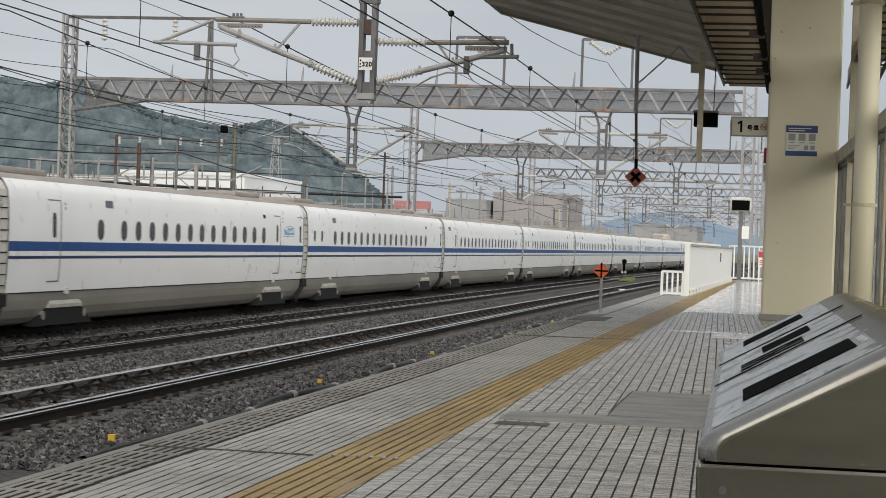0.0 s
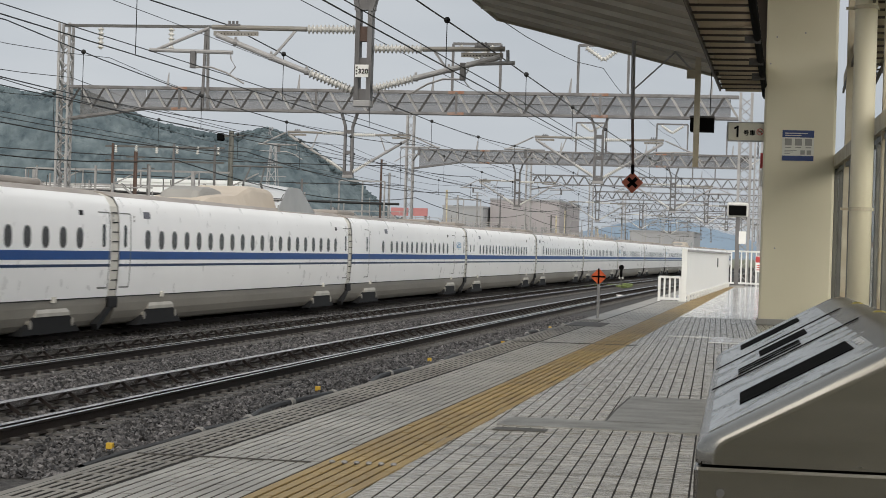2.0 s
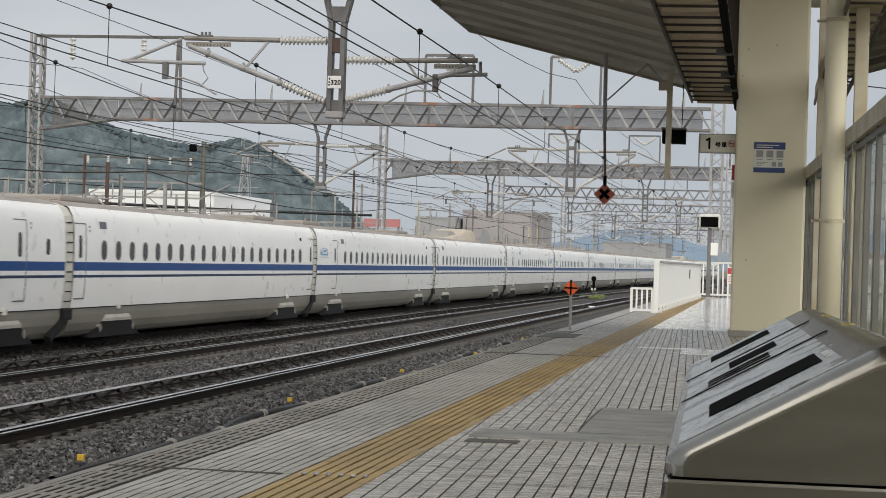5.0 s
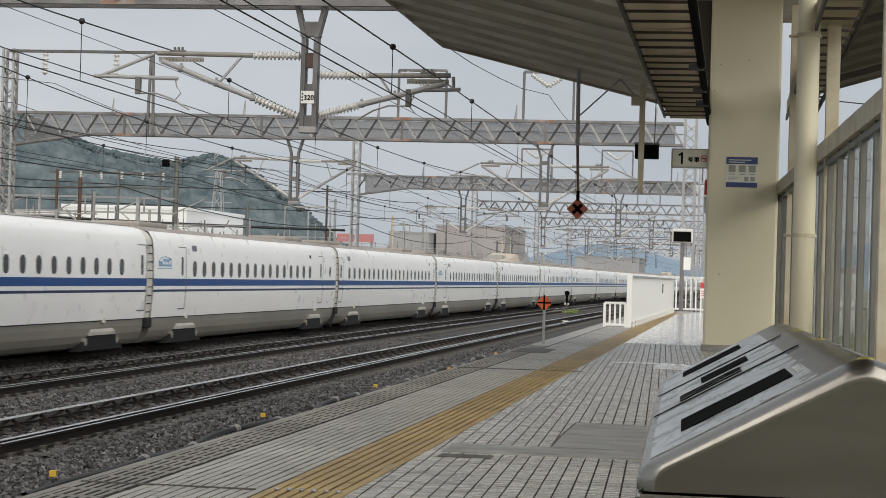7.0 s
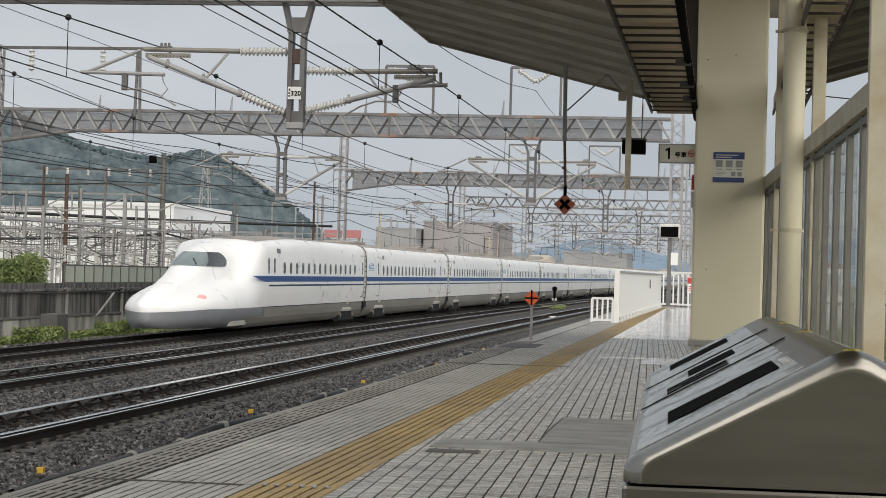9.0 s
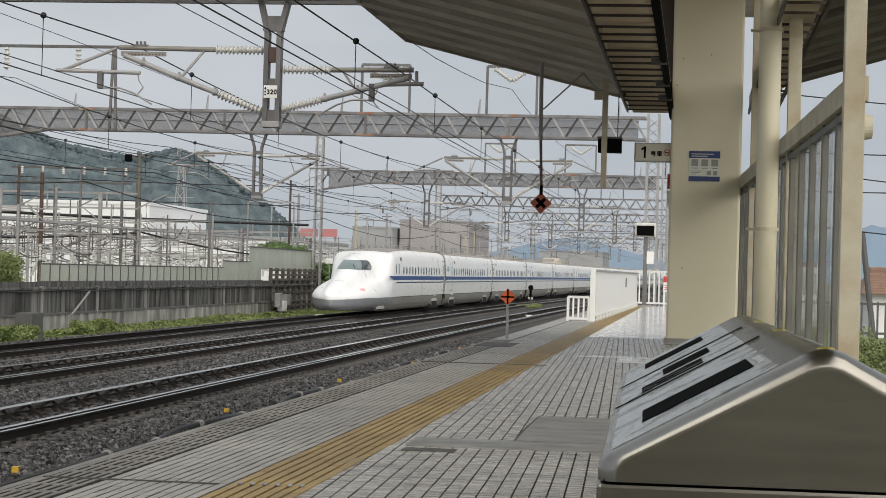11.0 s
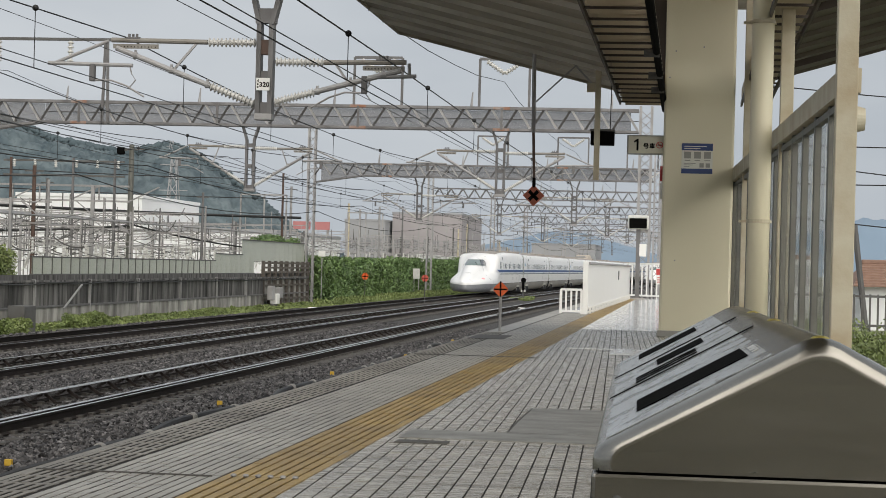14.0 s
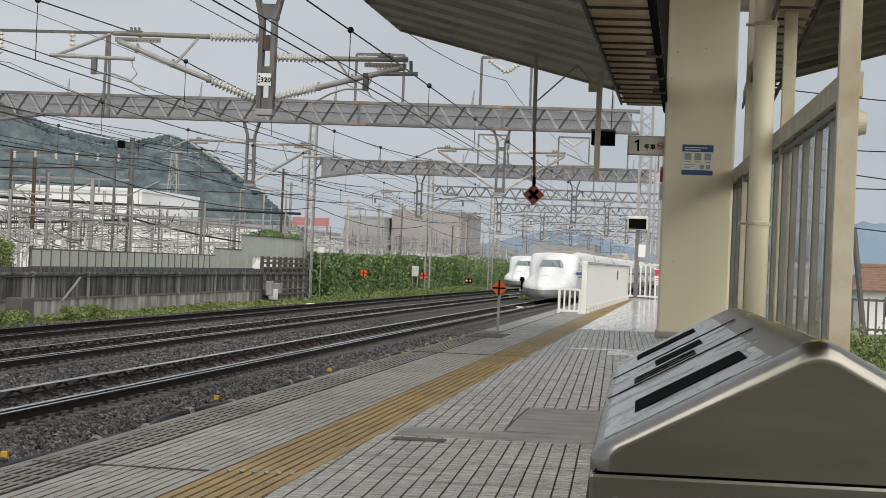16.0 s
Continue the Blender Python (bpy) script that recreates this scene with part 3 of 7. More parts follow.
def bogie_cover(e, y):
    for s in (-1, 1):
        b = bmesh.new()
        loft(b, [[Vector((s * x, y + k * (1.02 - q), z)) for x, z, q in ((1.50, 0.52, 0.0), (1.63, 0.52, 0.0), (1.635, 0.60, 0.03), (1.60, 0.68, 0.14), (1.50, 0.69, 0.16))] for k in (-1, 1)])
        part("axle_cover", b, M_COVER, e, "pale grey axle cover")
        # dark plate on the skirt paints the shade inside the bogie cutout
        b = bmesh.new()
        loft(b, [[Vector((s * 1.30, y + k * w, z)), Vector((s * 1.60, y + k * w, z))] for k, w, z in ((-1, 1.75, 0.13), (-1, 1.45, 0.32), (-1, 1.05, 0.53), (1, 1.05, 0.53), (1, 1.45, 0.32), (1, 1.75, 0.13))], cap=False)
        bmesh.ops.contextual_create(b, geom=[q for q in b.edges if q.is_boundary and abs(abs(q.verts[0].co.x) - 1.60) < 0.01 and abs(abs(q.verts[1].co.x) - 1.60) < 0.01])
        part("bogie_opening", b, M_DARK, e, "dark plate for the shaded bogie opening")
        b = bmesh.new()
        box(b, min(s * 1.60, s * 1.67), max(s * 1.60, s * 1.67), y - 0.09, y + 0.09, 0.82, 0.96, bevel=0.01)
        part("damper_bracket", b, M_GANG, e)
        for w in (-1.25, 1.25):
            b = bmesh.new()
            tube(b, (s * 1.50, y + w, 0.36), (s * 1.615, y + w, 0.36), 0.10, 12)
            part("axle_box", b, M_SKIRT, e, "grey axle box end")
    b = bmesh.new()
    for s in (-1, 1):
        for w in (-1.25, 1.25):
            tube(b, (s * 0.68, y + w, 0.43), (s * 0.80, y + w, 0.43), 0.43, 16)
    box(b, -0.9, 0.9, y - 1.7, y + 1.7, 0.3, 0.6)
    part("bogie", b, M_DARK, e, "dark bogie frame with steel wheels")


def side_door(e, y, s):
    """A plug door: dark skin strips paint the shade of its set-back jamb, head and sill round a white leaf."""
    bm = bmesh.new()
    band(bm, 1.10, 2.95, y + 0.36, y + 0.415, 0.0048, sides=(s,))
    band(bm, 2.925, 2.955, y - 0.36, y + 0.375, 0.0045, sides=(s,))
    band(bm, 1.10, 1.135, y - 0.30, y + 0.375, 0.006, sides=(s,))
    frame_ = part("door_frame", bm, M_JAMB_SHADE, e, "dark line painted for the shade of jamb and sill")
    bm = bmesh.new()
    band(bm, 1.14, 2.92, y - 0.40, y + 0.372, 0.003, sides=(s,))
    leaf = part("door", bm, M_TRAIN, e, "white sliding door")
    for z0, z1, m in ((1.80, 2.01, M_BLUE), (1.63, 1.695, M_BLUE)):
        bm = bmesh.new()
        band(bm, z0, z1, y - 0.39, y + 0.37, 0.0042, sides=(s,))
        part("door_stripe", bm, m if z0 > 1.7 else M_BLUE_DK, leaf)
    for z0, z1 in ((2.74, 2.80), (2.84, 2.90)):
        bm = bmesh.new()
        band(bm, z0, z1, y + 0.60, y + 0.70, 0.004, sides=(s,))
        part("marking_plate", bm, M_SEAM, e)


def train_car(kind, group):
    """One car, 24.5 m body on a 25 m pitch; y is along the train, origin at rail level in the middle."""
    e = empty("train_car", label="white high-speed train car with blue stripes and small windows" if kind != "panto" else "white high-speed train car with a pantograph fairing on its roof", category="train car", group=group)
    h = 12.2
    bm = bmesh.new()
    loft(bm, [outline(y) for y in (-h, -6, 0, 6, h)], cap=False)
    part("body", bm, M_TRAIN, e, "glossy white body shell", smooth=True)
    bm = bmesh.new()
    loft(bm, [[Vector((s * x, y, z)) for s, x, z in ((1, 1.44, 3.352), (1, 1.19, 3.456), (1, 0.6, 3.52), (1, 0, 3.542), (-1, 0.6, 3.52), (-1, 1.19, 3.456), (-1, 1.44, 3.352))] for y in (-h, h)])
    part("roof", bm, M_ROOF, e, "dusty grey-brown roof")
    bm = bmesh.new()
    loft(bm, [[Vector((x, y, z)) for x, z in ((1.60, 0.885), (1.595, 0.72), (1.57, 0.52), (1.50, 0.34), (1.40, 0.22), (1.2, 0.16), (-1.2, 0.16), (-1.40, 0.22), (-1.50, 0.34), (-1.57, 0.52), (-1.595, 0.72), (-1.60, 0.885))] for y in (-h, h)])
    part("skirt", bm, M_SKIRT, e, "grimy grey lower skirt")
    for s in (-1, 1):
        part("sill_seam", boxm(min(s * 1.50, s * 1.62), max(s * 1.50, s * 1.62), -h, h, 0.875, 0.90), M_DARK, e)
    bm = bmesh.new()
    band(bm, 1.80, 2.01, -h, h)
    part("wide_stripe", bm, M_BLUE, e, "wide blue stripe")
    bm = bmesh.new()
    band(bm, 1.63, 1.695, -h, h)
    part("narrow_stripe", bm, M_BLUE_DK, e, "narrow dark blue stripe")
    # (window centres, door centres, narrow windows, displays) of each kind of car
    rows_, doors_, slits_, shows_ = {
        "panto": ([-10.1 + 1.068 * k for k in range(20)], (-11.78, 11.76), (), (-10.15,)),
        "plain": ([-10.1 + 1.068 * k for k in range(20)], (-11.78, 11.76), (), (-10.15,)),
        "slit": ([-8.4 + 1.04 * k for k in range(17)], (11.76,), (-11.3, -10.3), (-8.5,)),
        "logo": ([-8.1 + 1.04 * k for k in range(16)], (-9.4, 9.4), (11.1,), (-8.1,)),
        "logo_long": ([-7.55 + 1.04 * k for k in range(18)], (-9.3, 11.72), (), (-8.0,)),
        "inset": ([-7.9 + 1.04 * k for k in range(18)], (-9.4, 11.72), (), (-10.9,)),
        "end": ([-6.8] + [-5.2 + 1.045 * k for k in range(13)], (-9.7, 8.9, 11.76), (), (-6.2,)),
    }[kind]
    far, rims = bmesh.new(), bmesh.new()

    def mirrored(me, y):
        a = len(far.verts)
        far.from_mesh(me)
        far.verts.ensure_lookup_table()
        for v in far.verts[a:]:
            v.co = Vector((-v.co.x, v.co.y + y, v.co.z))

    for y in rows_:
        shared("window", WIN, e, pose(0, y, 0))
        mirrored(WIN, y)
        a = len(rims.verts)
        rims.from_mesh(WIN_RIM)
        rims.verts.ensure_lookup_table()
        for v in rims.verts[a:]:
            v.co.y += y
    for y in doors_:
        shared("door_window", WIN_TALL, e, pose(0, y, 0))
        mirrored(WIN_TALL, y)
        side_door(e, y, 1)
    for y in slits_:
        shared("lavatory_window", WIN_SMALL, e, pose(0, y, 0))
    part("far_window_row", far, M_GLASS, e)["kind"] = "stuff"
    part("window_rims", rims, M_RIM, e, "grey window rims")["kind"] = "stuff"
    for y in shows_:
        shared("destination_display", VENT, e, pose(0, y, 0))
    shared("vent_plate", PLATE, e, pose(0, rows_[-1] + 0.1, 0))
    if kind in ("logo", "logo_long", "end"):
        e0 = 9.6 if kind == "end" else -11.85
        # a small blue emblem as plain shapes: a low body with pale bars under a thin arch
        for z0, z1, ya, yb, m in ((2.36, 2.50, 0.12, 1.35, M_EMBLEM), (2.50, 2.57, 0.50, 1.20, M_EMBLEM), (2.29, 2.31, 0.0, 1.45, M_EMBLEM)):
            bm = bmesh.new()
            band(bm, z0, z1, e0 + ya, e0 + yb, 0.006, sides=(1,))
            part("emblem", bm, m, e, "small blue emblem")
        for k in range(3):
            bm = bmesh.new()
            band(bm, 2.42, 2.50, e0 + 0.48 + 0.28 * k, e0 + 0.66 + 0.28 * k, 0.009, sides=(1,))
            part("emblem_bar", bm, M_TRAIN, e)
        bm = bmesh.new()
        sweep(bm, [(side_x(2.44 + 0.20 * math.sin(a)) + 0.006, e0 + 0.75 - 0.68 * math.cos(a), 2.44 + 0.20 * math.sin(a)) for a in np.linspace(0.2, 2.6, 9)], 0.012, 5)
        part("emblem_arch", bm, M_EMBLEM, e)
    # gangway hood between cars
    bm = bmesh.new()
    loft(bm, [[p * 0.985 + Vector((0, y - p.y * 0.985, 0.02)) for p in outline(y)] for y in (h, h + 0.62)])
    part("gangway_hood", bm, M_GANG, e, "pale ribbed gangway cover")
    bm = bmesh.new()
    for k in range(9):
        z = 1.05 + k * 0.235
        band(bm, z, z + 0.03, h + 0.10, h + 0.54, 0.004, sides=(1,))
    part("hood_ribs", bm, M_DARK, e)["kind"] = "stuff"
    for s in (-1, 1):
        part("coupling_gear", boxm(min(s * 1.1, s * 1.68), max(s * 1.1, s * 1.68), h + 0.0, h + 0.62, 0.62, 0.90, bevel=0.03), M_DARK, e, "dark coupling gear below the gangway")
        bm = bmesh.new()
        beam(bm, (s * 1.58, h - 0.7, 0.18), (s * 1.58, h + 0.3, 0.72), 0.16)
        part("coupling_hose", bm, M_DARK, e)
    for y in (-8.75, 8.75):
        bogie_cover(e, y)
    if kind == "panto":
        # low ramp, a dark-topped hood, then the long raised block; two side screens
        beige = mat("fairing_beige", (0.54, 0.47, 0.39), 0.5, second=(0.44, 0.375, 0.305), scale=1, bump=0.03)

        def fairing(name, rows, m, label):
            b = bmesh.new()
            loft(b, [[Vector((w + 0.25, y, 3.28)), Vector((w + 0.05, y, z - 0.16)), Vector((w - 0.02, y, z - 0.05)), Vector((w - 0.18, y, z)), Vector((-w + 0.18, y, z)), Vector((-w + 0.02, y, z - 0.05)), Vector((-w - 0.05, y, z - 0.16)), Vector((-w - 0.25, y, 3.28))] for y, z, w in rows])
            part(name, b, m, e, label)

        fairing("fairing_hood", ((-2.9, 3.52, 0.6), (-2.5, 3.84, 0.58), (-2.0, 3.95, 0.56), (-0.9, 3.97, 0.56), (-0.3, 3.9, 0.56), (0.1, 3.7, 0.56)), mat("hood_grey", (0.30, 0.29, 0.27), 0.55, second=(0.23, 0.22, 0.205), scale=1, bump=0.03), "grey hood ahead of the pantograph")
        fairing("pantograph_fairing", ((-3.1, 3.53, 0.9), (-2.5, 3.66, 0.9), (-1.2, 3.74, 0.9), (0.2, 3.80, 0.9), (0.9, 3.94, 0.88), (1.6, 4.10, 0.88), (2.2, 4.12, 0.88), (3.9, 4.10, 0.88), (4.3, 4.04, 0.88), (4.8, 3.55, 0.9)), beige, "beige roof fairing of the pantograph")
        for s in (-1, 1):
            bm = bmesh.new()
            loft(bm, [[Vector((s * 1.36, y0, 3.1)), Vector((s * 1.30, y1, z))] for y0, y1, z in ((2.9, 4.45, 3.95), (3.2, 4.62, 4.10), (3.7, 4.9, 4.19), (5.0, 5.4, 4.22), (8.0, 6.4, 4.20), (8.6, 6.75, 4.10), (9.1, 7.0, 3.95))], cap=False)
            bmesh.ops.solidify(bm, geom=bm.faces[:], thickness=0.05)
            part("side_screen", bm, mat("screen_grey", (0.58, 0.59, 0.59), 0.45, second=(0.46, 0.475, 0.48), scale=1, bump=0.0), e, "grey sloped noise screen")
        bm = bmesh.new()
        for s in (-1, 1):
            tube(bm, (s * 0.5, 5.4, 3.5), (s * 0.3, 5.0, 4.3), 0.04)
            tube(bm, (s * 0.3, 5.0, 4.3), (s * 0.25, 5.6, 4.85), 0.03)
        tube(bm, (-0.9, 5.6, 4.9), (0.9, 5.6, 4.9), 0.03)
        part("pantograph", bm, M_STEEL_DK, e, "raised pantograph")
    else:
        for y in (-9.4, 8.6):
            part("roof_unit", boxm(-0.75, 0.75, y - 1.4, y + 1.4, 3.48, 3.66, bevel=0.06), M_ROOF, e, "low roof equipment cover")
    return e


def nose_width(u):
    """Half width of the lower nose, u metres behind the tip."""
    return 0.10 + 1.56 * (1 - (1 - min(1.0, u / 6.0)) ** 2.2) ** 0.74 if u > 0 else 0.10


def nose_crest(u):
    return float(np.interp(u, (0, 0.35, 1.0, 1.5, 3.2, 4.4, 4.84, 5.26, 5.71, 6.1, 6.62, 7.3, 8.16, 9.5, 11), (0.98, 1.13, 1.36, 1.51, 1.85, 2.13, 2.27, 2.46, 2.65, 2.78, 2.90, 3.01, 3.11, 3.22, 3.31)))


def lowered(p, top):
    """A point of the body's outline with its crown brought down to the height top."""
    return Vector((p.x, p.y, p.z if p.z < 2.5 else 2.5 + (p.z - 2.5) * (top - 2.5) / 1.03))


def nose_height(u, x):
    """Height of the skin above rail at u behind the tip and x to the side: a low wide body with a narrow cab rising out of it."""
    w = nose_width(u)
    zb = 0.90 - 0.10 * (1 - min(1, u / 3.0))
    zs = min(nose_crest(u), 0.98 + 0.98 * min(1, u / 7.0) ** 0.8)
    r = min(1, abs(x) / w)
    body = zb + (zs - zb) * max(0, 1 - r ** 3.0) ** 0.5
    wc = float(np.interp(u, (0, 2.0, 4.0, 5.8, 7.2, 8.6, 9.8, 11), (0.42, 0.58, 0.70, 0.80, 0.88, 0.98, 1.15, 1.6)))
    rc = min(1, abs(x) / (min(wc, w * 0.98)))
    bell = (1 - rc ** 2.6) ** 0.8
    return body + max(0, nose_crest(u) - body) * bell


def nose_car(group):
    """The long-nosed end car; the tip is 14 m from the origin, the other end at +12.2."""
    e = empty("train_car", label="white duck-billed end car of a high-speed train", category="train car", group=group)
    tip, h, k_len = -12.9, 14.5, 9.15 / 11.0
    bm, low = bmesh.new(), bmesh.new()
    sections, lows = [], []
    us = [0.0, 0.03, 0.09, 0.18, 0.32, 0.5, 0.75, 1.1, 1.5, 1.9, 2.4, 2.9, 3.4, 3.9, 4.4, 4.8, 5.1, 5.4, 5.7, 6.0, 6.4, 6.9, 7.5, 8.2, 9.0, 9.8, 10.4, 11.0]
    nq = 37
    end = [lowered(p, 3.31) for p in outline(0)]
    arc = np.cumsum([0] + [(b - a).length for a, b in zip(end, end[1:])])
    end_x = np.interp(np.linspace(0, arc[-1], nq), arc, [p.x for p in end])
    end_z = np.interp(np.linspace(0, arc[-1], nq), arc, [p.z for p in end])
    for u in us:
        w = nose_width(u)
        f = min(1, max(0, (u - 8.2) / 2.8))
        f = f * f * (3 - 2 * f)
        sec = []
        for k in range(nq):
            q = (k / (nq - 1)) * math.pi
            x = w * math.copysign(abs(math.cos(q)) ** 0.75, math.cos(q))
            z = nose_height(u, x)
            sec.append(Vector((x * (1 - f) + end_x[k] * f, tip + u * k_len, z * (1 - f) + end_z[k] * f)))
        sections.append(sec)
        bottom = 0.28 if u > 0.6 else 0.46 - 0.3 * u
        xa, xb = sec[0].x - 0.004, sec[-1].x + 0.004
        v = tip + u * k_len
        lows.append([Vector((xa, v, sec[0].z)), Vector((xa * 0.985, v, 0.6)), Vector((xa * 0.84, v, bottom)), Vector((xb * 0.84, v, bottom)), Vector((xb * 0.985, v, 0.6)), Vector((xb, v, sec[-1].z))])
    bm.faces.new(loft(bm, sections, cap=False)[0])
    part("nose", bm, M_TRAIN, e, "glossy white streamlined nose", smooth=True)
    loft(low, lows)
    part("nose_skirt", low, M_NOSE_GREY, e, "grey lower nose", smooth=True)
    y0 = tip + 9.15
    bm = bmesh.new()
    crown = ((y0, 3.31), (y0 + 1.2, 3.37), (y0 + 2.6, 3.43), (y0 + 4.2, 3.49), (y0 + 6.0, 3.53), (h, 3.53))
    loft(bm, [[lowered(p, top) for p in outline(y)] for y, top in crown], cap=False)
    part("body", bm, M_TRAIN, e, "glossy white body shell", smooth=True)
    bm = bmesh.new()
    loft(bm, [[lowered(Vector((x, y, z)), top + 0.004) for x, z in ((1.22, 3.448), (0.9, 3.490), (0.6, 3.522), (0, 3.542), (-0.6, 3.522), (-0.9, 3.490), (-1.22, 3.448))] for y, top in crown])
    part("roof", bm, M_ROOF, e, "dusty grey-brown roof")
    bm = bmesh.new()
    loft(bm, [[Vector((x, y, z)) for x, z in ((1.60, 0.885), (1.595, 0.72), (1.57, 0.52), (1.50, 0.34), (1.40, 0.22), (1.2, 0.16), (-1.2, 0.16), (-1.40, 0.22), (-1.50, 0.34), (-1.57, 0.52), (-1.595, 0.72), (-1.60, 0.885))] for y in (y0 - 2.4, h)])
    part("skirt", bm, M_SKIRT, e, "grimy grey lower skirt")
    for s in (-1, 1):
        bm = bmesh.new()
        loft(bm, [[Vector((s * 1.60, y0 - 3.6 - d, 0.80)), Vector((s * 1.50, y0 - 4.6 - d, 0.30)), Vector((s * 1.46, y0 - 4.6 - d, 0.30)), Vector((s * 1.55, y0 - 3.6 - d, 0.80))] for d in (0.0, -2.3)])
        part("skirt_panel", bm, M_GANG, e, "pale grey skirt panel")
    bm = bmesh.new()
    band(bm, 1.80, 2.01, y0 - 2.2, h, 0.006, sides=(1,), taper=1.8)
    band(bm, 1.80, 2.01, y0, h, 0.006, sides=(-1,))
    part("wide_stripe", bm, M_BLUE, e, "wide blue stripe tapering to a point")
    bm = bmesh.new()
    band(bm, 1.63, 1.695, y0 + 0.3, h)
    part("narrow_stripe", bm, M_BLUE_DK, e, "narrow dark blue stripe")
    for s in (-1, 1):
        part("sill_seam", boxm(min(s * 1.50, s * 1.62), max(s * 1.50, s * 1.62), y0 - 2, h, 0.875, 0.90), M_DARK, e)
    for s in (1, -1):
        m = pose(0, 0, 0) if s > 0 else Matrix.Diagonal((-1, 1, 1, 1))
        for k in range(14):
            shared("window", WIN, e, m @ pose(0, y0 + 2.65 + k * 1.03, 0))
        for y, w in ((y0 + 0.2, WIN_TALL), (y0 + 1.1, WIN_TALL), (14.06, WIN_TALL), (y0 + 1.8, VENT)):
            shared("door_window", w, e, m @ pose(0, y, 0))
        side_door(e, 14.06, s)
    # lamp on the platform-side shoulder
    for s in (1,):
        bm = bmesh.new()
        zl = nose_height(3.0, 1.15)
        bmesh.ops.create_uvsphere(bm, u_segments=16, v_segments=10, radius=1.0)
        for v in bm.verts:
            v.co = pose(s * 1.15, tip + 3.0 * k_len, zl, 10, s * 58, s * -14) @ Vector((v.co.x * 0.10, v.co.y * 0.25, v.co.z * 0.04))
        part("lamp", bm, LAMP_RED if group.startswith("departing") else LAMP_WHITE, e, "tail lamp" if group.startswith("departing") else "head lamp", smooth=True)
    # windscreen: level contours of the cab, from side to side round its front
    bm = bmesh.new()
    contours = []
    for i in range(7):
        z = 2.31 + 0.48 * i / 6
        uc = float(np.interp(z, [nose_crest(k * 0.05) for k in range(0, 180)], [k * 0.05 for k in range(0, 180)]))
        round_ = math.sqrt(max(0.0, 1 - ((i - 3) / 3.6) ** 2))
        ue = 7.3 + 0.9 * round_
        half = []
        for k in range(13):
            u = uc + (ue - uc) * (k / 12) ** 1.7
            a_, b_ = 0.0, nose_width(u)
            for _ in range(30):
                c_ = (a_ + b_) / 2
                if nose_height(u, c_) > z:
                    a_ = c_
                else:
                    b_ = c_
            f = min(1, max(0, (u - 8.2) / 2.8))
            f = f * f * (3 - 2 * f)
            half.append((a_ * (1 - f) + 1.6 * f, u))
        contours.append([Vector((x + 0.02, tip + u * k_len - 0.02, z)) for x, u in half[::-1]] + [Vector((-x - 0.02, tip + u * k_len - 0.02, z)) for x, u in half[1:]])
    loft(bm, [c[6:-6] for c in contours], cap=False)
    part("windscreen", bm, M_SCREEN, e, "curved windscreen with the sky's reflection in its colour", smooth=True)
    for cut in (slice(0, 7), slice(-7, None)):
        bm = bmesh.new()
        loft(bm, [c[cut] for c in contours], cap=False)
        part("cab_side_window", bm, M_SCREEN_DK, e, "dark cab side window", smooth=True)
    bm = bmesh.new()
    beam(bm, (0.42, tip + 5.2 * k_len, 2.36), (0.25, tip + 5.45 * k_len, 2.56), 0.02)
    part("wiper", bm, M_BLACK, e)
    bm = bmesh.new()
    loft(bm, [[p * 0.985 + Vector((0, y - p.y * 0.985, 0.02)) for p in outline(y)] for y in (h, h + 0.62)])
    part("gangway_hood", bm, M_GANG, e, "pale ribbed gangway cover")
    bm = bmesh.new()
    for k in range(9):
        z = 1.05 + k * 0.235
        band(bm, z, z + 0.03, h + 0.10, h + 0.54, 0.004, sides=(1,))
    part("hood_ribs", bm, M_DARK, e)["kind"] = "stuff"
    for s in (-1, 1):
        part("coupling_gear", boxm(min(s * 1.1, s * 1.68), max(s * 1.1, s * 1.68), h, h + 0.62, 0.62, 0.90, bevel=0.03), M_DARK, e, "dark coupling gear below the gangway")
    bogie_cover(e, 11.05)
    return e


LAMP_RED = glow("tail_lamp_red", (0.80, 0.32, 0.32), 0.35)
LAMP_WHITE = glow("head_lamp_white", (1.0, 0.95, 0.85), 2.0)
NOSE_TO_MID = 15.15          # from the tip to the end car's origin


def train(group, count, first_panto):
    cars = [nose_car(group)]
    made = {k: train_car(k, group) for k in ("plain", "slit", "logo", "logo_long", "inset", "end", "panto")}
    for i in range(1, count):
        src = made["panto" if i in first_panto else ("slit", "logo", "plain", "logo_long", "plain", "end", "slit", "inset")[i % 8]]
        cars.append(copy_thing(src, Matrix()))
    for o in made.values():
        for c in list(o.children_recursive) + [o]:
            bpy.data.objects.remove(c)
    return cars


DEPARTING = train("departing train", 16, (4, 12))
ARRIVING = train("arriving train", 8, (3,))


def along(lateral, s, rail=RAIL_Z):
    """A pose at rail level at distance s along the track, turned with it."""
    return pose(arc_x(lateral, s), s, rail, 0, 0, -math.degrees(s / BEND))


def car_offset(i):
    return NOSE_TO_MID if i == 0 else NOSE_TO_MID + 15.12 + 12.2 + (i - 1) * 25.0 + 0.0


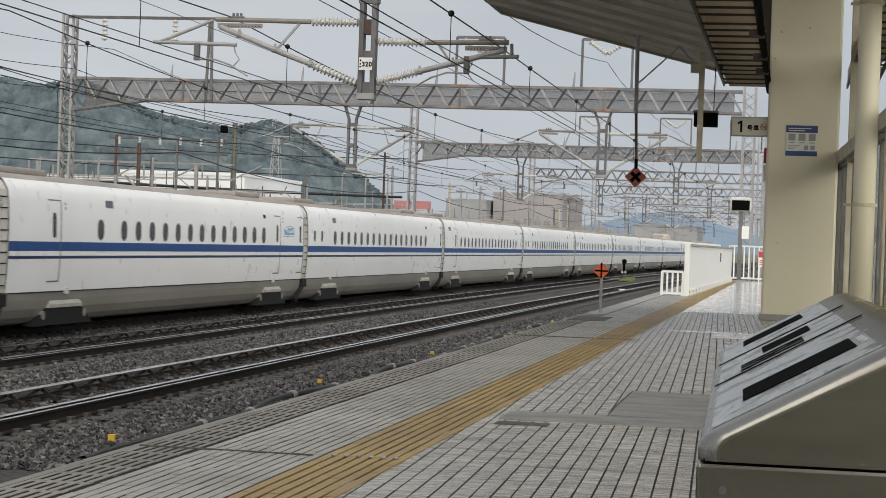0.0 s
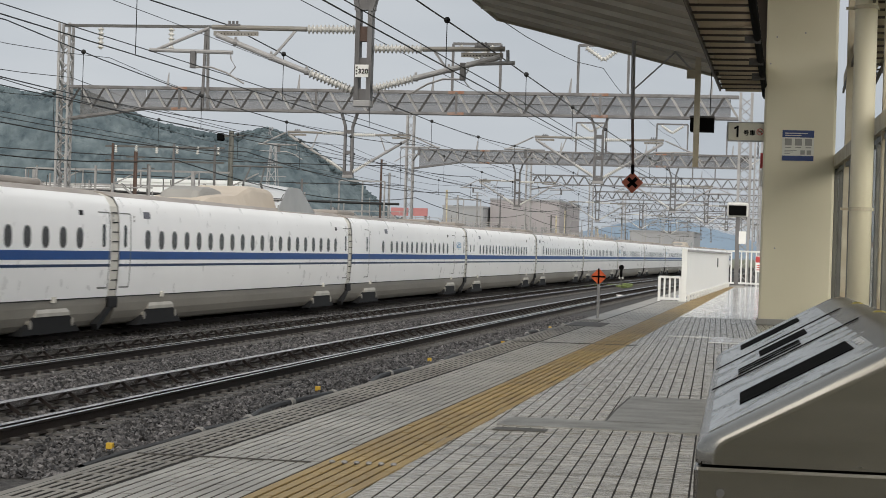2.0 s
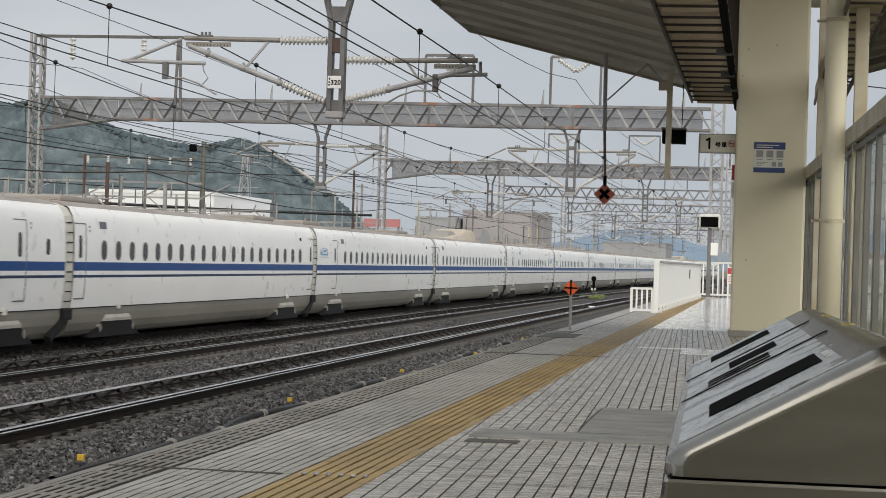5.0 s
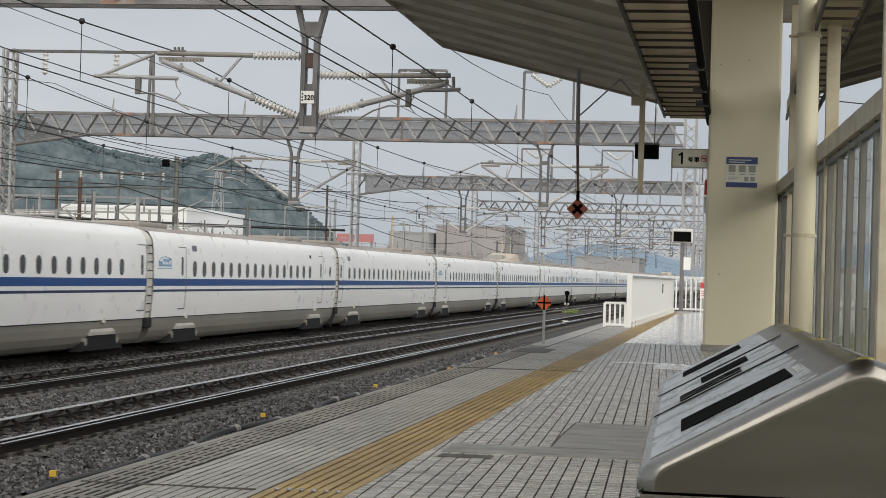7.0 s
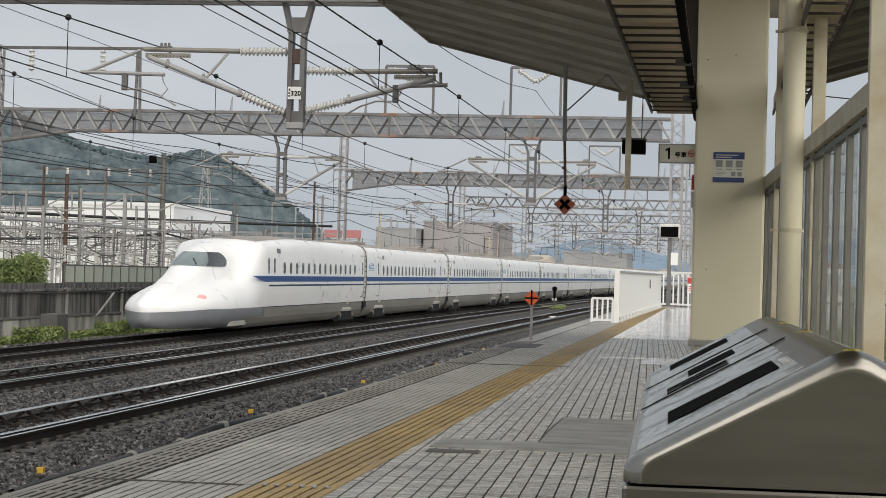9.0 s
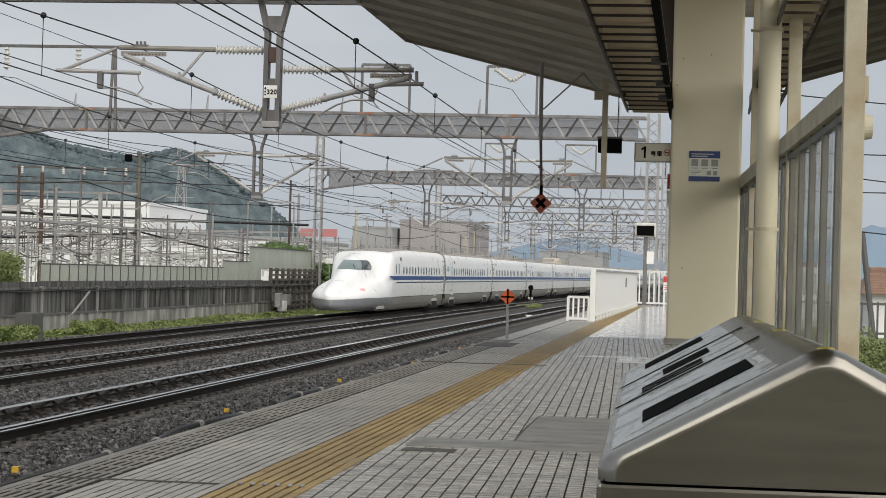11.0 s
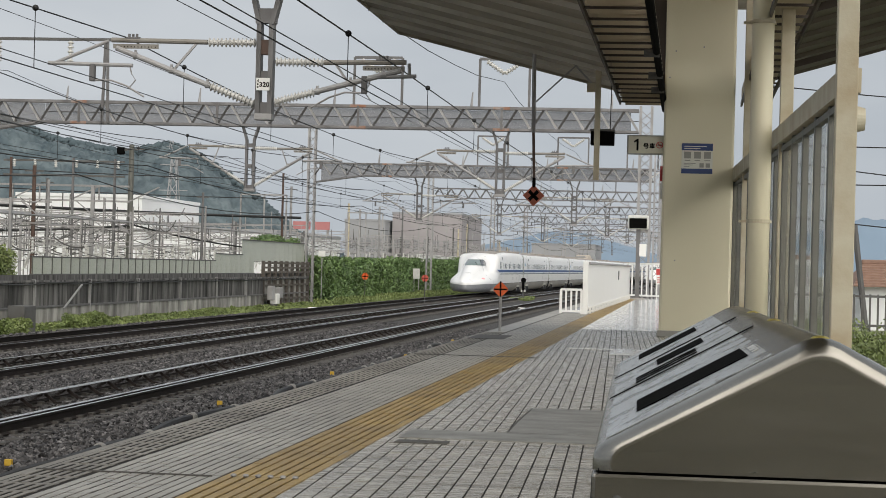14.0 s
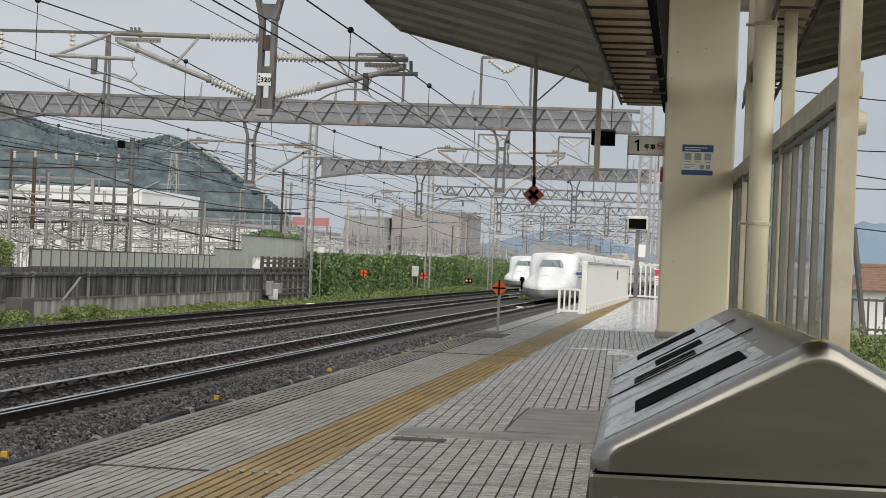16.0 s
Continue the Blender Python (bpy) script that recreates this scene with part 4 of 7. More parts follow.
def motions():
    """The departing train's tail tip and the arriving train's nose tip, metres along the line."""
    tail = ((0, -92.1), (1, -76.3), (2, -60.2), (3, -44.4), (4, -28.1), (6.5, 13.8), (7, 22.1), (8, 39.0), (9, 55.9), (10, 72.2), (12.5, 116.0), (14, 142.9), (15, 161.6), (15.5, 171.2), (16, 181.2))
    nose = ((0, 1482.0), (8, 802.0), (12, 462.0), (14.5, 249.4), (15.5, 164.4), (16, 121.5))
    for i, car in enumerate(DEPARTING):
        walk(car, [(t, along(TRACKS[2], s + 0.1 + car_offset(i))) for t, s in tail])
    for i, car in enumerate(ARRIVING):
        walk(car, [(t, along(TRACKS[0], s + car_offset(i))) for t, s in nose])

# ---------------------------------------------------------------- overhead line
def bar_mesh(name, a, b, w, h, material):
    bm = bmesh.new()
    beam(bm, a, b, w, h)
    return mesh_of(name, bm, material)


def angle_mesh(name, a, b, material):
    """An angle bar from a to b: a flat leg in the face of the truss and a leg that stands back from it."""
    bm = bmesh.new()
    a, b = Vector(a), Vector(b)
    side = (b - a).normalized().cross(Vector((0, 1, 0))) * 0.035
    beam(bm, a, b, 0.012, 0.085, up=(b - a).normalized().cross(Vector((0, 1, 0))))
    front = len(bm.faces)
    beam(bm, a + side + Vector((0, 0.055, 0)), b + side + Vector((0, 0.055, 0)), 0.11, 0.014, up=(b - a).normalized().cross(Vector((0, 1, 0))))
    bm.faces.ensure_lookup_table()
    # the leg standing back is coloured dark, as the angle's shaded side
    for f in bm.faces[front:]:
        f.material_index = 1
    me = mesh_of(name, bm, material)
    me.materials.append(M_TRUSS_SHADE)
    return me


def lattice_mast(name, x, y, z0, z1, w=0.5, material=None, label="", bay=0.5):
    """A square four-legged lattice mast with diagonal bracing."""
    m = material or M_GALV
    e = empty(name, pose(x, y, 0), label or "galvanised steel lattice mast of the overhead line", "mast")
    for sx in (-1, 1):
        for sy in (-1, 1):
            bm = bmesh.new()
            beam(bm, (sx * w / 2, sy * w / 2, z0), (sx * w / 2, sy * w / 2, z1), 0.09)
            part("leg", bm, m, e)
    n = int((z1 - z0) / bay)
    d1 = bar_mesh("brace", (-w / 2, 0, 0), (w / 2, 0, bay), 0.06, 0.03, m)
    d2 = bar_mesh("brace", (w / 2, 0, 0), (-w / 2, 0, bay), 0.06, 0.03, m)
    far = bmesh.new()
    for k in range(n):
        for face in range(4):
            rot = pose(0, 0, 0, 0, 0, 90 * face)
            if y < 100:
                shared("brace", d1 if (k + face) % 2 else d2, e, rot @ pose(0, w / 2, z0 + k * bay))
            else:
                q = 1 if (k + face) % 2 else -1
                beam(far, rot @ Vector((-q * w / 2, w / 2, z0 + k * bay)), rot @ Vector((q * w / 2, w / 2, z0 + (k + 1) * bay)), 0.06, 0.03)
    if y >= 100:
        part("bracing", far, m, e)["kind"] = "stuff"
    else:
        far.free()
    bm = bmesh.new()
    box(bm, -w / 2 - 0.12, w / 2 + 0.12, -w / 2 - 0.12, w / 2 + 0.12, z0 - 0.25, z0 + 0.03, bevel=0.02)
    part("footing", bm, M_CONC, e, "concrete footing")
    return e


def truss_beam(e, x0, x1, y, zb, zt, depth=0.5, pitch=1.1, plate=True, taper=0.0):
    """A gantry truss across the tracks: four chords, zigzag web on both faces and a grey plate floor behind."""
    for z in (zb, zt):
        for d in (-depth / 2, depth / 2):
            bm = bmesh.new()
            if z == zb and taper:
                beam(bm, (x0 + taper, y + d, z), (x1, y + d, z), 0.09)
                beam(bm, (x0, y + d, z - 0.45), (x0 + taper, y + d, z), 0.09)
            else:
                beam(bm, (x0, y + d, z), (x1, y + d, z), 0.10)
            # rear chords a darker grey, with their shade put into the colour
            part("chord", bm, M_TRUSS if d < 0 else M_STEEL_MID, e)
    n = int((x1 - x0) / pitch)
    p = (x1 - x0) / n
    # rising bars painted in the shade colour, falling bars in light grey
    up = angle_mesh("diagonal", (0, 0, zb), (p / 2, 0, zt), M_TRUSS_SHADE)
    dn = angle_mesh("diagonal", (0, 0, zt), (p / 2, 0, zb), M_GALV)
    far = bmesh.new()
    for k in range(n):
        for d in (-depth / 2,) if plate else (-depth / 2, depth / 2):
            if y < 130:
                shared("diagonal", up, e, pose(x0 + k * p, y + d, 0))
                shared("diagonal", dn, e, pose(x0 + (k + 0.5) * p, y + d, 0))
            else:
                beam(far, (x0 + k * p, y + d, zb), (x0 + (k + 0.5) * p, y + d, zt), 0.05, 0.07)
                beam(far, (x0 + (k + 0.5) * p, y + d, zt), (x0 + (k + 1) * p, y + d, zb), 0.05, 0.07)
    if y >= 130:
        part("web", far, M_STEEL_MID, e)["kind"] = "stuff"
    else:
        far.free()
    if plate:
        yb = y + depth / 2 + 0.03
        bm = bmesh.new()
        box(bm, x0 + taper + 0.05, x1 - 0.3, yb, yb + 0.02, zb + 0.06, zt - 0.06)
        if taper:
            loft(bm, [[Vector((x, yb + d, z)) for d, z in ((0, low), (0, zt - 0.06), (0.02, zt - 0.06), (0.02, low))] for x, low in ((x0 + 0.3, zb - 0.36), (x0 + taper + 0.03, zb + 0.06))])
        part("web_gauze", bm, M_GAUZE, e, "grey wire gauze behind the lattice")
        bm = bmesh.new()
        beam(bm, (x0 + taper, yb - 0.03, (zb + zt) / 2 + 0.03), (x1, yb - 0.03, (zb + zt) / 2 + 0.03), 0.03)
        part("middle_rail", bm, M_STEEL_MID, e)
        for k, x in enumerate(x0 + 4.6 + 5.5 * k for k in range(int((x1 - x0 - 5) / 5.5) + 1)):
            bm = bmesh.new()
            beam(bm, (x, y - depth / 2 - 0.05, zb), (x, y - depth / 2 - 0.05, zt), 0.09, 0.05, up=(0, 1, 0))
            post = part("splice_post", bm, M_STEEL_MID, e)
            for z in (zb, zt):
                bm = bmesh.new()
                box(bm, x - 0.33, x + 0.30, y - depth / 2 - 0.058, y - depth / 2 - 0.052, z - 0.055, z + 0.05)
                part("splice_plate", bm, M_TRUSS if k % 4 == 1 else M_SPLICE, post, "" if k % 4 == 1 else "rust-brown splice plate")


def insulator(bm, a, b, r=0.085, sheds=10, n=10):
    """A ribbed porcelain rod from a to b: one turned body with a row of sheds."""
    a, b = Vector(a), Vector(b)
    d = (b - a).normalized()
    s = d.cross(Vector((0, 1, 0)))
    if s.length < 1e-4:
        s = Vector((1, 0, 0))
    s.normalize()
    u = s.cross(d)
    prof = [(0.0, 0.3)]
    for k in range(sheds):
        prof += [((k + 0.22) / sheds, 0.56), ((k + 0.42) / sheds, 1.0), ((k + 0.58) / sheds, 0.97), ((k + 0.70) / sheds, 0.56)]
    prof.append((1.0, 0.3))
    rings = [[bm.verts.new(a.lerp(b, t) + (s * math.cos(q * 2 * math.pi / n) + u * math.sin(q * 2 * math.pi / n)) * r * w) for q in range(n)] for t, w in prof]
    for p, q in zip(rings, rings[1:]):
        for k in range(n):
            bm.faces.new((p[k], p[(k + 1) % n], q[(k + 1) % n], q[k]))
    bm.faces.new(rings[0][::-1])
    bm.faces.new(rings[-1])


def hanger(e, x, y, z0, z1, w=0.30):
    """A drop post below the gantry: two flanges joined by battens, flared at its head."""
    for s in (-1, 1):
        bm = bmesh.new()
        beam(bm, (x + s * w * 0.42, y, z0), (x + s * w * 0.42, y, z1 - 0.55), 0.08, 0.22, up=(0, 1, 0))
        beam(bm, (x + s * w * 0.42, y, z1 - 0.56), (x + s * w * 0.95, y, z1), 0.08, 0.22, up=(0, 1, 0))
        part("flange", bm, M_STEEL_MID, e)
    k, z = 0, z0 + 0.12
    while z < z1 - 0.3:
        bm = bmesh.new()
        hgt = 0.26 if y < 50 else 0.14
        ww = w * 0.42 if z < z1 - 0.6 else w * 0.7
        box(bm, x - ww, x + ww, y - 0.07, y + 0.07, z - hgt / 2, z + hgt / 2)
        part("batten", bm, M_RUST if k in (2,) and y < 50 else M_STEEL_MID, e)
        z += 0.55 if y < 50 else 0.8
        k += 1
    bm = bmesh.new()
    box(bm, x - w * 0.6, x + w * 0.6, y - 0.12, y + 0.12, z0 - 0.06, z0 + 0.05, bevel=0.01)
    part("foot_plate", bm, M_GALV, e)


def cantilever(x, y, s, reach, z_top, z_low, z_steady, inner=0.45, outer=1.1, group="cantilevers"):
    """A hinged arm that holds the wires beside a hanger; s is the side it reaches to."""
    e = empty("cantilever_arm", pose(x, y, 0), "steel tube cantilever arm with ribbed white insulators", "cantilever", group)
    tip = s * reach
    ins = s * 1.05
    bm = bmesh.new()
    insulator(bm, (s * 0.17, 0, z_top), (ins, 0, z_top), 0.082, 12, 14)
    part("insulator", bm, M_PORC, e, "ribbed white porcelain insulator", smooth=False)
    bm = bmesh.new()
    tube(bm, (ins, 0, z_top), (tip * 0.98, 0, z_top + 0.02), 0.045, 10)
    part("top_tube", bm, M_TUBE, e, "weathered top tube")
    low_end = Vector((tip * 0.95, 0, z_top - 0.12))
    a = Vector((s * 0.17, 0, z_low))
    b = a.lerp(low_end, 0.32)
    bm = bmesh.new()
    insulator(bm, a, b, 0.082, 12, 14)
    part("insulator", bm, M_PORC, e, "ribbed white porcelain insulator")
    bm = bmesh.new()
    tube(bm, b, low_end, 0.05, 10)
    part("diagonal_tube", bm, M_GALV, e)
    bm = bmesh.new()
    beam(bm, a.lerp(low_end, 0.59), (s * 1.23, 0, z_top), 0.04)
    part("strut", bm, M_GALV, e)
    bm = bmesh.new()
    tube(bm, (tip - s * inner, 0, z_steady), (tip + s * outer, 0, z_steady + 0.03), 0.035, 8)
    tube(bm, (tip + s * (outer - 0.12), 0, z_steady + 0.03), (tip, 0, z_top), 0.03, 8)
    part("steady_tube", bm, M_GALV, e)
    at = tip + s * (0.28 if outer > 0.5 else -0.78)
    part("wire_block", boxm(at - 0.05, at + 0.05, -0.05, 0.05, z_steady - 0.29, z_steady + 0.02, bevel=0.012), M_STEEL_MID, e, "grey block below the steady tube")
    bm = bmesh.new()
    sweep(bm, [(at, 0, z_steady - 0.27), (at - s * 0.35, 0, z_steady - 0.27), (at - s * 0.62, 0, z_steady - 0.36), (at - s * 0.95, 0, z_steady - 0.55)], 0.018)
    part("steady_arm", bm, M_PALE, e, "curved steady arm")
    bm = bmesh.new()
    sweep(bm, [(tip - s * (inner - 0.05), 0, z_steady), (tip - s * (inner - 0.02), 0, z_steady - 0.14), (tip - s * (inner + 0.06), 0, z_steady - 0.26), (tip - s * (inner - 0.06), 0, z_steady - 0.40)], 0.012)
    part("jumper", bm, M_GALV, e, "thin bent jumper wire")
    bm = bmesh.new()
    box(bm, tip - s * 0.45 - 0.13, tip - s * 0.45 + 0.13, -0.04, 0.04, z_top + 0.03, z_top + 0.075, bevel=0.01)
    for k in range(3):
        box(bm, tip - s * 0.45 - 0.09 + 0.07 * k, tip - s * 0.45 - 0.06 + 0.07 * k, -0.03, 0.03, z_top + 0.07, z_top + 0.13)
    part("wire_clamp", bm, M_STEEL_MID, e, "messenger wire clamp")
    bm = bmesh.new()
    box(bm, min(tip * 0.68, tip * 0.97), max(tip * 0.68, tip * 0.97), -0.01, 0.01, z_top - 0.13, z_top - 0.05)
    part("rack", bm, M_TUBE, e)
    bm = bmesh.new()
    for k in range(12):
        x = tip * (0.70 + 0.022 * k)
        tube(bm, (x, -0.012, z_top - 0.10), (x, 0.012, z_top - 0.10), 0.011, 6)
    part("rack_holes", bm, M_BLACK, e)["kind"] = "stuff"
    for u in (0.34, 0.60, 0.86):
        c = a.lerp(low_end, u)
        bm = bmesh.new()
        tube(bm, c - Vector((s * 0.04, 0, 0)), c + Vector((s * 0.04, 0, 0)), 0.06, 10)
        box(bm, c.x - 0.02, c.x + 0.02, -0.02, 0.02, c.z + 0.04, c.z + 0.10)
        part("tube_clamp", bm, M_GALV, e)
    return e


def insulator_frame(e, x, y, z0, z1, w):
    """A small portal on top of the gantry with a V of disc insulators that carries a feeder."""
    for s in (-1, 1):
        bm = bmesh.new()
        beam(bm, (x + s * w / 2, y, z0), (x + s * w / 2, y, z1), 0.09)
        part("frame_post", bm, M_STEEL_MID, e)
    bm = bmesh.new()
    beam(bm, (x - w / 2, y, z1), (x + w / 2, y, z1), 0.10)
    part("frame_head", bm, M_STEEL_MID, e)
    for s in (-1, 1):
        bm = bmesh.new()
        insulator(bm, (x + s * w * 0.36, y, z1 - 0.08), (x, y, z1 - 0.55), 0.11, 7)
        part("disc_string", bm, M_PORC, e, "string of white disc insulators")


def gantry(y, x0, x1, zb, zt, base_left, base_right, top_left, top_right, hangers, hang_z, frames=(), pitch=1.0, taper=3.0, label=""):
    e = empty("gantry", label=label or "grey galvanised lattice gantry across the tracks", category="gantry", group="overhead gantries")
    truss_beam(e, x0, x1, y, zb, zt, pitch=pitch, taper=taper, plate=y < 150)
    for x in hangers:
        hanger(e, x, y, hang_z, zb, 0.34)
    for x, w in frames:
        insulator_frame(e, x, y, zt, zt + 1.88, w)
    # small bird-spike style insulators on the top chord
    for x in np.arange(x0 + 4, x1 - 1, 5.3):
        bm = bmesh.new()
        tube(bm, (x, y, zt), (x + 0.05, y, zt + 0.62), 0.06, 8, 0.02)
        part("top_pin", bm, M_GALV, e)
    if base_left is not None:
        lattice_mast("lattice_mast", x0 - 0.25, y, base_left, top_left, 0.42, bay=0.36 if y < 100 else 0.5)
    if base_right is not None:
        lattice_mast("lattice_mast", x1 + 0.28, y, base_right, top_right, 0.42, bay=0.36 if y < 100 else 0.5)
    return e


# nearest gantry: only its underside and drop post come into view
g0 = empty("gantry", label="rust-streaked lattice gantry above the tracks with a drop post", category="gantry", group="overhead gantries")
truss_beam(g0, -15.5, -2.0, 33.0, 5.78, 6.6, pitch=0.9)
hanger(g0, -7.44, 33.0, 3.58, 5.75, 0.26)
sign = empty("mast_number_plate", pose(-7.44, 32.84, 4.14), "white enamel plate with black digits on the drop post", "sign")
part("plate", boxm(-0.12, 0.12, -0.006, 0.006, -0.11, 0.11, bevel=0.004), M_WHITE, sign)


def lettering(text, size, m, material, parent, name="lettering", depth=0.002):
    cu = bpy.data.curves.new(name, "FONT")
    cu.body, cu.size, cu.extrude, cu.align_x, cu.align_y, cu.offset = text, size, depth, "CENTER", "CENTER", size * 0.03
    ob = new(name, cu)
    ob.data.materials.append(material)
    ob.parent = parent
    ob.matrix_basis = m
    return ob


for k, ch in enumerate("320"):
    lettering(ch, 0.115, pose(-0.037 + 0.062 * k, -0.010, -0.01, 90, 0, 0), M_BLACK, sign, "digit")
lettering("4", 0.07, pose(-0.09, -0.010, 0.055, 90, 0, 0), M_BLACK, sign, "digit")
for dz in (0.0, -0.05):
    b = bmesh.new()
    box(b, -0.105, -0.078, -0.009, -0.006, dz - 0.015, dz + 0.012)
    part("print_bar", b, M_BLACK, sign)

cantilever(-7.44, 33.0, -1, 2.85, 4.88, 3.80, 4.45)
cantilever(-7.44, 33.0, 1, 2.55, 4.55, 3.84, 4.30, 0.72, 0.13)

G1_Y, G2_Y, G3_Y, G4_Y, G5_Y = 72.4, 119.0, 165.0, 211.0, 257.0
g1 = gantry(G1_Y, -28.2, -1.95, 6.22, 7.03, -1.95, -1.6, 9.55, 7.2, (-16.82, -7.13), 3.74, frames=((-7.05, 1.9), (-11.9, 1.85)))
# tall post on the gantry and feeder bar to the mast head
bm = bmesh.new()
beam(bm, (-22.66, G1_Y - 0.35, 6.2), (-22.58, G1_Y - 0.35, 9.4), 0.08, 0.10)
beam(bm, (-22.42, G1_Y - 0.35, 6.2), (-22.50, G1_Y - 0.35, 9.4), 0.08, 0.10)
part("feeder_post", bm, M_STEEL_MID, g1, "grey feeder post")
bm = bmesh.new()
beam(bm, (-28.4, G1_Y - 0.3, 9.43), (-20.6, G1_Y - 0.3, 9.43), 0.11)
part("feeder_bar", bm, M_STEEL_DK, g1)
for x in (-26.9, -24.0):
    bm = bmesh.new()
    insulator(bm, (x, G1_Y - 0.3, 9.38), (x, G1_Y - 0.3, 8.50), 0.13, 5)
    part("hanging_insulator", bm, M_PORC, g1)
g2 = gantry(G2_Y, -23.4, -2.2, 6.5, 7.25, -1.95, -1.9, 9.6, 8.4, (-16.75, -7.05), 3.74, frames=((-7.2, 1.9), (-2.9, 1.9), (-12.2, 1.9)))
g3 = gantry(G3_Y, -22.0, -2.6, 6.85, 7.65, -1.95, -1.9, 9.4, 9.0, (-16.2, -6.9), 3.8, frames=((-7.2, 1.9), (-3.2, 1.9)))
g4 = gantry(G4_Y, -21.2, -2.8, 7.0, 7.8, -1.95, -1.9, 9.2, 9.0, (-15.9, -6.6), 3.9)
g5 = gantry(G5_Y, -21.4, -2.6, 7.0, 7.8, -1.95, -1.9, 9.2, 9.0, (-15.5, -6.2), 3.9)
for gy, xs in ((G1_Y, (-16.82, -7.13)), (G2_Y, (-16.75, -7.05)), (G3_Y, (-16.2, -6.9)), (G4_Y, (-15.9, -6.6)), (G5_Y, (-15.5, -6.2))):
    for x in xs:
        cantilever(x, gy, 1, 2.5, 5.35, 3.9, 4.9)
        cantilever(x, gy, -1, 2.5, 5.4, 3.95, 4.9)

SUPPORTS = (-14.0, 33.0, G1_Y, G2_Y, G3_Y, G4_Y, G5_Y, 305.0, 352.0)


def wire_run(name, lateral, z_support, sag, r, label, group="overhead wires", y0=-14.0, y1=352.0, supports=SUPPORTS):
    bm = bmesh.new()
    pts = []
    for a, b in zip(supports, supports[1:]):
        for k in range(8):
            u = k / 8
            y = a + (b - a) * u
            pts.append((arc_x(lateral, y), y, z_support - 4 * sag * u * (1 - u)))
    sweep(bm, pts, r, 5)
    return tagged(part(name, bm, M_WIRE), label, "wire", group)


def contact_set(lateral, z_m, z_c, sag):
    """Messenger wire, contact wire and their droppers over one track."""
    e = empty("contact_line", label="overhead contact line with messenger wire and thin droppers", category="wire", group="contact lines")
    for nm, z, s, r in (("messenger_wire", z_m, sag, 0.012), ("auxiliary_wire", z_c + 0.14, 0.03, 0.008), ("contact_wire", z_c, 0.02, 0.010)):
        ob = wire_run(nm, lateral, z, s, r, "")
        ob.parent = e
        for key in ("category", "group"):
            del ob[key]
    for a, b in zip(SUPPORTS, SUPPORTS[1:]):
        n = 5
        if a > 200:
            break
        for k in range(n):
            u = (k + 0.5) / n
            y, z = a + (b - a) * u, z_m - 4 * sag * u * (1 - u)
            bm = bmesh.new()
            tube(bm, (arc_x(lateral, y), y, z_c), (arc_x(lateral, y), y, z + 0.05), 0.007, 5)
            bmesh.ops.create_uvsphere(bm, u_segments=10, v_segments=6, radius=0.05, matrix=pose(arc_x(lateral, y), y, z + 0.01))
            part("dropper", bm, M_WIRE, e)
    return e


contact_set(-5.17, 4.50, 3.80, 0.04)
contact_set(-10.04, 4.95, 3.92, 0.35)
contact_set(-14.22, 5.0, 3.80, 0.5)
contact_set(-18.0, 5.0, 3.80, 0.5)
for lateral, z, sag, r in ((-26.9, 8.2, 0.7, 0.012), (-28.5, 7.4, 0.6, 0.014), (-28.8, 6.6, 0.6, 0.012), (-20.6, 5.6, 0.4, 0.014), (-21.2, 4.6, 0.5, 0.02), (-24.0, 4.2, 0.7, 0.022),
                           (-10.92, 6.5, 0.0, 0.011), (-11.1, 5.0, 0.03, 0.006)):
    wire_run("feeder_wire", lateral, z, sag, r, "long dark feeder wire above the railway")
bm = bmesh.new()
sweep(bm, [(-7.05, y, z) for y, z in ((-14, 6.6), (33, 6.55), (40, 6.6), (46, 6.68), (51, 6.8), (57, 7.05), (63, 7.35), (72.4, 8.05), (78, 7.86), (84, 7.8), (97, 7.76), (108, 7.9), (119, 8.25), (142, 7.9), (165, 8.3), (211, 8.5))], 0.011, 5)
tagged(part("feeder_wire", bm, M_WIRE), "long dark feeder wire hung from disc insulators", "wire", "overhead wires")


# ---------------------------------------------------------------- platform canopy
END_Y = 34.2
START_Y = 18.3
canopy = empty("platform_canopy", label="butterfly platform canopy with ribbed grey-brown underside", category="canopy")


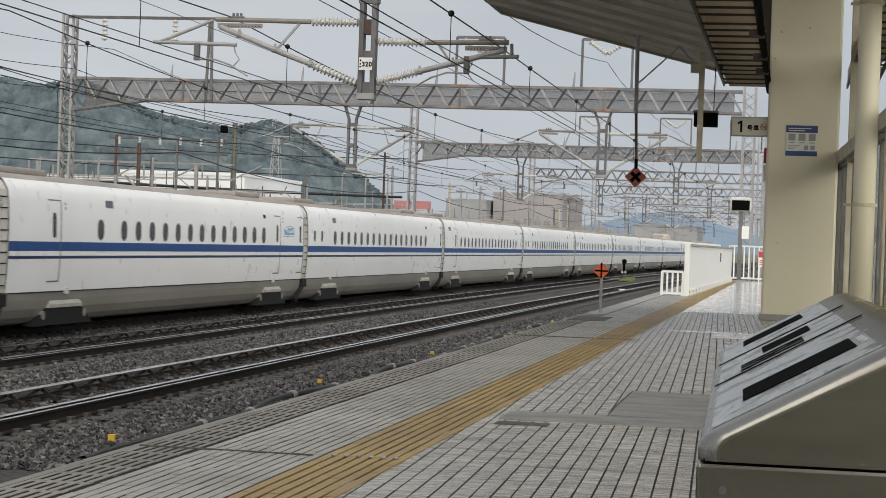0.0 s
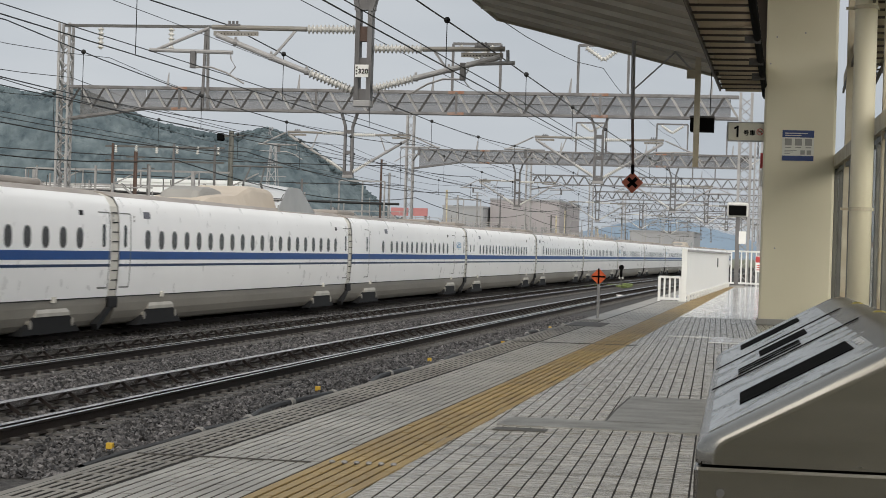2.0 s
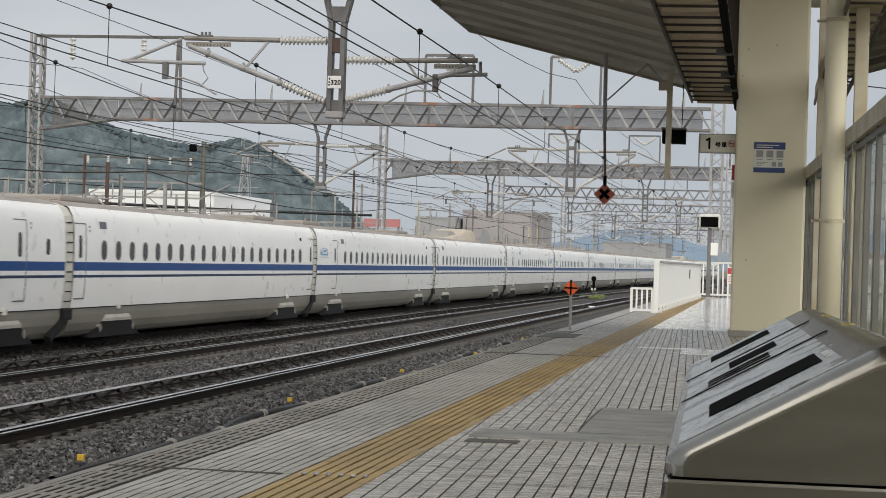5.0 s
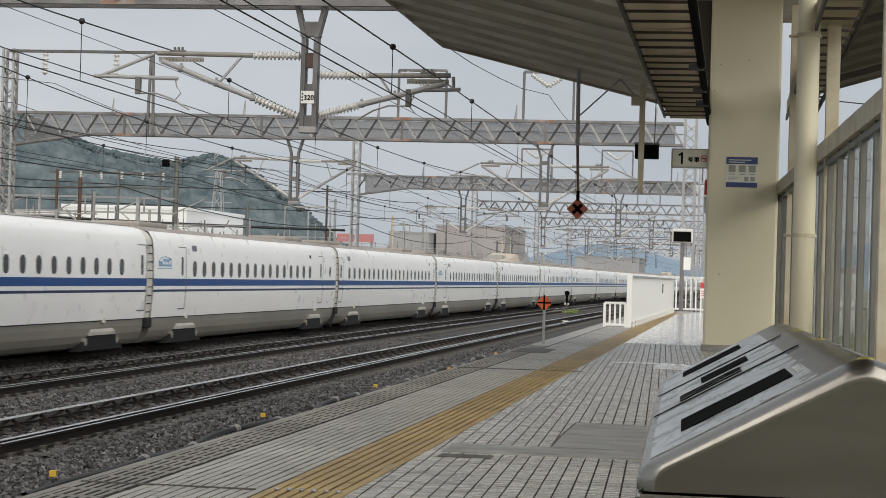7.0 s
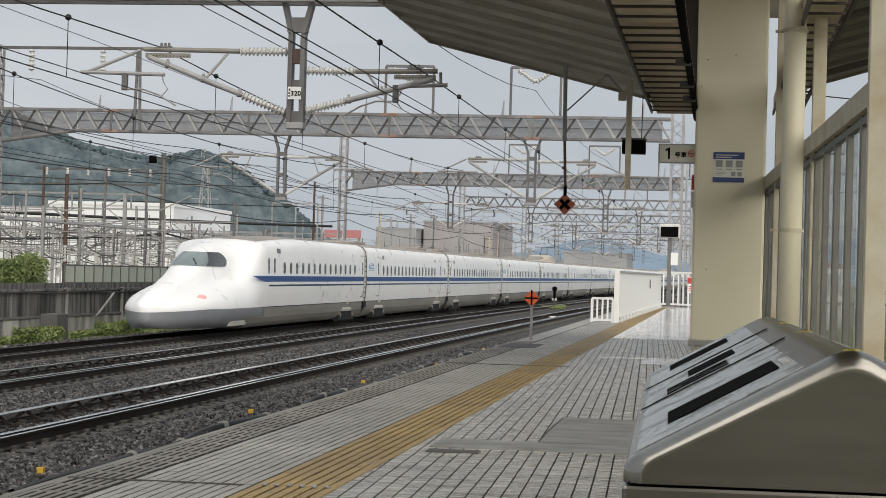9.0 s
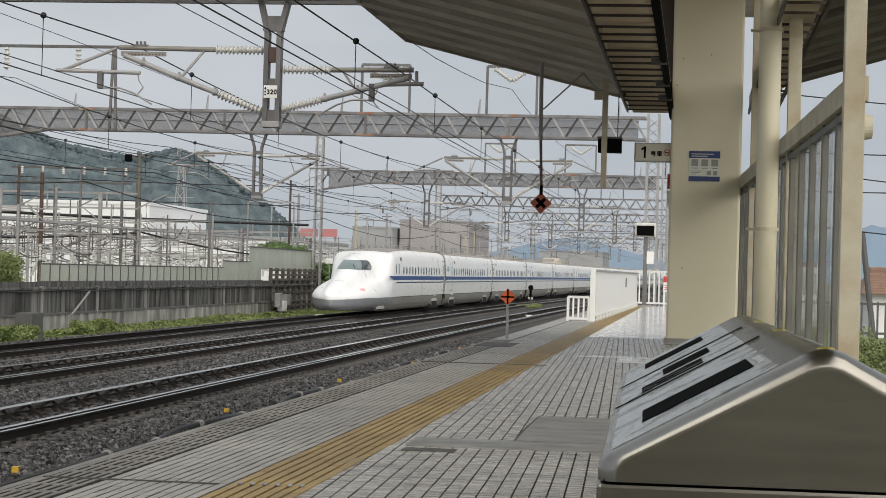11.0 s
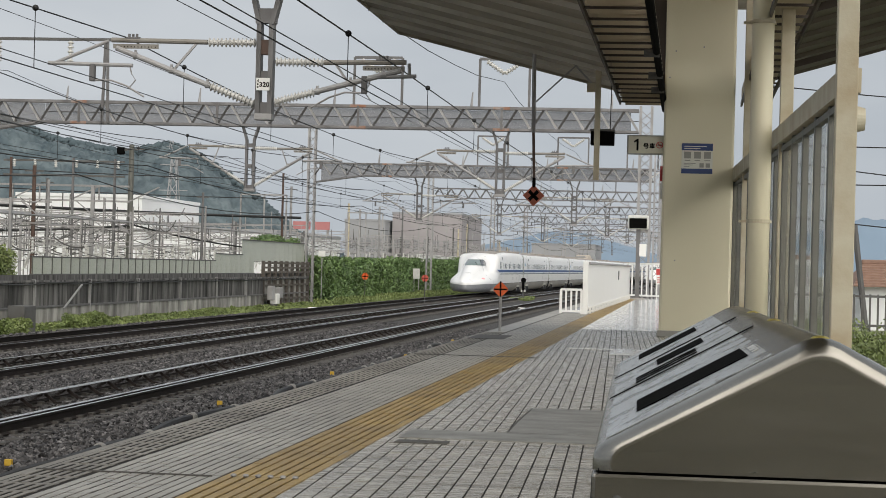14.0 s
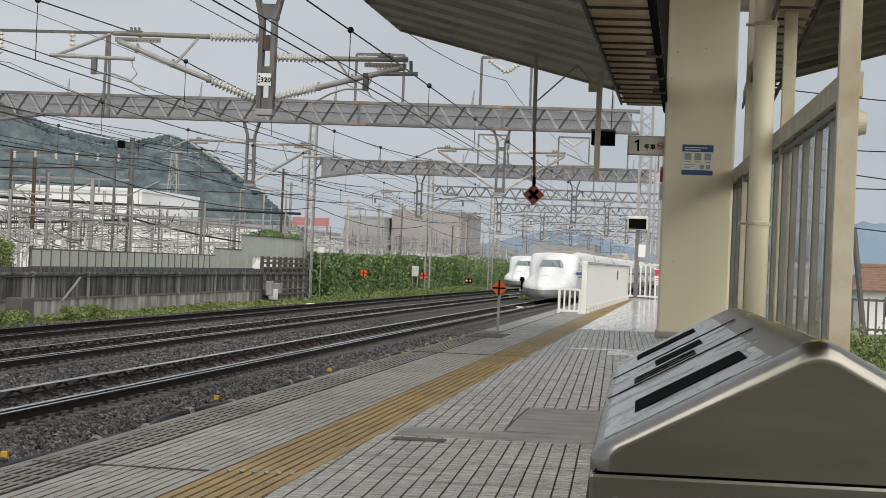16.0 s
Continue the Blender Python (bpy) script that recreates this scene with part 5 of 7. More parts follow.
def wing(x_low, z_low, x_high, z_high, name, START_Y, deck):
    """A sheet roof wing; seam ribs run up the slope below it."""
    bm = bmesh.new()
    secs = [(START_Y, 0.0), (END_Y, 0.0)]
    grid = []
    for y, dz in secs:
        grid.append([bm.verts.new((x_low, y, z_low + dz)), bm.verts.new((x_high, y, z_high + dz))])
    for a, b in zip(grid, grid[1:]):
        bm.faces.new((a[0], a[1], b[1], b[0]))
    part(name, bm, deck, canopy, "folded steel roof sheet")
    y = START_Y + 0.74
    while y < END_Y - 0.5:
        bm = bmesh.new()
        beam(bm, (x_low, y, z_low - 0.035), (x_high, y, z_high - 0.035), 0.02, 0.07)
        part("purlin", bm, M_RIB if deck is M_ROOFDECK else M_DECK_SHADE, canopy, "seam rib under the roof")
        y += 1.48
    bm = bmesh.new()
    vs = [bm.verts.new(p) for y in (START_Y, END_Y + 0.02) for p in ((x_low, y, z_low + 0.16), (x_high, y, z_high + 0.16), (x_high, y, z_high + 0.19), (x_low, y, z_low + 0.19))]
    for q in ((0, 1, 2, 3), (7, 6, 5, 4), (0, 4, 5, 1), (1, 5, 6, 2), (2, 6, 7, 3), (3, 7, 4, 0)):
        bm.faces.new([vs[i] for i in q])
    part("roof_cover", bm, M_ROOFDECK, canopy)
    bm = bmesh.new()
    beam(bm, (x_low, END_Y + 0.02, z_low + 0.05), (x_high, END_Y + 0.02, z_high + 0.05), 0.05, 0.2)
    part("verge_trim", bm, deck, canopy, "dark trim along the roof's end")
    bm = bmesh.new()
    beam(bm, (x_high, START_Y, z_high + 0.06), (x_high, END_Y, z_high + 0.06), 0.05, 0.2)
    part("eaves_trim", bm, M_ROOFDECK, canopy, "eaves trim")


wing(-1.25, 4.27, -5.28, 5.26, "roof_wing", 21.3, M_ROOFDECK)
# right wing and its ribs take the shaded deck colour
wing(1.25, 4.47, 3.9, 5.25, "roof_wing", 23.0, M_DECK_SHADE)
for x0, x1 in ((-1.25, -0.47), (0.86, 1.30)):
    part("soffit", boxm(x0, x1, START_Y, END_Y - 0.3, 4.12, 4.28), M_SOFFIT, canopy, "brown soffit beside the columns")
me = mesh_of("soffit_bar", boxm(-1.24, -0.47, -0.022, 0.022, -0.014, 0.014), M_BROWN_BAR)
me2 = mesh_of("soffit_board", boxm(-1.17, -0.5, -0.012, 0.012, -0.08, 0.08), M_SOFFIT)
me3 = mesh_of("soffit_bar", boxm(0.86, 1.34, -0.022, 0.022, -0.014, 0.014), M_BROWN_BAR)
random.seed(12)
for k in range(20):
    y = END_Y - 0.6 - k * 0.8 + random.uniform(-0.1, 0.1)
    shared("soffit_bar", me, canopy, pose(0, y, 4.0))
    shared("soffit_board", me2, canopy, pose(random.uniform(-0.04, 0.04), y + 0.3, 4.05))
    shared("soffit_bar", me3, canopy, pose(0, y, 4.05))
for x in (-1.24, -0.48, 0.86, 1.32):
    bm = bmesh.new()
    beam(bm, (x, START_Y, 4.0), (x, END_Y - 0.4, 4.0), 0.03, 0.08)
    part("soffit_rail", bm, M_BROWN_BAR, canopy)
# unseen cap added to keep overhead light off column and bins
part("roof_cap", boxm(-1.6, 1.6, -6.0, END_Y + 0.3, 5.75, 5.85), M_ROOFDECK, canopy, "unseen flat cap added overhead to block light")
# plain dark panel added to close the sky gap beside the column
part("haunch", boxm(-1.25, -0.445, 31.5, 31.9, 4.05, 5.7), M_BROWN_BAR, canopy, "dark panel filling the gap beside the column")
# small dark fittings under the soffit beside the column
for y in (29.6, 27.4, 24.6):
    bm = bmesh.new()
    tube(bm, (-0.62, y, 3.84), (-0.42, y, 3.84), 0.05, 10)
    part("pipe_fitting", bm, M_STEEL_DK, canopy, "dark pipe fitting")
bm = bmesh.new()
tube(bm, (-0.46, START_Y, 3.86), (-0.46, END_Y - 0.7, 3.86), 0.05, 8)
part("conduit", bm, M_BLACK, canopy, "dark conduit")
# the canopy's own beams toward the rear posts
for y in (31.6, 24.6, 17.6):
    bm = bmesh.new()
    beam(bm, (0.86, y, 4.25), (2.6, y, 4.75), 0.05, 0.10)
    part("rafter", bm, M_BROWN_BAR, canopy, "dark sloping rafter")

# column
column = empty("platform_column", pose(0.13, 31.65, 0), "broad cream-painted platform column carrying the canopy", "column")
part("shaft", boxm(-0.57, 0.57, -0.3, 0.3, 0.0, 5.95, bevel=0.04), M_CREAM, column)
BOLTS = ((-0.40, 4.64), (0.05, 4.71), (-0.49, 4.21), (-0.34, 1.24))
part("plinth", boxm(-0.60, 0.60, -0.33, 0.33, 0.0, 0.10, bevel=0.01), M_CONC, column, "concrete plinth")
for x, z in BOLTS:
    bm = bmesh.new()
    tube(bm, (x, -0.31, z), (x, -0.295, z), 0.014, 8)
    part("bolt", bm, M_GALV, column)
poster = empty("notice_poster", pose(0.11, 31.34, 2.90), "small white notice with navy bands on the column", "poster")
part("sheet", boxm(-0.25, 0.25, 0, 0.006, -0.245, 0.245), M_PAPER, poster)
part("top_band", boxm(-0.25, 0.25, -0.003, 0, 0.13, 0.245), M_NAVY, poster, "navy heading band")
part("bottom_band", boxm(-0.25, 0.25, -0.003, 0, -0.245, -0.165), M_NAVY, poster, "navy foot band")
for k in range(3):
    part("print_square", boxm(-0.21 + k * 0.16, -0.10 + k * 0.16, -0.003, 0, 0.0, 0.11), M_PRINT, poster)
    part("print_bar", boxm(-0.20 + k * 0.16, -0.11 + k * 0.16, -0.003, 0, -0.04, -0.025), M_PRINT, poster)
for k in range(2):
    part("print_square", boxm(0.04 + k * 0.10, 0.11 + k * 0.10, -0.003, 0, -0.145, -0.075), M_PRINT, poster)
for k in range(3):
    part("print_bar", boxm(-0.21, -0.02 - 0.05 * k, -0.003, 0, -0.085 - k * 0.025, -0.075 - k * 0.025), M_PRINT, poster)
for k in range(2):
    part("print_bar", boxm(-0.21, 0.15 - 0.1 * k, -0.006, -0.003, 0.19 - k * 0.035, 0.203 - k * 0.035), M_PAPER, poster)

# car position sign
csign = empty("car_number_sign", pose(-0.72, 31.5, 3.115), "cream sign box with a black 1 fixed to the column", "sign")
part("panel", boxm(-0.29, 0.32, -0.04, 0.04, -0.14, 0.14, bevel=0.01), mat("sign_cream", (0.62, 0.60, 0.50), 0.4, bump=0.0), csign)
part("frame", boxm(-0.31, 0.32, -0.03, 0.035, -0.16, 0.16, bevel=0.01), M_SEAM, csign, "grey rim")
bm = bmesh.new()
box(bm, -0.155, -0.122, -0.046, -0.041, -0.095, 0.095)
beam(bm, (-0.14, -0.0435, 0.08), (-0.195, -0.0435, 0.045), 0.005, 0.03, up=(0, 0, 1))
part("numeral", bm, M_BLACK, csign, "black numeral 1")
lettering("号", 0.095, pose(0.0, -0.045, -0.025, 90, 0, 0), M_BLACK, csign, "character")
lettering("車", 0.095, pose(0.10, -0.045, -0.025, 90, 0, 0), M_BLACK, csign, "character")
bm = bmesh.new()
for k in range(24):
    a, b = k / 24 * 2 * math.pi, (k + 1) / 24 * 2 * math.pi
    beam(bm, (0.22 + 0.05 * math.cos(a), -0.043, 0.05 * math.sin(a)), (0.22 + 0.05 * math.cos(b), -0.043, 0.05 * math.sin(b)), 0.012)
beam(bm, (0.185, -0.043, 0.035), (0.255, -0.043, -0.035), 0.012)
part("no_smoking_ring", bm, M_RED, csign, "red ring pictogram")
part("pictogram_bar", boxm(0.185, 0.255, -0.043, -0.04, -0.008, 0.008), M_BLACK, csign)

# little signs seen edge-on past the column
for z0, z1, m in ((2.55, 2.80, M_RED), (2.25, 2.52, M_WHITE)):
    s = empty("wall_notice", pose(-0.49, 31.96, 0), "small coloured notice on the far side of the column", "notice")
    part("board", boxm(0.0, 0.10, 0, 0.02, z0, z1), m, s)

# hanging diamond marker
dm = empty("stop_marker", pose(-2.50, 31.0, 0), "faded orange diamond marker hung from a rusty rod", "sign")
bm = bmesh.new()
tube(bm, (-0.03, 0, 3.25), (-0.05, 0, 4.85), 0.034, 10)
part("upper_rod", bm, M_PLATE, dm, "grey upper tube")
bm = bmesh.new()
tube(bm, (0, 0, 2.50), (-0.03, 0, 3.30), 0.024, 10)
part("lower_rod", bm, M_RUST, dm, "rusted lower rod")
bm = bmesh.new()
tube(bm, (0, 0, 2.36), (0, 0, 2.52), 0.028, 10)
part("socket", bm, M_BLACK, dm)
bm = bmesh.new()
box(bm, -0.125, 0.125, -0.02, 0.02, -0.125, 0.125, pose(0, 0, 2.23, 0, 45, 0), bevel=0.006)
part("diamond", bm, M_ORANGE_OLD, dm, "faded orange diamond")
for a in (45, -45):
    bm = bmesh.new()
    box(bm, -0.10, 0.10, -0.028, -0.02, -0.028, 0.028, pose(0, 0, 2.23, 0, a, 0))
    part("cross_bar", bm, M_BLACK, dm)
bm = bmesh.new()
beam(bm, (0.0, 0, 3.75), (0.62, 0.1, 4.35), 0.025)
part("stay", bm, M_GALV, dm)

# second drop post with a black loudspeaker box
dp = empty("drop_post", pose(-1.50, 31.0, 0), "cream square post hung from the canopy", "post")
part("post", boxm(-0.045, 0.045, -0.045, 0.045, 2.5, 4.5), M_CREAM_OLD, dp)
bm = bmesh.new()
beam(bm, (-0.05, 0, 4.0), (-0.75, 0.0, 4.75), 0.03)
part("stay", bm, M_GALV, dp)
part("stay_plate", boxm(-0.18, -0.05, -0.03, 0.03, 3.92, 4.06), M_CREAM_OLD, dp)
spk = empty("monitor_box", pose(-1.42, 31.12, 3.2), "black box-shaped monitor hung beside the post", "monitor")
part("case", boxm(-0.19, 0.19, 0.0, 0.25, -0.12, 0.12, bevel=0.01), M_BLACK, spk)
part("lid", boxm(-0.20, 0.20, -0.02, 0.27, 0.10, 0.135, bevel=0.005), M_STEEL_DK, spk)
for x in (-0.12, 0.12):
    bm = bmesh.new()
    tube(bm, (x, 0.1, 0.13), (x + 0.01, 0.1, 1.2), 0.008, 6)
    part("suspension_rod", bm, M_WIRE, spk)

# ---------------------------------------------------------------- rear wind screen, posts and downpipe
screen = empty("wind_screen", label="grey steel wind screen with upright ribs behind the platform", category="screen")
SY = [16.0 + 1.22 * k for k in range(15)]
rib = mesh_of("rib", boxm(-0.036, 0.036, -0.06, 0.06, 0.05, 2.56, bevel=0.006), M_STEEL_GREEN)
pane = mesh_of("pane", boxm(-0.006, 0.006, 0.06, 1.16, 0.35, 2.5), M_PANE)
for y in SY:
    shared("rib", rib, screen, pose(back_x(y), y, 0, 0, 0, 1.9))
    if y < SY[-1]:
        p = shared("pane", pane, screen, pose(back_x(y) + 0.02, y, 0, 0, 0, 1.9))
        p.visible_shadow = False
for z, w, h, m in ((2.66, 0.16, 0.20, M_CREAM_OLD), (2.50, 0.07, 0.06, M_STEEL_GREEN), (0.30, 0.07, 0.10, M_STEEL_GREEN), (0.05, 0.16, 0.10, M_CONC)):
    bm = bmesh.new()
    beam(bm, (back_x(15.85), 15.85, z), (back_x(34), 34, z), w, h)
    part("cross_rail", bm, m, screen, "worn cream top rail" if m is M_CREAM_OLD else "")
for y, w in ((15.75, 0.17), (22.4, 0.15), (29.2, 0.15)):
    po = empty("canopy_post", pose(back_x(y) - (0.05 if y < 16 else -0.02), y, 0), "worn cream steel post with rust at the joints", "post", "canopy posts")
    part("shaft", boxm(-w / 2, w / 2, -w / 2, w / 2, 0.0, 5.3, bevel=0.008), M_CREAM_OLD, po)
    part("base_plate", boxm(-w * 0.8, w * 0.8, -w * 0.8, w * 0.8, 0.0, 0.02), M_RUST, po)
part("bracket", boxm(-0.02, 0.10, -0.06, 0.06, 2.62, 2.86, bevel=0.02), M_CREAM_OLD, po)
lampo = empty("outdoor_lamp", pose(back_x(15.75) + 0.03, 15.8, 2.34), "round grey lamp housing on the post", "lamp")
bm = bmesh.new()
tube(bm, (0.0, 0, 0), (0.075, 0, 0), 0.11, 24, 0.09)
part("housing", bm, M_CREAM_OLD, lampo)

pipe = empty("downpipe", pose(0.785, 22.0, 0), "cream rainwater downpipe with ring collars", "pipe")
bm = bmesh.new()
tube(bm, (0, 0, 0.0), (0, 0, 5.0), 0.125, 24)
part("tube", bm, M_CREAM, pipe, smooth=True)
for z in (1.66, 3.92):
    bm = bmesh.new()
    tube(bm, (0, 0, z - 0.02), (0, 0, z + 0.02), 0.137, 24)
    part("collar", bm, M_CREAM_OLD, pipe)
    bm = bmesh.new()
    beam(bm, (-0.22, 0.08, z), (0.15, 0.12, z), 0.03)
    part("clamp", bm, M_CREAM_OLD, pipe)

# ---------------------------------------------------------------- litter bins
def bin_profile(y, grow=0.0, drop=0.0):
    """Gabled top of the bins: eaves, slopes with a soft ridge."""
    half = [(-0.305, 0.803), (-0.305, 0.818), (-0.303, 0.827), (-0.297, 0.835), (-0.288, 0.842), (-0.036, 0.9805), (-0.024, 0.9865), (-0.011, 0.9905)]
    pts = half + [(0.0, 0.992)] + [(-x, z) for x, z in half[::-1]]
    return [Vector((x * (1 + grow), y, z + grow * 0.5 - drop)) for x, z in pts]


bins = empty("litter_bins", pose(0.182, 2.62, 0, 0, 0, 1.4), "row of brushed stainless steel litter bins with a gabled lid", "litter bin")
bm = bmesh.new()
R_END = 0.030


def bin_ring(y, inset):
    """The lid's outline drawn inwards by inset, for its rounded ends."""
    k = 1 - inset / 0.30
    return [Vector((p.x * k, y, 0.803 if p.z < 0.81 else 0.803 + (p.z - 0.803) * (1 - inset / 0.196))) for p in bin_profile(y)]


secs = []
for k in range(13):
    q = radians(90 * k / 12)
    secs.append(bin_ring(R_END * (1 - math.sin(q)), R_END * (1 - math.cos(q))))
secs.sort(key=lambda r: r[0].y)
loft(bm, secs + [[Vector((v.x, 2.32 - v.y, v.z)) for v in p] for p in secs[::-1]])
lid = part("lid", bm, M_BIN, bins, "gabled stainless lid", smooth=True)
lid.data.polygons.foreach_set("use_smooth", [len(f.vertices) == 4 for f in lid.data.polygons])
bm = bmesh.new()
box(bm, -0.306, 0.306, 0.002, 2.318, 0.05, 0.8005, bevel=0.006)
part("cabinet", bm, M_BIN, bins, "stainless cabinet")
# black strip inside the lid gap stands in for its shade
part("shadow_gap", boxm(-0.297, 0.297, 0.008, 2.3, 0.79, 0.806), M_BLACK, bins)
for x, z in ((-0.27, 0.765), (-0.285, 0.70)):
    b = bmesh.new()
    tube(b, (x, -0.001, z), (x, 0.004, z), 0.006, 10)
    part("screw", b, M_STEEL_DK, bins)
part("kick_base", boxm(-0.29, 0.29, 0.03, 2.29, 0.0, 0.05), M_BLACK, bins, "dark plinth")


def on_slope(side, u, v, lift):
    """A point of the lid's slope: u up the slope from the eaves, v along the ridge."""
    x = -0.288 + 0.243 * u
    return Vector((x if side < 0 else -x, v, 0.842 + 0.1335 * u + lift))


def slope_panel(name, side, u0, u1, v0, v1, lift, material, label="", thick=0.0015):
    bm = bmesh.new()
    top = [on_slope(side, u, v, lift) for u, v in ((u0, v0), (u1, v0), (u1, v1), (u0, v1))]
    low = [p - Vector((0, 0, thick)) for p in top]
    a, b = [bm.verts.new(p) for p in top], [bm.verts.new(p) for p in low]
    bm.faces.new(a)
    bm.faces.new(b[::-1])
    for k in range(4):
        bm.faces.new((a[k], b[k], b[(k + 1) % 4], a[(k + 1) % 4]))
    return part(name, bm, material, bins, label)


for side in (-1, 1):
    for v0, v1 in ((0.045, 0.86), (0.95, 1.51), (1.59, 2.26)):
        slope_panel("label_plate", side, 0.0, 0.92, v0, v1, 0.002, M_BIN_TOP, "scuffed pale label plate")
    for v in (0.905, 1.545):
        slope_panel("joint", side, -0.03, 1.02, v - 0.012, v + 0.012, 0.0035, M_BLACK, "dark joint between bins")
    # flat black plates paint the dark insides of the openings
    slope_panel("slot", side, 0.17, 0.83, 0.235, 0.47, 0.004, M_BLACK, "black rectangular slot")
    slope_panel("slot", side, 0.33, 0.70, 1.22, 1.42, 0.004, M_BLACK, "black opening")
    for v in (0.985, 1.055, 1.12):
        slope_panel("slit", side, 0.16, 0.62, v - 0.012, v + 0.012, 0.004, M_BLACK, "narrow black slit")
    slope_panel("slot", side, 0.18, 0.72, 1.86, 2.08, 0.004, M_BLACK, "black opening")
    slope_panel("sticker", side, 0.86, 0.90, 0.25, 0.40, 0.004, M_PORC, "small worn white sticker")
for v in (0.02, 0.93, 1.58):
    bm = bmesh.new()
    bmesh.ops.create_uvsphere(bm, u_segments=14, v_segments=8, radius=0.013)
    for q in bm.verts:
        q.co = Vector((0, v + 0.02, 0.990)) + Vector((q.co.x, q.co.y, q.co.z * 0.35))
    part("brass_rivet", bm, mat("brass", (0.55, 0.45, 0.10), 0.35, 0.8, bump=0.0), bins, "small brass rivet on the ridge", smooth=True)

# ---------------------------------------------------------------- edge marker, white barriers at the platform's end
def orange_disc(x, y, z, h, cat_label, size=0.32, material=None, diamond=False):
    e = empty("cross_marker", pose(x, y, z), cat_label, "sign", "orange cross markers")
    bm = bmesh.new()
    tube(bm, (0, 0, 0), (0, 0, h), 0.024, 10)
    part("post", bm, M_GALV if y < 50 else M_STEEL_DK, e)
    bm = bmesh.new()
    pts = []
    r = size / 2
    if diamond:
        # a square on its corner with the four tips cut off
        c = 0.16 * r
        pts = [(r - c, -c), (r - c, c), (c, r - c), (-c, r - c), (-r + c, c), (-r + c, -c), (-c, -r + c), (c, -r + c)]
        pts = [(px * 1.18, h + r * 0.75 + pz * 1.18) for px, pz in pts]
    else:
        for k in range(8):
            a = radians(22.5 + 45 * k)
            pts.append((r * math.cos(a) * 1.08, h + r * 0.75 + r * math.sin(a) * 1.08))
    f = [bm.verts.new((px, -0.045, pz)) for px, pz in pts]
    b = [bm.verts.new((px, -0.030, pz)) for px, pz in pts]
    bm.faces.new(f)
    bm.faces.new(b[::-1])
    for k in range(8):
        bm.faces.new((f[k], b[k], b[(k + 1) % 8], f[(k + 1) % 8]))
    part("disc", bm, material or M_ORANGE, e, "orange board")
    c = h + r * 0.75
    w = size * 0.055
    part("cross_bar", boxm(-r * 0.95, r * 0.95, -0.050, -0.045, c - w, c + w), M_BLACK, e)
    part("cross_bar", boxm(-w, w, -0.053, -0.048, c - r * 1.02, c + r * 1.15), M_BLACK, e)
    return e


orange_disc(-3.05, 31.6, 0.0, 0.60, "orange diamond board with a black cross on a grey post", 0.235, diamond=True)

wall = empty("end_barrier", label="solid white barrier wall at the end of the platform", category="barrier")
A, B = Vector((-2.37, 45.0, 0)), Vector((-2.13, 70.0, 0))
ang = -math.degrees(math.atan2(B.x - A.x, B.y - A.y))
wall.matrix_basis = pose(A.x, A.y, 0, 0, 0, ang)
part("panel", boxm(0.02, 0.07, 0.05, 25.0, 0.12, 1.19), M_BARRIER, wall)
part("end_post", boxm(-0.05, 0.075, 0, 0.12, 0.0, 1.235, bevel=0.01), M_WHITE, wall)
part("top_cap", boxm(-0.03, 0.12, 0.1, 25.0, 1.17, 1.225, bevel=0.01), M_GALV, wall, "grey cap rail")
for z in (0.05, 0.15):
    part("foot_rail", boxm(0.075, 0.11, 0.1, 25.0, z - 0.018, z + 0.018), M_WHITE, wall)
foot = mesh_of("foot", boxm(0.08, 0.14, 0, 0.08, 0.0, 0.17), M_WHITE)
for k in range(18):
    shared("foot", foot, wall, pose(0, 0.4 + k * 1.38, 0))
part("handle", boxm(0.07, 0.10, 15.6, 15.72, 0.74, 1.02), M_STEEL_DK, wall, "dark grab handle")


def bar_fence(name, a, b, h, n, label, low=0.06, r=0.02):
    a, b = Vector(a), Vector(b)
    e = empty(name, label=label, category="fence", group="white bar fences")
    for z in (low, h):
        bm = bmesh.new()
        beam(bm, a + Vector((0, 0, z)), b + Vector((0, 0, z)), r * 2.2)
        part("rail", bm, M_WHITE, e)
    for k in range(n + 1):
        p = a.lerp(b, k / n)
        bm = bmesh.new()
        beam(bm, p + Vector((0, 0, 0 if k in (0, n) else low)), p + Vector((0, 0, h)), r * (2.4 if k in (0, n) else 1.7))
        part("bar", bm, M_WHITE, e)
    return e


bar_fence("low_fence", (-2.93, 45.1, 0), (-2.44, 45.05, 0), 0.565, 4, "low white bar fence closing the gap at the platform edge", r=0.025)
bar_fence("end_fence", (-2.20, 71.5, 0), (-0.75, 71.0, 0), 1.29, 8, "white bar fence across the end of the platform", 0.12, 0.03)
ep = empty("monitor_post", pose(-1.78, 69.5, 0), "grey post with a dark monitor box in a pale frame", "post")
part("shaft", boxm(-0.075, 0.075, -0.075, 0.075, 0.0, 2.58), M_STEEL_MID, ep)
part("base", boxm(-0.3, 0.3, -0.2, 0.2, 0.0, 0.06), M_CONC, ep)
part("screen_case", boxm(-0.39, 0.36, -0.2, 0.2, 2.52, 3.03, bevel=0.06), M_PORC, ep, "pale case")
part("screen", boxm(-0.33, 0.30, -0.225, -0.2, 2.56, 2.92, bevel=0.02), M_BLACK, ep, "dark screen")
part("label_plate", boxm(0.05, 0.30, -0.1, -0.05, 1.55, 2.0), M_WHITE, ep, "white plate")
no = empty("red_notice", pose(-0.97, 70.95, 0), "red and white notice board on the end fence", "notice")
part("board", boxm(-0.16, 0.16, -0.03, 0.0, 0.55, 1.15), M_WHITE, no)
for x in (-0.12, 0.12):
    part("leg", boxm(x - 0.02, x + 0.02, -0.025, -0.005, 0.0, 0.56), M_WHITE, no)
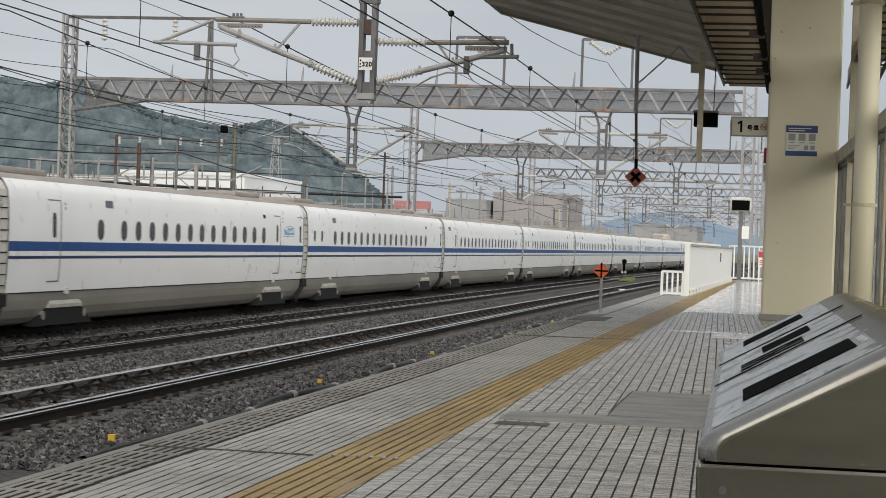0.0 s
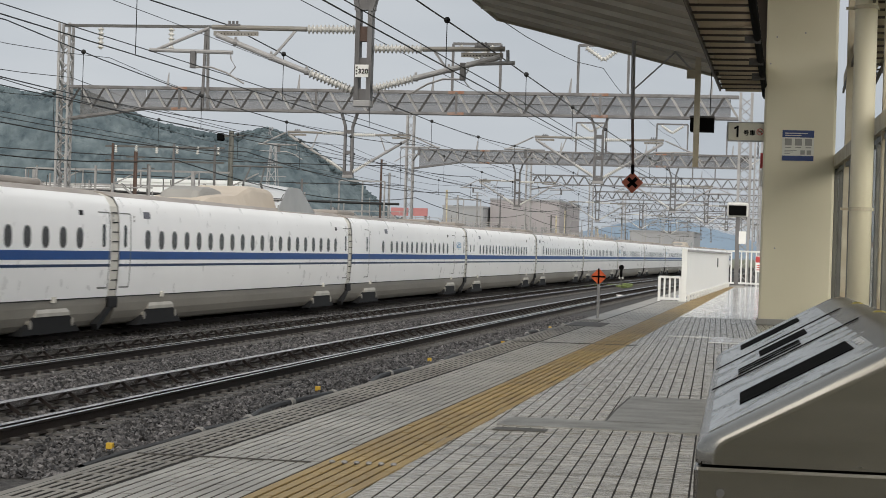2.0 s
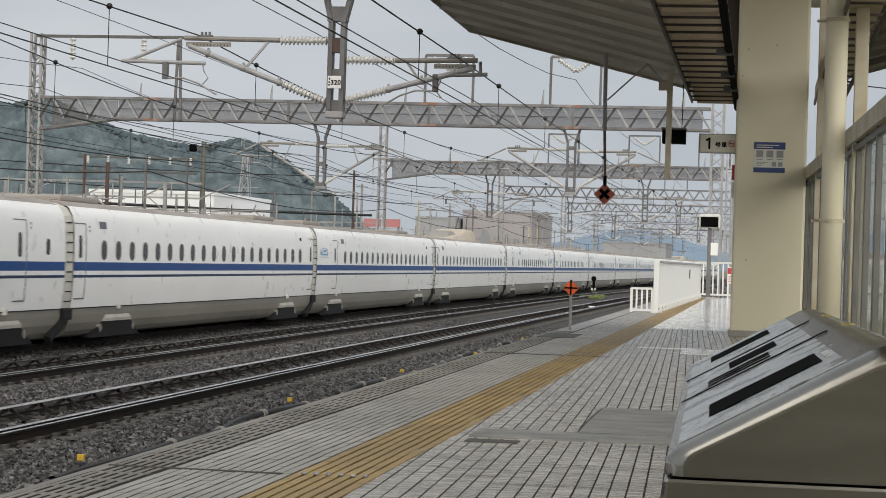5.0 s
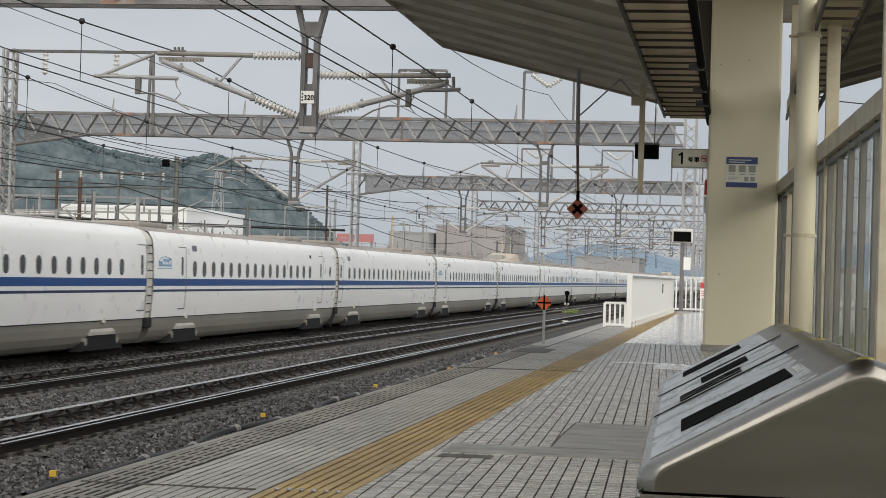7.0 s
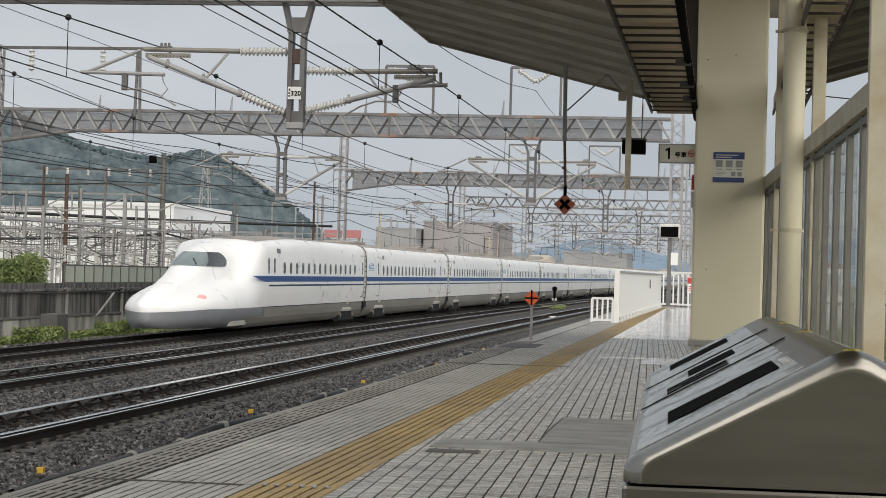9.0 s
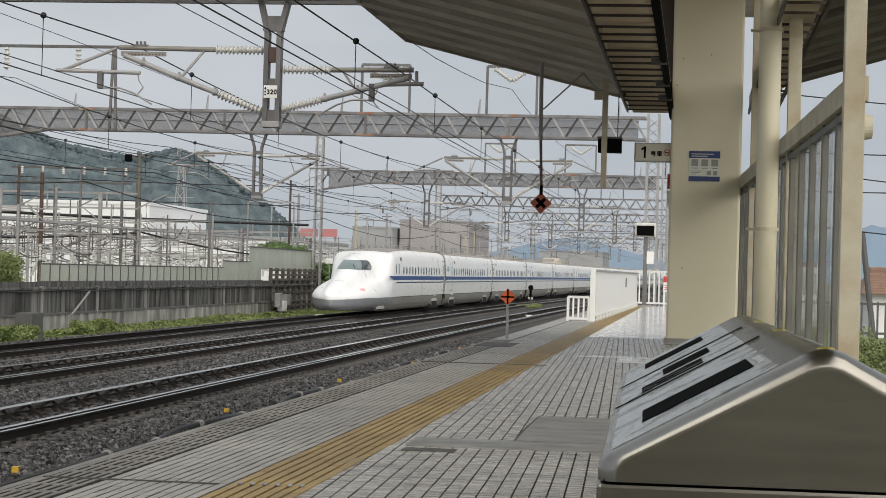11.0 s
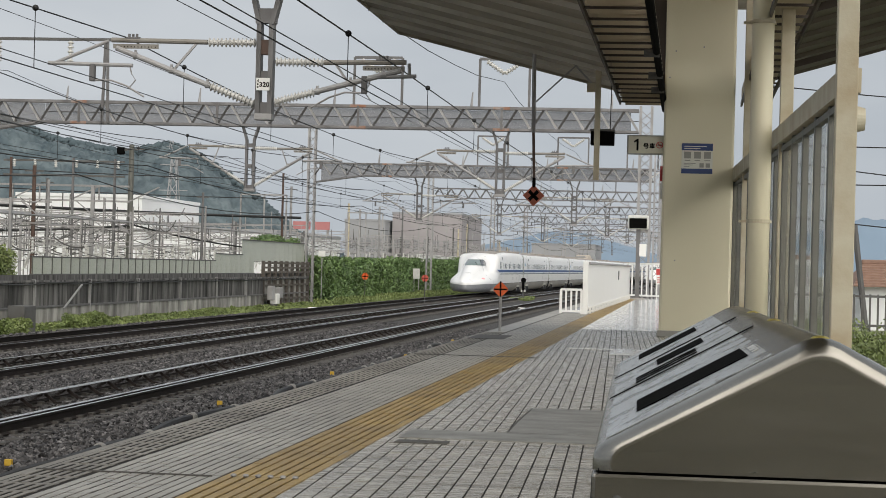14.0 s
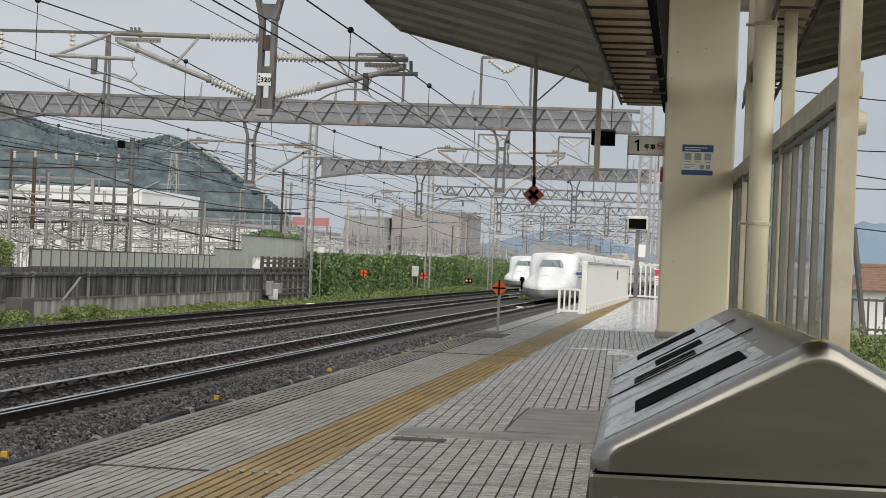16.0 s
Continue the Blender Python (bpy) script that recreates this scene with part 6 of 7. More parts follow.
part("heading", boxm(-0.16, 0.16, -0.036, -0.03, 0.90, 1.12), M_RED, no)
for k in range(3):
    part("print_bar", boxm(-0.12, 0.10, -0.036, -0.03, 0.62 + k * 0.08, 0.65 + k * 0.08), M_RED, no)

# ---------------------------------------------------------------- unseen wall and roof added behind the viewer
# added so the bins reflect a cream wall; its colour sets their tone
tagged(part("wall_rear", boxm(-3.0, 3.6, -6.4, -6.0, 0.0, 4.6), M_CREAM), "unseen cream wall added behind the viewer for reflections", "wall", kind="structure")
tagged(part("roof_rear", boxm(-4.6, 4.6, -20.0, -6.0, 4.6, 4.8), M_ROOFDECK), "unseen roof added behind the viewer", "roof", kind="structure")

# ---------------------------------------------------------------- lineside things
def stub(x, y):
    e = empty("track_marker", pose(arc_x(x, y) - y * y / (2 * BEND), y, RAIL_Z - 0.24), "small yellow-topped marker stake in the ballast", "marker", "track markers")
    part("stake", boxm(-0.04, 0.04, -0.03, 0.03, 0.0, 0.06, bevel=0.006), M_RUST, e, "brown stake")
    part("cap", boxm(-0.042, 0.042, -0.035, 0.035, 0.06, 0.135, bevel=0.006), M_STUB, e, "yellow cap")


for x, y in ((-7.87, 21.8), (-7.86, 32.05), (-7.72, 41.75), (-7.4, 50.7), (-7.49, 61.8)):
    stub(x, y)

cable = empty("trackside_cable", label="thick black cable lying loose on the ballast with pale clamps", category="cable")
pts, cy = [], 20.0
while cy < 76:
    pts.append((-7.50 + 0.10 * math.sin(cy * 0.62) + 0.05 * math.sin(cy * 1.7 + 1) + max(0, cy - 60) * 0.02, cy, -1.43 + 0.035 * math.sin(cy * 0.9)))
    cy += 0.5
bm = bmesh.new()
sweep(bm, pts, 0.055, 8)
part("sheath", bm, M_RUBBER, cable)
for k in range(8, len(pts) - 2, 5):
    a, b = Vector(pts[k]), Vector(pts[k + 1])
    bm = bmesh.new()
    tube(bm, a, a.lerp(b, 0.28), 0.075, 10)
    part("clamp", bm, M_CONC if k % 15 else M_WHITE, cable, "pale cable clamp")

orange_disc(-22.0, 130.5, -1.62, 1.55, "orange disc with a black cross on a post in weeds", 0.46)
orange_disc(-16.1, 117.8, -1.52, 1.55, "faded red disc with a black cross between the tracks", 0.42, mat("faded_red_sign", (0.50, 0.09, 0.06), 0.5, bump=0.0))
dw = empty("dwarf_signal", pose(-12.2, 144, -1.47), "low dark shunting signal on a weedy mound", "signal")
bm = bmesh.new()
tube(bm, (0, 0, 0), (0, 0, 1.2), 0.06, 8)
part("post", bm, M_STEEL_DK, dw)
bm = bmesh.new()
tube(bm, (0, -0.10, 1.5), (0, 0.10, 1.5), 0.19, 16)
part("head", bm, M_BLACK, dw, "round black head")
part("body", boxm(-0.09, 0.09, -0.10, 0.10, 0.75, 1.35, bevel=0.03), M_BLACK, dw)
for x in (-0.2, 0.2):
    part("lens_hood", boxm(x * 0.6 - 0.06, x * 0.6 + 0.06, -0.2, 0.1, 0.62, 0.80, bevel=0.02), M_PORC, dw, "pale lens hood")


def leaves(name, regions, size, material, label, seed, category="plants", kind="stuff"):
    """Foliage as many small separate leaf blades filling lumpy volumes."""
    rng = np.random.default_rng(seed)
    vs, n_all = [], 0
    for (x0, x1, y0, y1, z0, z1, n, lump) in regions:
        c = np.stack([rng.uniform(x0, x1, n), rng.uniform(y0, y1, n), rng.uniform(0, 1, n) ** 0.8], 1)
        f = 0.62 + 0.38 * np.sin(c[:, 1] * 1.3 / lump + 2 * np.sin(c[:, 1] * 0.41 / lump)) * np.cos(c[:, 0] * 1.7 / lump + 1)
        c[:, 2] = z0 + c[:, 2] * (z1 - z0) * np.clip(f + 0.25, 0.4, 1.08)
        a = rng.normal(size=(n, 3)); a /= np.linalg.norm(a, axis=1)[:, None]
        b = rng.normal(size=(n, 3)); b -= (b * a).sum(1)[:, None] * a; b /= np.linalg.norm(b, axis=1)[:, None]
        s = size * rng.uniform(0.5, 1.3, (n, 1))
        q = np.stack([c - a * s, c + b * s * 0.55, c + a * s, c - b * s * 0.55], 1)
        vs.append(q.reshape(-1, 3))
        n_all += n
    v = np.concatenate(vs)
    me = bpy.data.meshes.new(name)
    me.from_pydata(v.tolist(), [], np.arange(n_all * 4).reshape(-1, 4).tolist())
    me.materials.append(material)
    return tagged(new(name, me), label, category, kind=kind)


bm = bmesh.new()
strip(bm, -24.5, -21.0, -1.72, 40, 330, depth=0.25, rough=0.12)
tagged(part("verge", bm, M_GRASS), "weedy earth verge beside the outer track", "ground", kind="structure")
leaves("verge_weeds", [(-23.4, -21.3, 74, 118, -1.75, -1.58, 16000, 1.0), (-23.2, -21.2, 118, 200, -1.75, -1.25, 40000, 1.6), (-13.0, -11.6, 141, 148, -1.5, -1.25, 2600, 1.0),
                       (-23.5, -22.9, 60, 118, -1.75, -1.45, 12000, 0.8)], 0.085, M_LEAF_Y, "pale green weeds along the outer track", 3)
leaves("verge_shrubs", [(-22.9, -22.2, 121.5, 126, -1.75, -0.6, 5000, 0.7), (-22.9, -22.3, 133, 137, -1.75, -0.9, 3000, 0.6), (-22.8, -22.2, 150, 156, -1.75, -0.45, 5000, 0.8), (-22.8, -22.0, 168, 182, -1.75, -0.9, 6000, 0.9)], 0.09, M_LEAF, "leafy shrubs standing before the hedge", 17)
leaves("low_bushes", [(-23.2, -22.2, 61.0, 63.5, -1.75, -1.2, 4000, 0.8), (-23.2, -22.4, 69.5, 73.5, -1.75, -1.15, 6000, 0.9), (-23.3, -22.6, 88, 95, -1.75, -1.35, 3000, 0.7)], 0.065, M_LEAF_Y, "yellow-green bushes in front of the wall", 5)
leaves("ivy_hedge", [(-24.4, -23.0, 119.6, 150, -1.75, 1.15, 60000, 1.4), (-24.6, -23.2, 150, 200, -1.75, 1.3, 42000, 2.0), (-25.2, -23.4, 200, 300, -1.75, 1.6, 22000, 3.0), (-23.2, -22.4, 119.8, 128, -1.75, -0.3, 7000, 1.0)],
       0.12, M_LEAF, "dense dark green climbing plants over a fence", 8)
leaves("wall_shrub", [(-26.0, -24.4, 64.5, 68.0, -0.2, 1.25, 14000, 0.8), (-26.5, -24.6, 58, 65, -0.5, 1.0, 9000, 1.0)], 0.06, M_LEAF_Y, "yellow-green shrub growing behind the wall", 9)
leaves("wall_creeper", [(-25.5, -24.2, 110, 119, 1.5, 2.5, 9000, 1.2)], 0.07, M_LEAF, "green creeper hanging over the panel fence", 19)

# boundary wall: weathered boards over a stained concrete base
WX = -23.7
wall_west = empty("wall_west", label="weathered boundary wall of dark boards over stained concrete planks", category="wall", kind="structure")
random.seed(21)
up_board = [mesh_of("board", boxm(-0.03, 0.03 + d, 0.01, 0.53, -0.88, 0.02), M_BOARD_DK) for d in (0.0, 0.012, 0.022)]
lo_board = [mesh_of("concrete_plank", boxm(-0.05, 0.05 + d, 0.008, 0.532, -1.95, -0.93), M_CONC_DIRTY) for d in (0.0, 0.01, 0.02)]
y = 58.0
while y < 106.0:
    shared("board", random.choice(up_board), wall_west, pose(WX, y, 0))
    shared("concrete_plank", random.choice(lo_board), wall_west, pose(WX, y, 0))
    y += 0.54
y = 106.2
dark_board = mesh_of("board", boxm(-0.03, 0.03, 0.01, 0.70, -1.9, 0.05), M_CONC_DIRTY)
while y < 118.5:
    shared("board", dark_board, wall_west, pose(WX - 0.1, y, 0))
    y += 0.72
for z, w, m in ((0.05, 0.12, M_BOARD_DK), (-0.9, 0.08, M_STEEL_MID)):
    bm = bmesh.new()
    beam(bm, (WX + 0.06, 58, z), (WX + 0.06, 118.6, z), w, 0.08)
    part("wall_rail", bm, m, wall_west)
post = mesh_of("wall_post", boxm(-0.05, 0.09, -0.03, 0.03, -1.9, 0.12), M_GALV)
rust_post = mesh_of("wall_post", boxm(-0.07, 0.12, -0.07, 0.07, -1.9, 1.0), M_OLD_WOOD)
for k, y in enumerate((60.8, 67.6, 74.2, 81.0, 88.0, 95.0, 101.5)):
    shared("wall_post", post, wall_west, pose(WX + 0.04, y, 0))
for y in np.arange(106.0, 119, 1.6):
    shared("wall_post", rust_post, wall_west, pose(WX - 0.02, float(y), 0))
for z in (-1.2, -0.4, 0.35, 0.62, 0.88):
    bm = bmesh.new()
    beam(bm, (WX + 0.02, 105.9, z), (WX + 0.02, 118.8, z), 0.08, 0.12)
    part("lattice_rail", bm, M_OLD_WOOD, wall_west, "weathered dark lattice rail")
bm = bmesh.new()
sweep(bm, [(WX + 0.15, y, -0.02 - 0.05 * math.sin(y * 0.45) ** 2) for y in np.arange(58, 119, 1.0)], 0.03, 6)
part("wall_cable", bm, M_RUBBER, wall_west, "black cable along the wall")
bm = bmesh.new()
beam(bm, (WX + 0.2, 72.8, -0.1), (WX + 0.35, 70.2, -0.98), 0.06)
part("brace", bm, M_GALV, wall_west)

pf = empty("panel_fence", label="dull translucent panel fence in dark frames above the wall", category="fence")
pan = mesh_of("panel", boxm(-0.012, 0.012, 0.03, 1.09, 0.30, 0.93), M_PANEL_GRN)
pan2 = mesh_of("panel", boxm(-0.012, 0.012, 0.03, 1.09, 0.30, 1.30), M_PANEL_GRN)
pan3 = mesh_of("panel", boxm(-0.012, 0.012, 0.03, 1.20, 0.95, 2.10), M_PANEL_GRN)
pst = mesh_of("panel_post", boxm(-0.02, 0.02, -0.012, 0.012, 0.05, 1.0), M_STEEL_GREEN)
for k in range(25):
    y = 68.2 + k * 1.11
    shared("panel", pan, pf, pose(WX - 0.25, y, 0))
    shared("panel_post", pst, pf, pose(WX - 0.22, y, 0))
for k in range(8):
    shared("panel", pan2, pf, pose(WX - 0.27, 95.9 + k * 1.11, 0))
for k in range(14):
    shared("panel", pan3, pf, pose(WX - 0.3, 101.9 + k * 1.22, 0))
for y0, y1, z in ((68, 96, 0.95), (68, 105, 0.29), (96, 102, 1.31), (101.8, 118.8, 2.12)):
    bm = bmesh.new()
    beam(bm, (WX - 0.25, y0, z), (WX - 0.25, y1, z), 0.05, 0.05)
    part("panel_rail", bm, M_STEEL_DK, pf)
part("retaining_strip", boxm(WX - 0.35, WX - 0.15, 58, 118, 0.05, 0.28), M_BOARD_DK, pf, "dark strip between wall and panels")

cab = empty("relay_cabinet", pose(-22.85, 64.2, -1.9), "tall dull grey-green trackside cabinet", "cabinet")
part("case", boxm(-0.3, 0.3, -0.6, 0.6, 0.0, 1.15, bevel=0.02), M_STEEL_DK, cab)
part("door", boxm(0.30, 0.315, -0.54, 0.54, 0.06, 1.08), M_STEEL_DK, cab)
eq = empty("switch_box", pose(-23.2, 106.8, -1.8), "cluster of small grey switch boxes on a stand", "switch box")
part("stand", boxm(-0.1, 0.1, -0.5, 0.5, 0.0, 0.35), M_STEEL_DK, eq)
part("box", boxm(-0.2, 0.2, -0.2, 0.6, 0.35, 0.95, bevel=0.05), M_WHITE, eq, "white box")
part("box", boxm(-0.15, 0.15, -1.2, -0.5, 0.6, 1.4, bevel=0.03), M_GALV, eq)
part("box", boxm(-0.15, 0.15, 0.8, 1.7, 0.7, 1.3, bevel=0.03), M_GALV, eq)

# ---------------------------------------------------------------- substation behind the wall
random.seed(33)


def steel_post(x, y, h, w=0.2, material=None, label="grey steel post of the substation", top=0.0):
    e = empty("steel_post", pose(x, y, -1.95), label, "post", "substation posts")
    bm = bmesh.new()
    tube(bm, (0, 0, 0), (0, 0, h + 1.95), w / 2, 8, w * 0.4)
    part("shaft", bm, material or M_GALV, e)
    bm = bmesh.new()
    beam(bm, (-w * 2, 0, h + 1.7), (w * 2, 0, h + 1.7), 0.06)
    part("crosspiece", bm, M_STEEL_DK, e)
    return e


def portal(y, xs, h, levels, mat_=None, label="grey steel portal frame of the substation"):
    """A row of posts joined by beams, with ties, hanging insulators and looping leads."""
    m = mat_ or M_GALV
    e = empty("switchyard_frame", label=label, category="steel frame", group="substation frames")
    for x in xs:
        bm = bmesh.new()
        beam(bm, (x, y, -1.95), (x, y, h + random.uniform(-0.4, 0.9)), random.choice((0.05, 0.06, 0.09)))
        part("post", bm, random.choice((m, M_GALV, M_PALE, M_PALE, M_STEEL_MID)), e)
    for z in levels:
        bm = bmesh.new()
        beam(bm, (xs[0], y, z), (xs[-1], y, z), 0.055)
        part("beam", bm, random.choice((m, M_PALE)), e)
    for a, b in zip(xs, xs[1:]):
        bm = bmesh.new()
        beam(bm, (a, y, levels[-1] - 1.0), ((a + b) / 2, y, levels[-1]), 0.045)
        part("knee_brace", bm, m, e)
        for k in range(2):
            x = a + (b - a) * (0.3 + 0.4 * k)
            bm = bmesh.new()
            insulator(bm, (x, y, levels[0]), (x, y, levels[0] - 0.7), 0.09, 5)
            part("insulator", bm, M_PORC, e)
            bm = bmesh.new()
            c = Vector((x, y + 0.2, levels[0] - 1.0))
            sweep(bm, [c + Vector((0.28 * math.cos(q), 0, 0.42 * math.sin(q))) for q in np.linspace(-1.2, 3.6, 10)], 0.035, 6)
            part("lead_loop", bm, M_PORC, e, "looping pale lead")
    bm = bmesh.new()
    for k in range(44):
        a = Vector((random.uniform(xs[-1], xs[0]), y + random.uniform(-2.5, 2.5), random.uniform(0.9, levels[-1])))
        b = a + Vector((random.uniform(-2.5, 2.5), random.uniform(-2, 2), random.uniform(-0.5, 0.5)))
        if k % 3 == 0:
            b = a + Vector((0, 0, random.uniform(0.5, 1.3)))
        d = random.uniform(0.05, 0.4)
        sweep(bm, [a.lerp(b, u / 5) - Vector((0, 0, 4 * d * u / 5 * (1 - u / 5))) for u in range(6)], random.choice((0.014, 0.02, 0.03)), 5)
    part("lead_wiring", bm, random.choice((M_STEEL_MID, M_STEEL_MID, M_GALV, M_STEEL_DK)), e)["kind"] = "stuff"
    return e


for k, y in enumerate((72, 78, 84, 90, 97, 104, 112, 121, 131, 142)):
    x_near = -26.2 - 0.4 * (k % 2)
    xs = [x_near - 2.6 * j for j in range(6 + k // 3)]
    portal(y, xs, 2.9 + 0.35 * (k % 3), (1.55 + 0.2 * (k % 2), 2.35, 3.0 + 0.25 * (k % 3)))
for k in range(5):
    x = -27 - k * 3.1
    e = empty("bus_pipe", label="long pale bus bar pipe of the substation", category="pipe", group="bus pipes")
    bm = bmesh.new()
    tube(bm, (x, 70, 2.65 + 0.22 * (k % 3)), (x - 1.5, 143, 2.9 + 0.2 * (k % 3)), 0.045, 8)
    part("tube", bm, M_GALV, e)
# higher lattice walkway with brackets
wk = empty("switchyard_frame", label="high lattice walkway on thin posts", category="steel frame", group="substation frames")
for z in (3.95, 4.75):
    bm = bmesh.new()
    beam(bm, (-41, 99, z), (-29.5, 99, z), 0.10)
    part("beam", bm, M_GALV, wk)
for k in range(8):
    x = -41 + k * 1.64
    bm = bmesh.new()
    beam(bm, (x, 99, 3.95), (x + (1.64 if k % 2 else -0.0), 99, 4.75), 0.07)
    part("knee_brace", bm, M_GALV, wk)
for x in (-40.5, -36, -31.5):
    bm = bmesh.new()
    beam(bm, (x, 99, -1.95), (x, 99, 4.8), 0.18)
    part("post", bm, M_GALV, wk)
fr = empty("switchyard_frame", label="rust-brown frame with a row of white insulators", category="steel frame", group="substation frames")
for x in (-34.6, -31.3, -29.1):
    bm = bmesh.new()
    beam(bm, (x, 95, -1.95), (x, 95, 6.0), 0.11)
    part("post", bm, M_STEEL_MID if x > -34 else M_RUST, fr)
for z in (5.85, 5.1):
    bm = bmesh.new()
    beam(bm, (-35, 95, z), (-28.6, 95, z), 0.10)
    part("beam", bm, M_STEEL_DK, fr)
for k in range(6):
    bm = bmesh.new()
    insulator(bm, (-34.4 + k * 1.1, 94.9, 5.5), (-34.4 + k * 1.1, 94.9, 5.9), 0.10, 4)
    part("insulator", bm, M_PORC, fr)
steel_post(-30.0, 100.9, 7.1, 0.36, M_STEEL_GREEN, "tall grey concrete pole with a floodlight")
fl = empty("floodlight", pose(-30.6, 100.9, 6.75), "dark floodlight near the top of the concrete pole", "floodlight")
part("head", boxm(-0.2, 0.2, -0.16, 0.16, -0.2, 0.22, bevel=0.08), M_BLACK, fl)
bm = bmesh.new()
beam(bm, (0.1, 0, 0), (0.6, 0, 0.1), 0.06)
part("arm", bm, M_STEEL_DK, fl)
steel_post(-29.0, 82.6, 5.0, 0.22, M_RUST, "rust-brown pole bound with cable")
for x, y, h, m in ((-26.0, 101.0, 4.6, M_STEEL_DK), (-26.0, 174.0, 6.3, M_STEEL_DK), (-26.0, 227.0, 6.8, M_STEEL_DK), (-33, 96, 5.0, M_STEEL_MID), (-36, 90, 3.4, M_CONC), (-31.5, 88, 3.2, M_GALV),
                   (-28.2, 118, 3.4, M_STEEL_DK), (-30, 125, 3.6, M_GALV), (-27.3, 135, 3.2, M_STEEL_DK), (-25.6, 119.6, 6.6, M_RUST), (-42, 100, 3.6, M_CONC), (-45, 92, 3.8, M_CONC)):
    steel_post(x, y, h, 0.17, M_STEEL_MID if m is M_STEEL_DK else m)
# thin portal frames over the side line
for y in (117.0, 155.0, 197.0, 247.0, 290.0):
    e = empty("line_portal", label="thin grey portal frame over the outer line", category="steel frame", group="thin portals")
    for x in (-27.7, -26.2, -24.8):
        bm = bmesh.new()
        beam(bm, (x, y, -1.95), (x, y, 5.1), 0.09)
        part("post", bm, M_GALV, e)
    bm = bmesh.new()
    beam(bm, (-27.7, y, 5.1), (-24.8, y, 5.1), 0.09)
    part("beam", bm, M_GALV, e)
# sagging heavy cables across the yard
for a, b, sag, r in (((-44, 84, 3.7), (-24.2, 118.5, 3.75), 0.15, 0.09), ((-40, 70, 2.15), (-30.0, 100.9, 2.7), 0.4, 0.06), ((-30.0, 100.9, 2.8), (-24.0, 119, 1.6), 0.3, 0.05), ((-44, 80, 4.6), (-24, 120, 5.0), 0.3, 0.03), ((-46, 78, 5.6), (-23.8, 119, 6.2), 0.4, 0.03)):
    a, b = Vector(a), Vector(b)
    bm = bmesh.new()
    sweep(bm, [a.lerp(b, u) - Vector((0, 0, 4 * sag * u * (1 - u))) for u in np.linspace(0, 1, 20)], r, 6)
    tagged(part("yard_cable", bm, M_RUBBER), "thick black cable slung across the substation", "cable", "yard cables")

# ---------------------------------------------------------------- far lattice and masts beyond
for y, x0 in ((303.0, -22.0), (349.0, -22.0), (395.0, -22.0)):
    gantry(y, x0, -2.4, 7.0, 7.8, -1.95, -1.9, 9.2, 9.0, (-15.4, -6.0), 3.9, pitch=1.6)
random.seed(40)
for k in range(26):
    y = 150 + k * 9.5
    side = -23.0 - random.uniform(2, 16)
    steel_post(side, y, random.uniform(3.0, 7.5), 0.24, random.choice((M_GALV, M_STEEL_DK, M_CREAM_OLD)), "distant grey lineside post")
for k in range(12):
    y = 160 + k * 17
    x0 = -24 - random.uniform(0, 4)
    portal(y, [x0 - 3.2 * j for j in range(5)], 3.6, (2.0, 2.9, 3.6))

# ---------------------------------------------------------------- buildings
def building(x0, x1, y0, y1, h, material, label, bands=0, roof=None, cols=0):
    e = empty("building", pose(0, 0, -1.95), label, "building")
    part("wall", boxm(x0, x1, y0, y1, 0, h + 1.95), material, e)
    part("roof", boxm(x0 - 0.1, x1 + 0.1, y0 - 0.1, y1 + 0.1, h + 1.95, h + 2.25), roof or M_BLDG_G, e, "flat roof edge")
    for j in range(bands):
        for i in range(cols):
            w = (x1 - x0) / cols
            b = bmesh.new()
            box(b, x0 + i * w + w * 0.2, x0 + i * w + w * 0.8, y0 - 0.06, y0 + 0.02, 2.2 + j * 3.2, 3.6 + j * 3.2)
            part("window", b, M_FAR_GLASS, e)
    return e


building(-59.5, -48, 165, 185, 6.2, M_BLDG, "large white industrial building behind the substation", 0, M_BLDG, 5)
building(-84, -59.9, 168, 190, 5.6, M_BLDG, "long white warehouse with a low roof", 0, M_BLDG, 9)
building(-47.6, -36.5, 168, 200, 3.4, M_BLDG, "low pale shed with a grey roof", 0, M_BLDG_G, 3)
building(-124, -86, 180, 210, 7.0, M_BLDG, "distant pale factory building", 1, M_BLDG_G, 10)
building(-54, -47.6, 300, 330, 7.6, M_BLDG_G, "grey apartment block in the distance", 2, None, 6)
building(-47.2, -36.0, 305, 335, 9.0, mat("pinkish_building", (0.36, 0.335, 0.345), 0.7, second=(0.30, 0.28, 0.29), scale=0.2, bump=0.02), "dull pinkish building in the distance", 2, None, 7)
building(-34, -20, 420, 450, 6.0, M_BLDG_G, "low grey building far down the line", 1, None, 8)
rs = empty("roof_sign", pose(-51.4, 259, 0), "red billboard on steel legs behind the yard", "billboard")
for x0, x1 in ((-2.5, -0.1), (0.5, 2.6)):
    part("board", boxm(x0, x1, 0, 0.3, 5.35, 6.45), M_RED_HAZE, rs, "red panel paled by haze in its colour")
for x in (-2.3, 2.3):
    part("leg", boxm(x - 0.15, x + 0.15, 0.3, 0.6, -1.95, 6.2), M_GALV, rs)

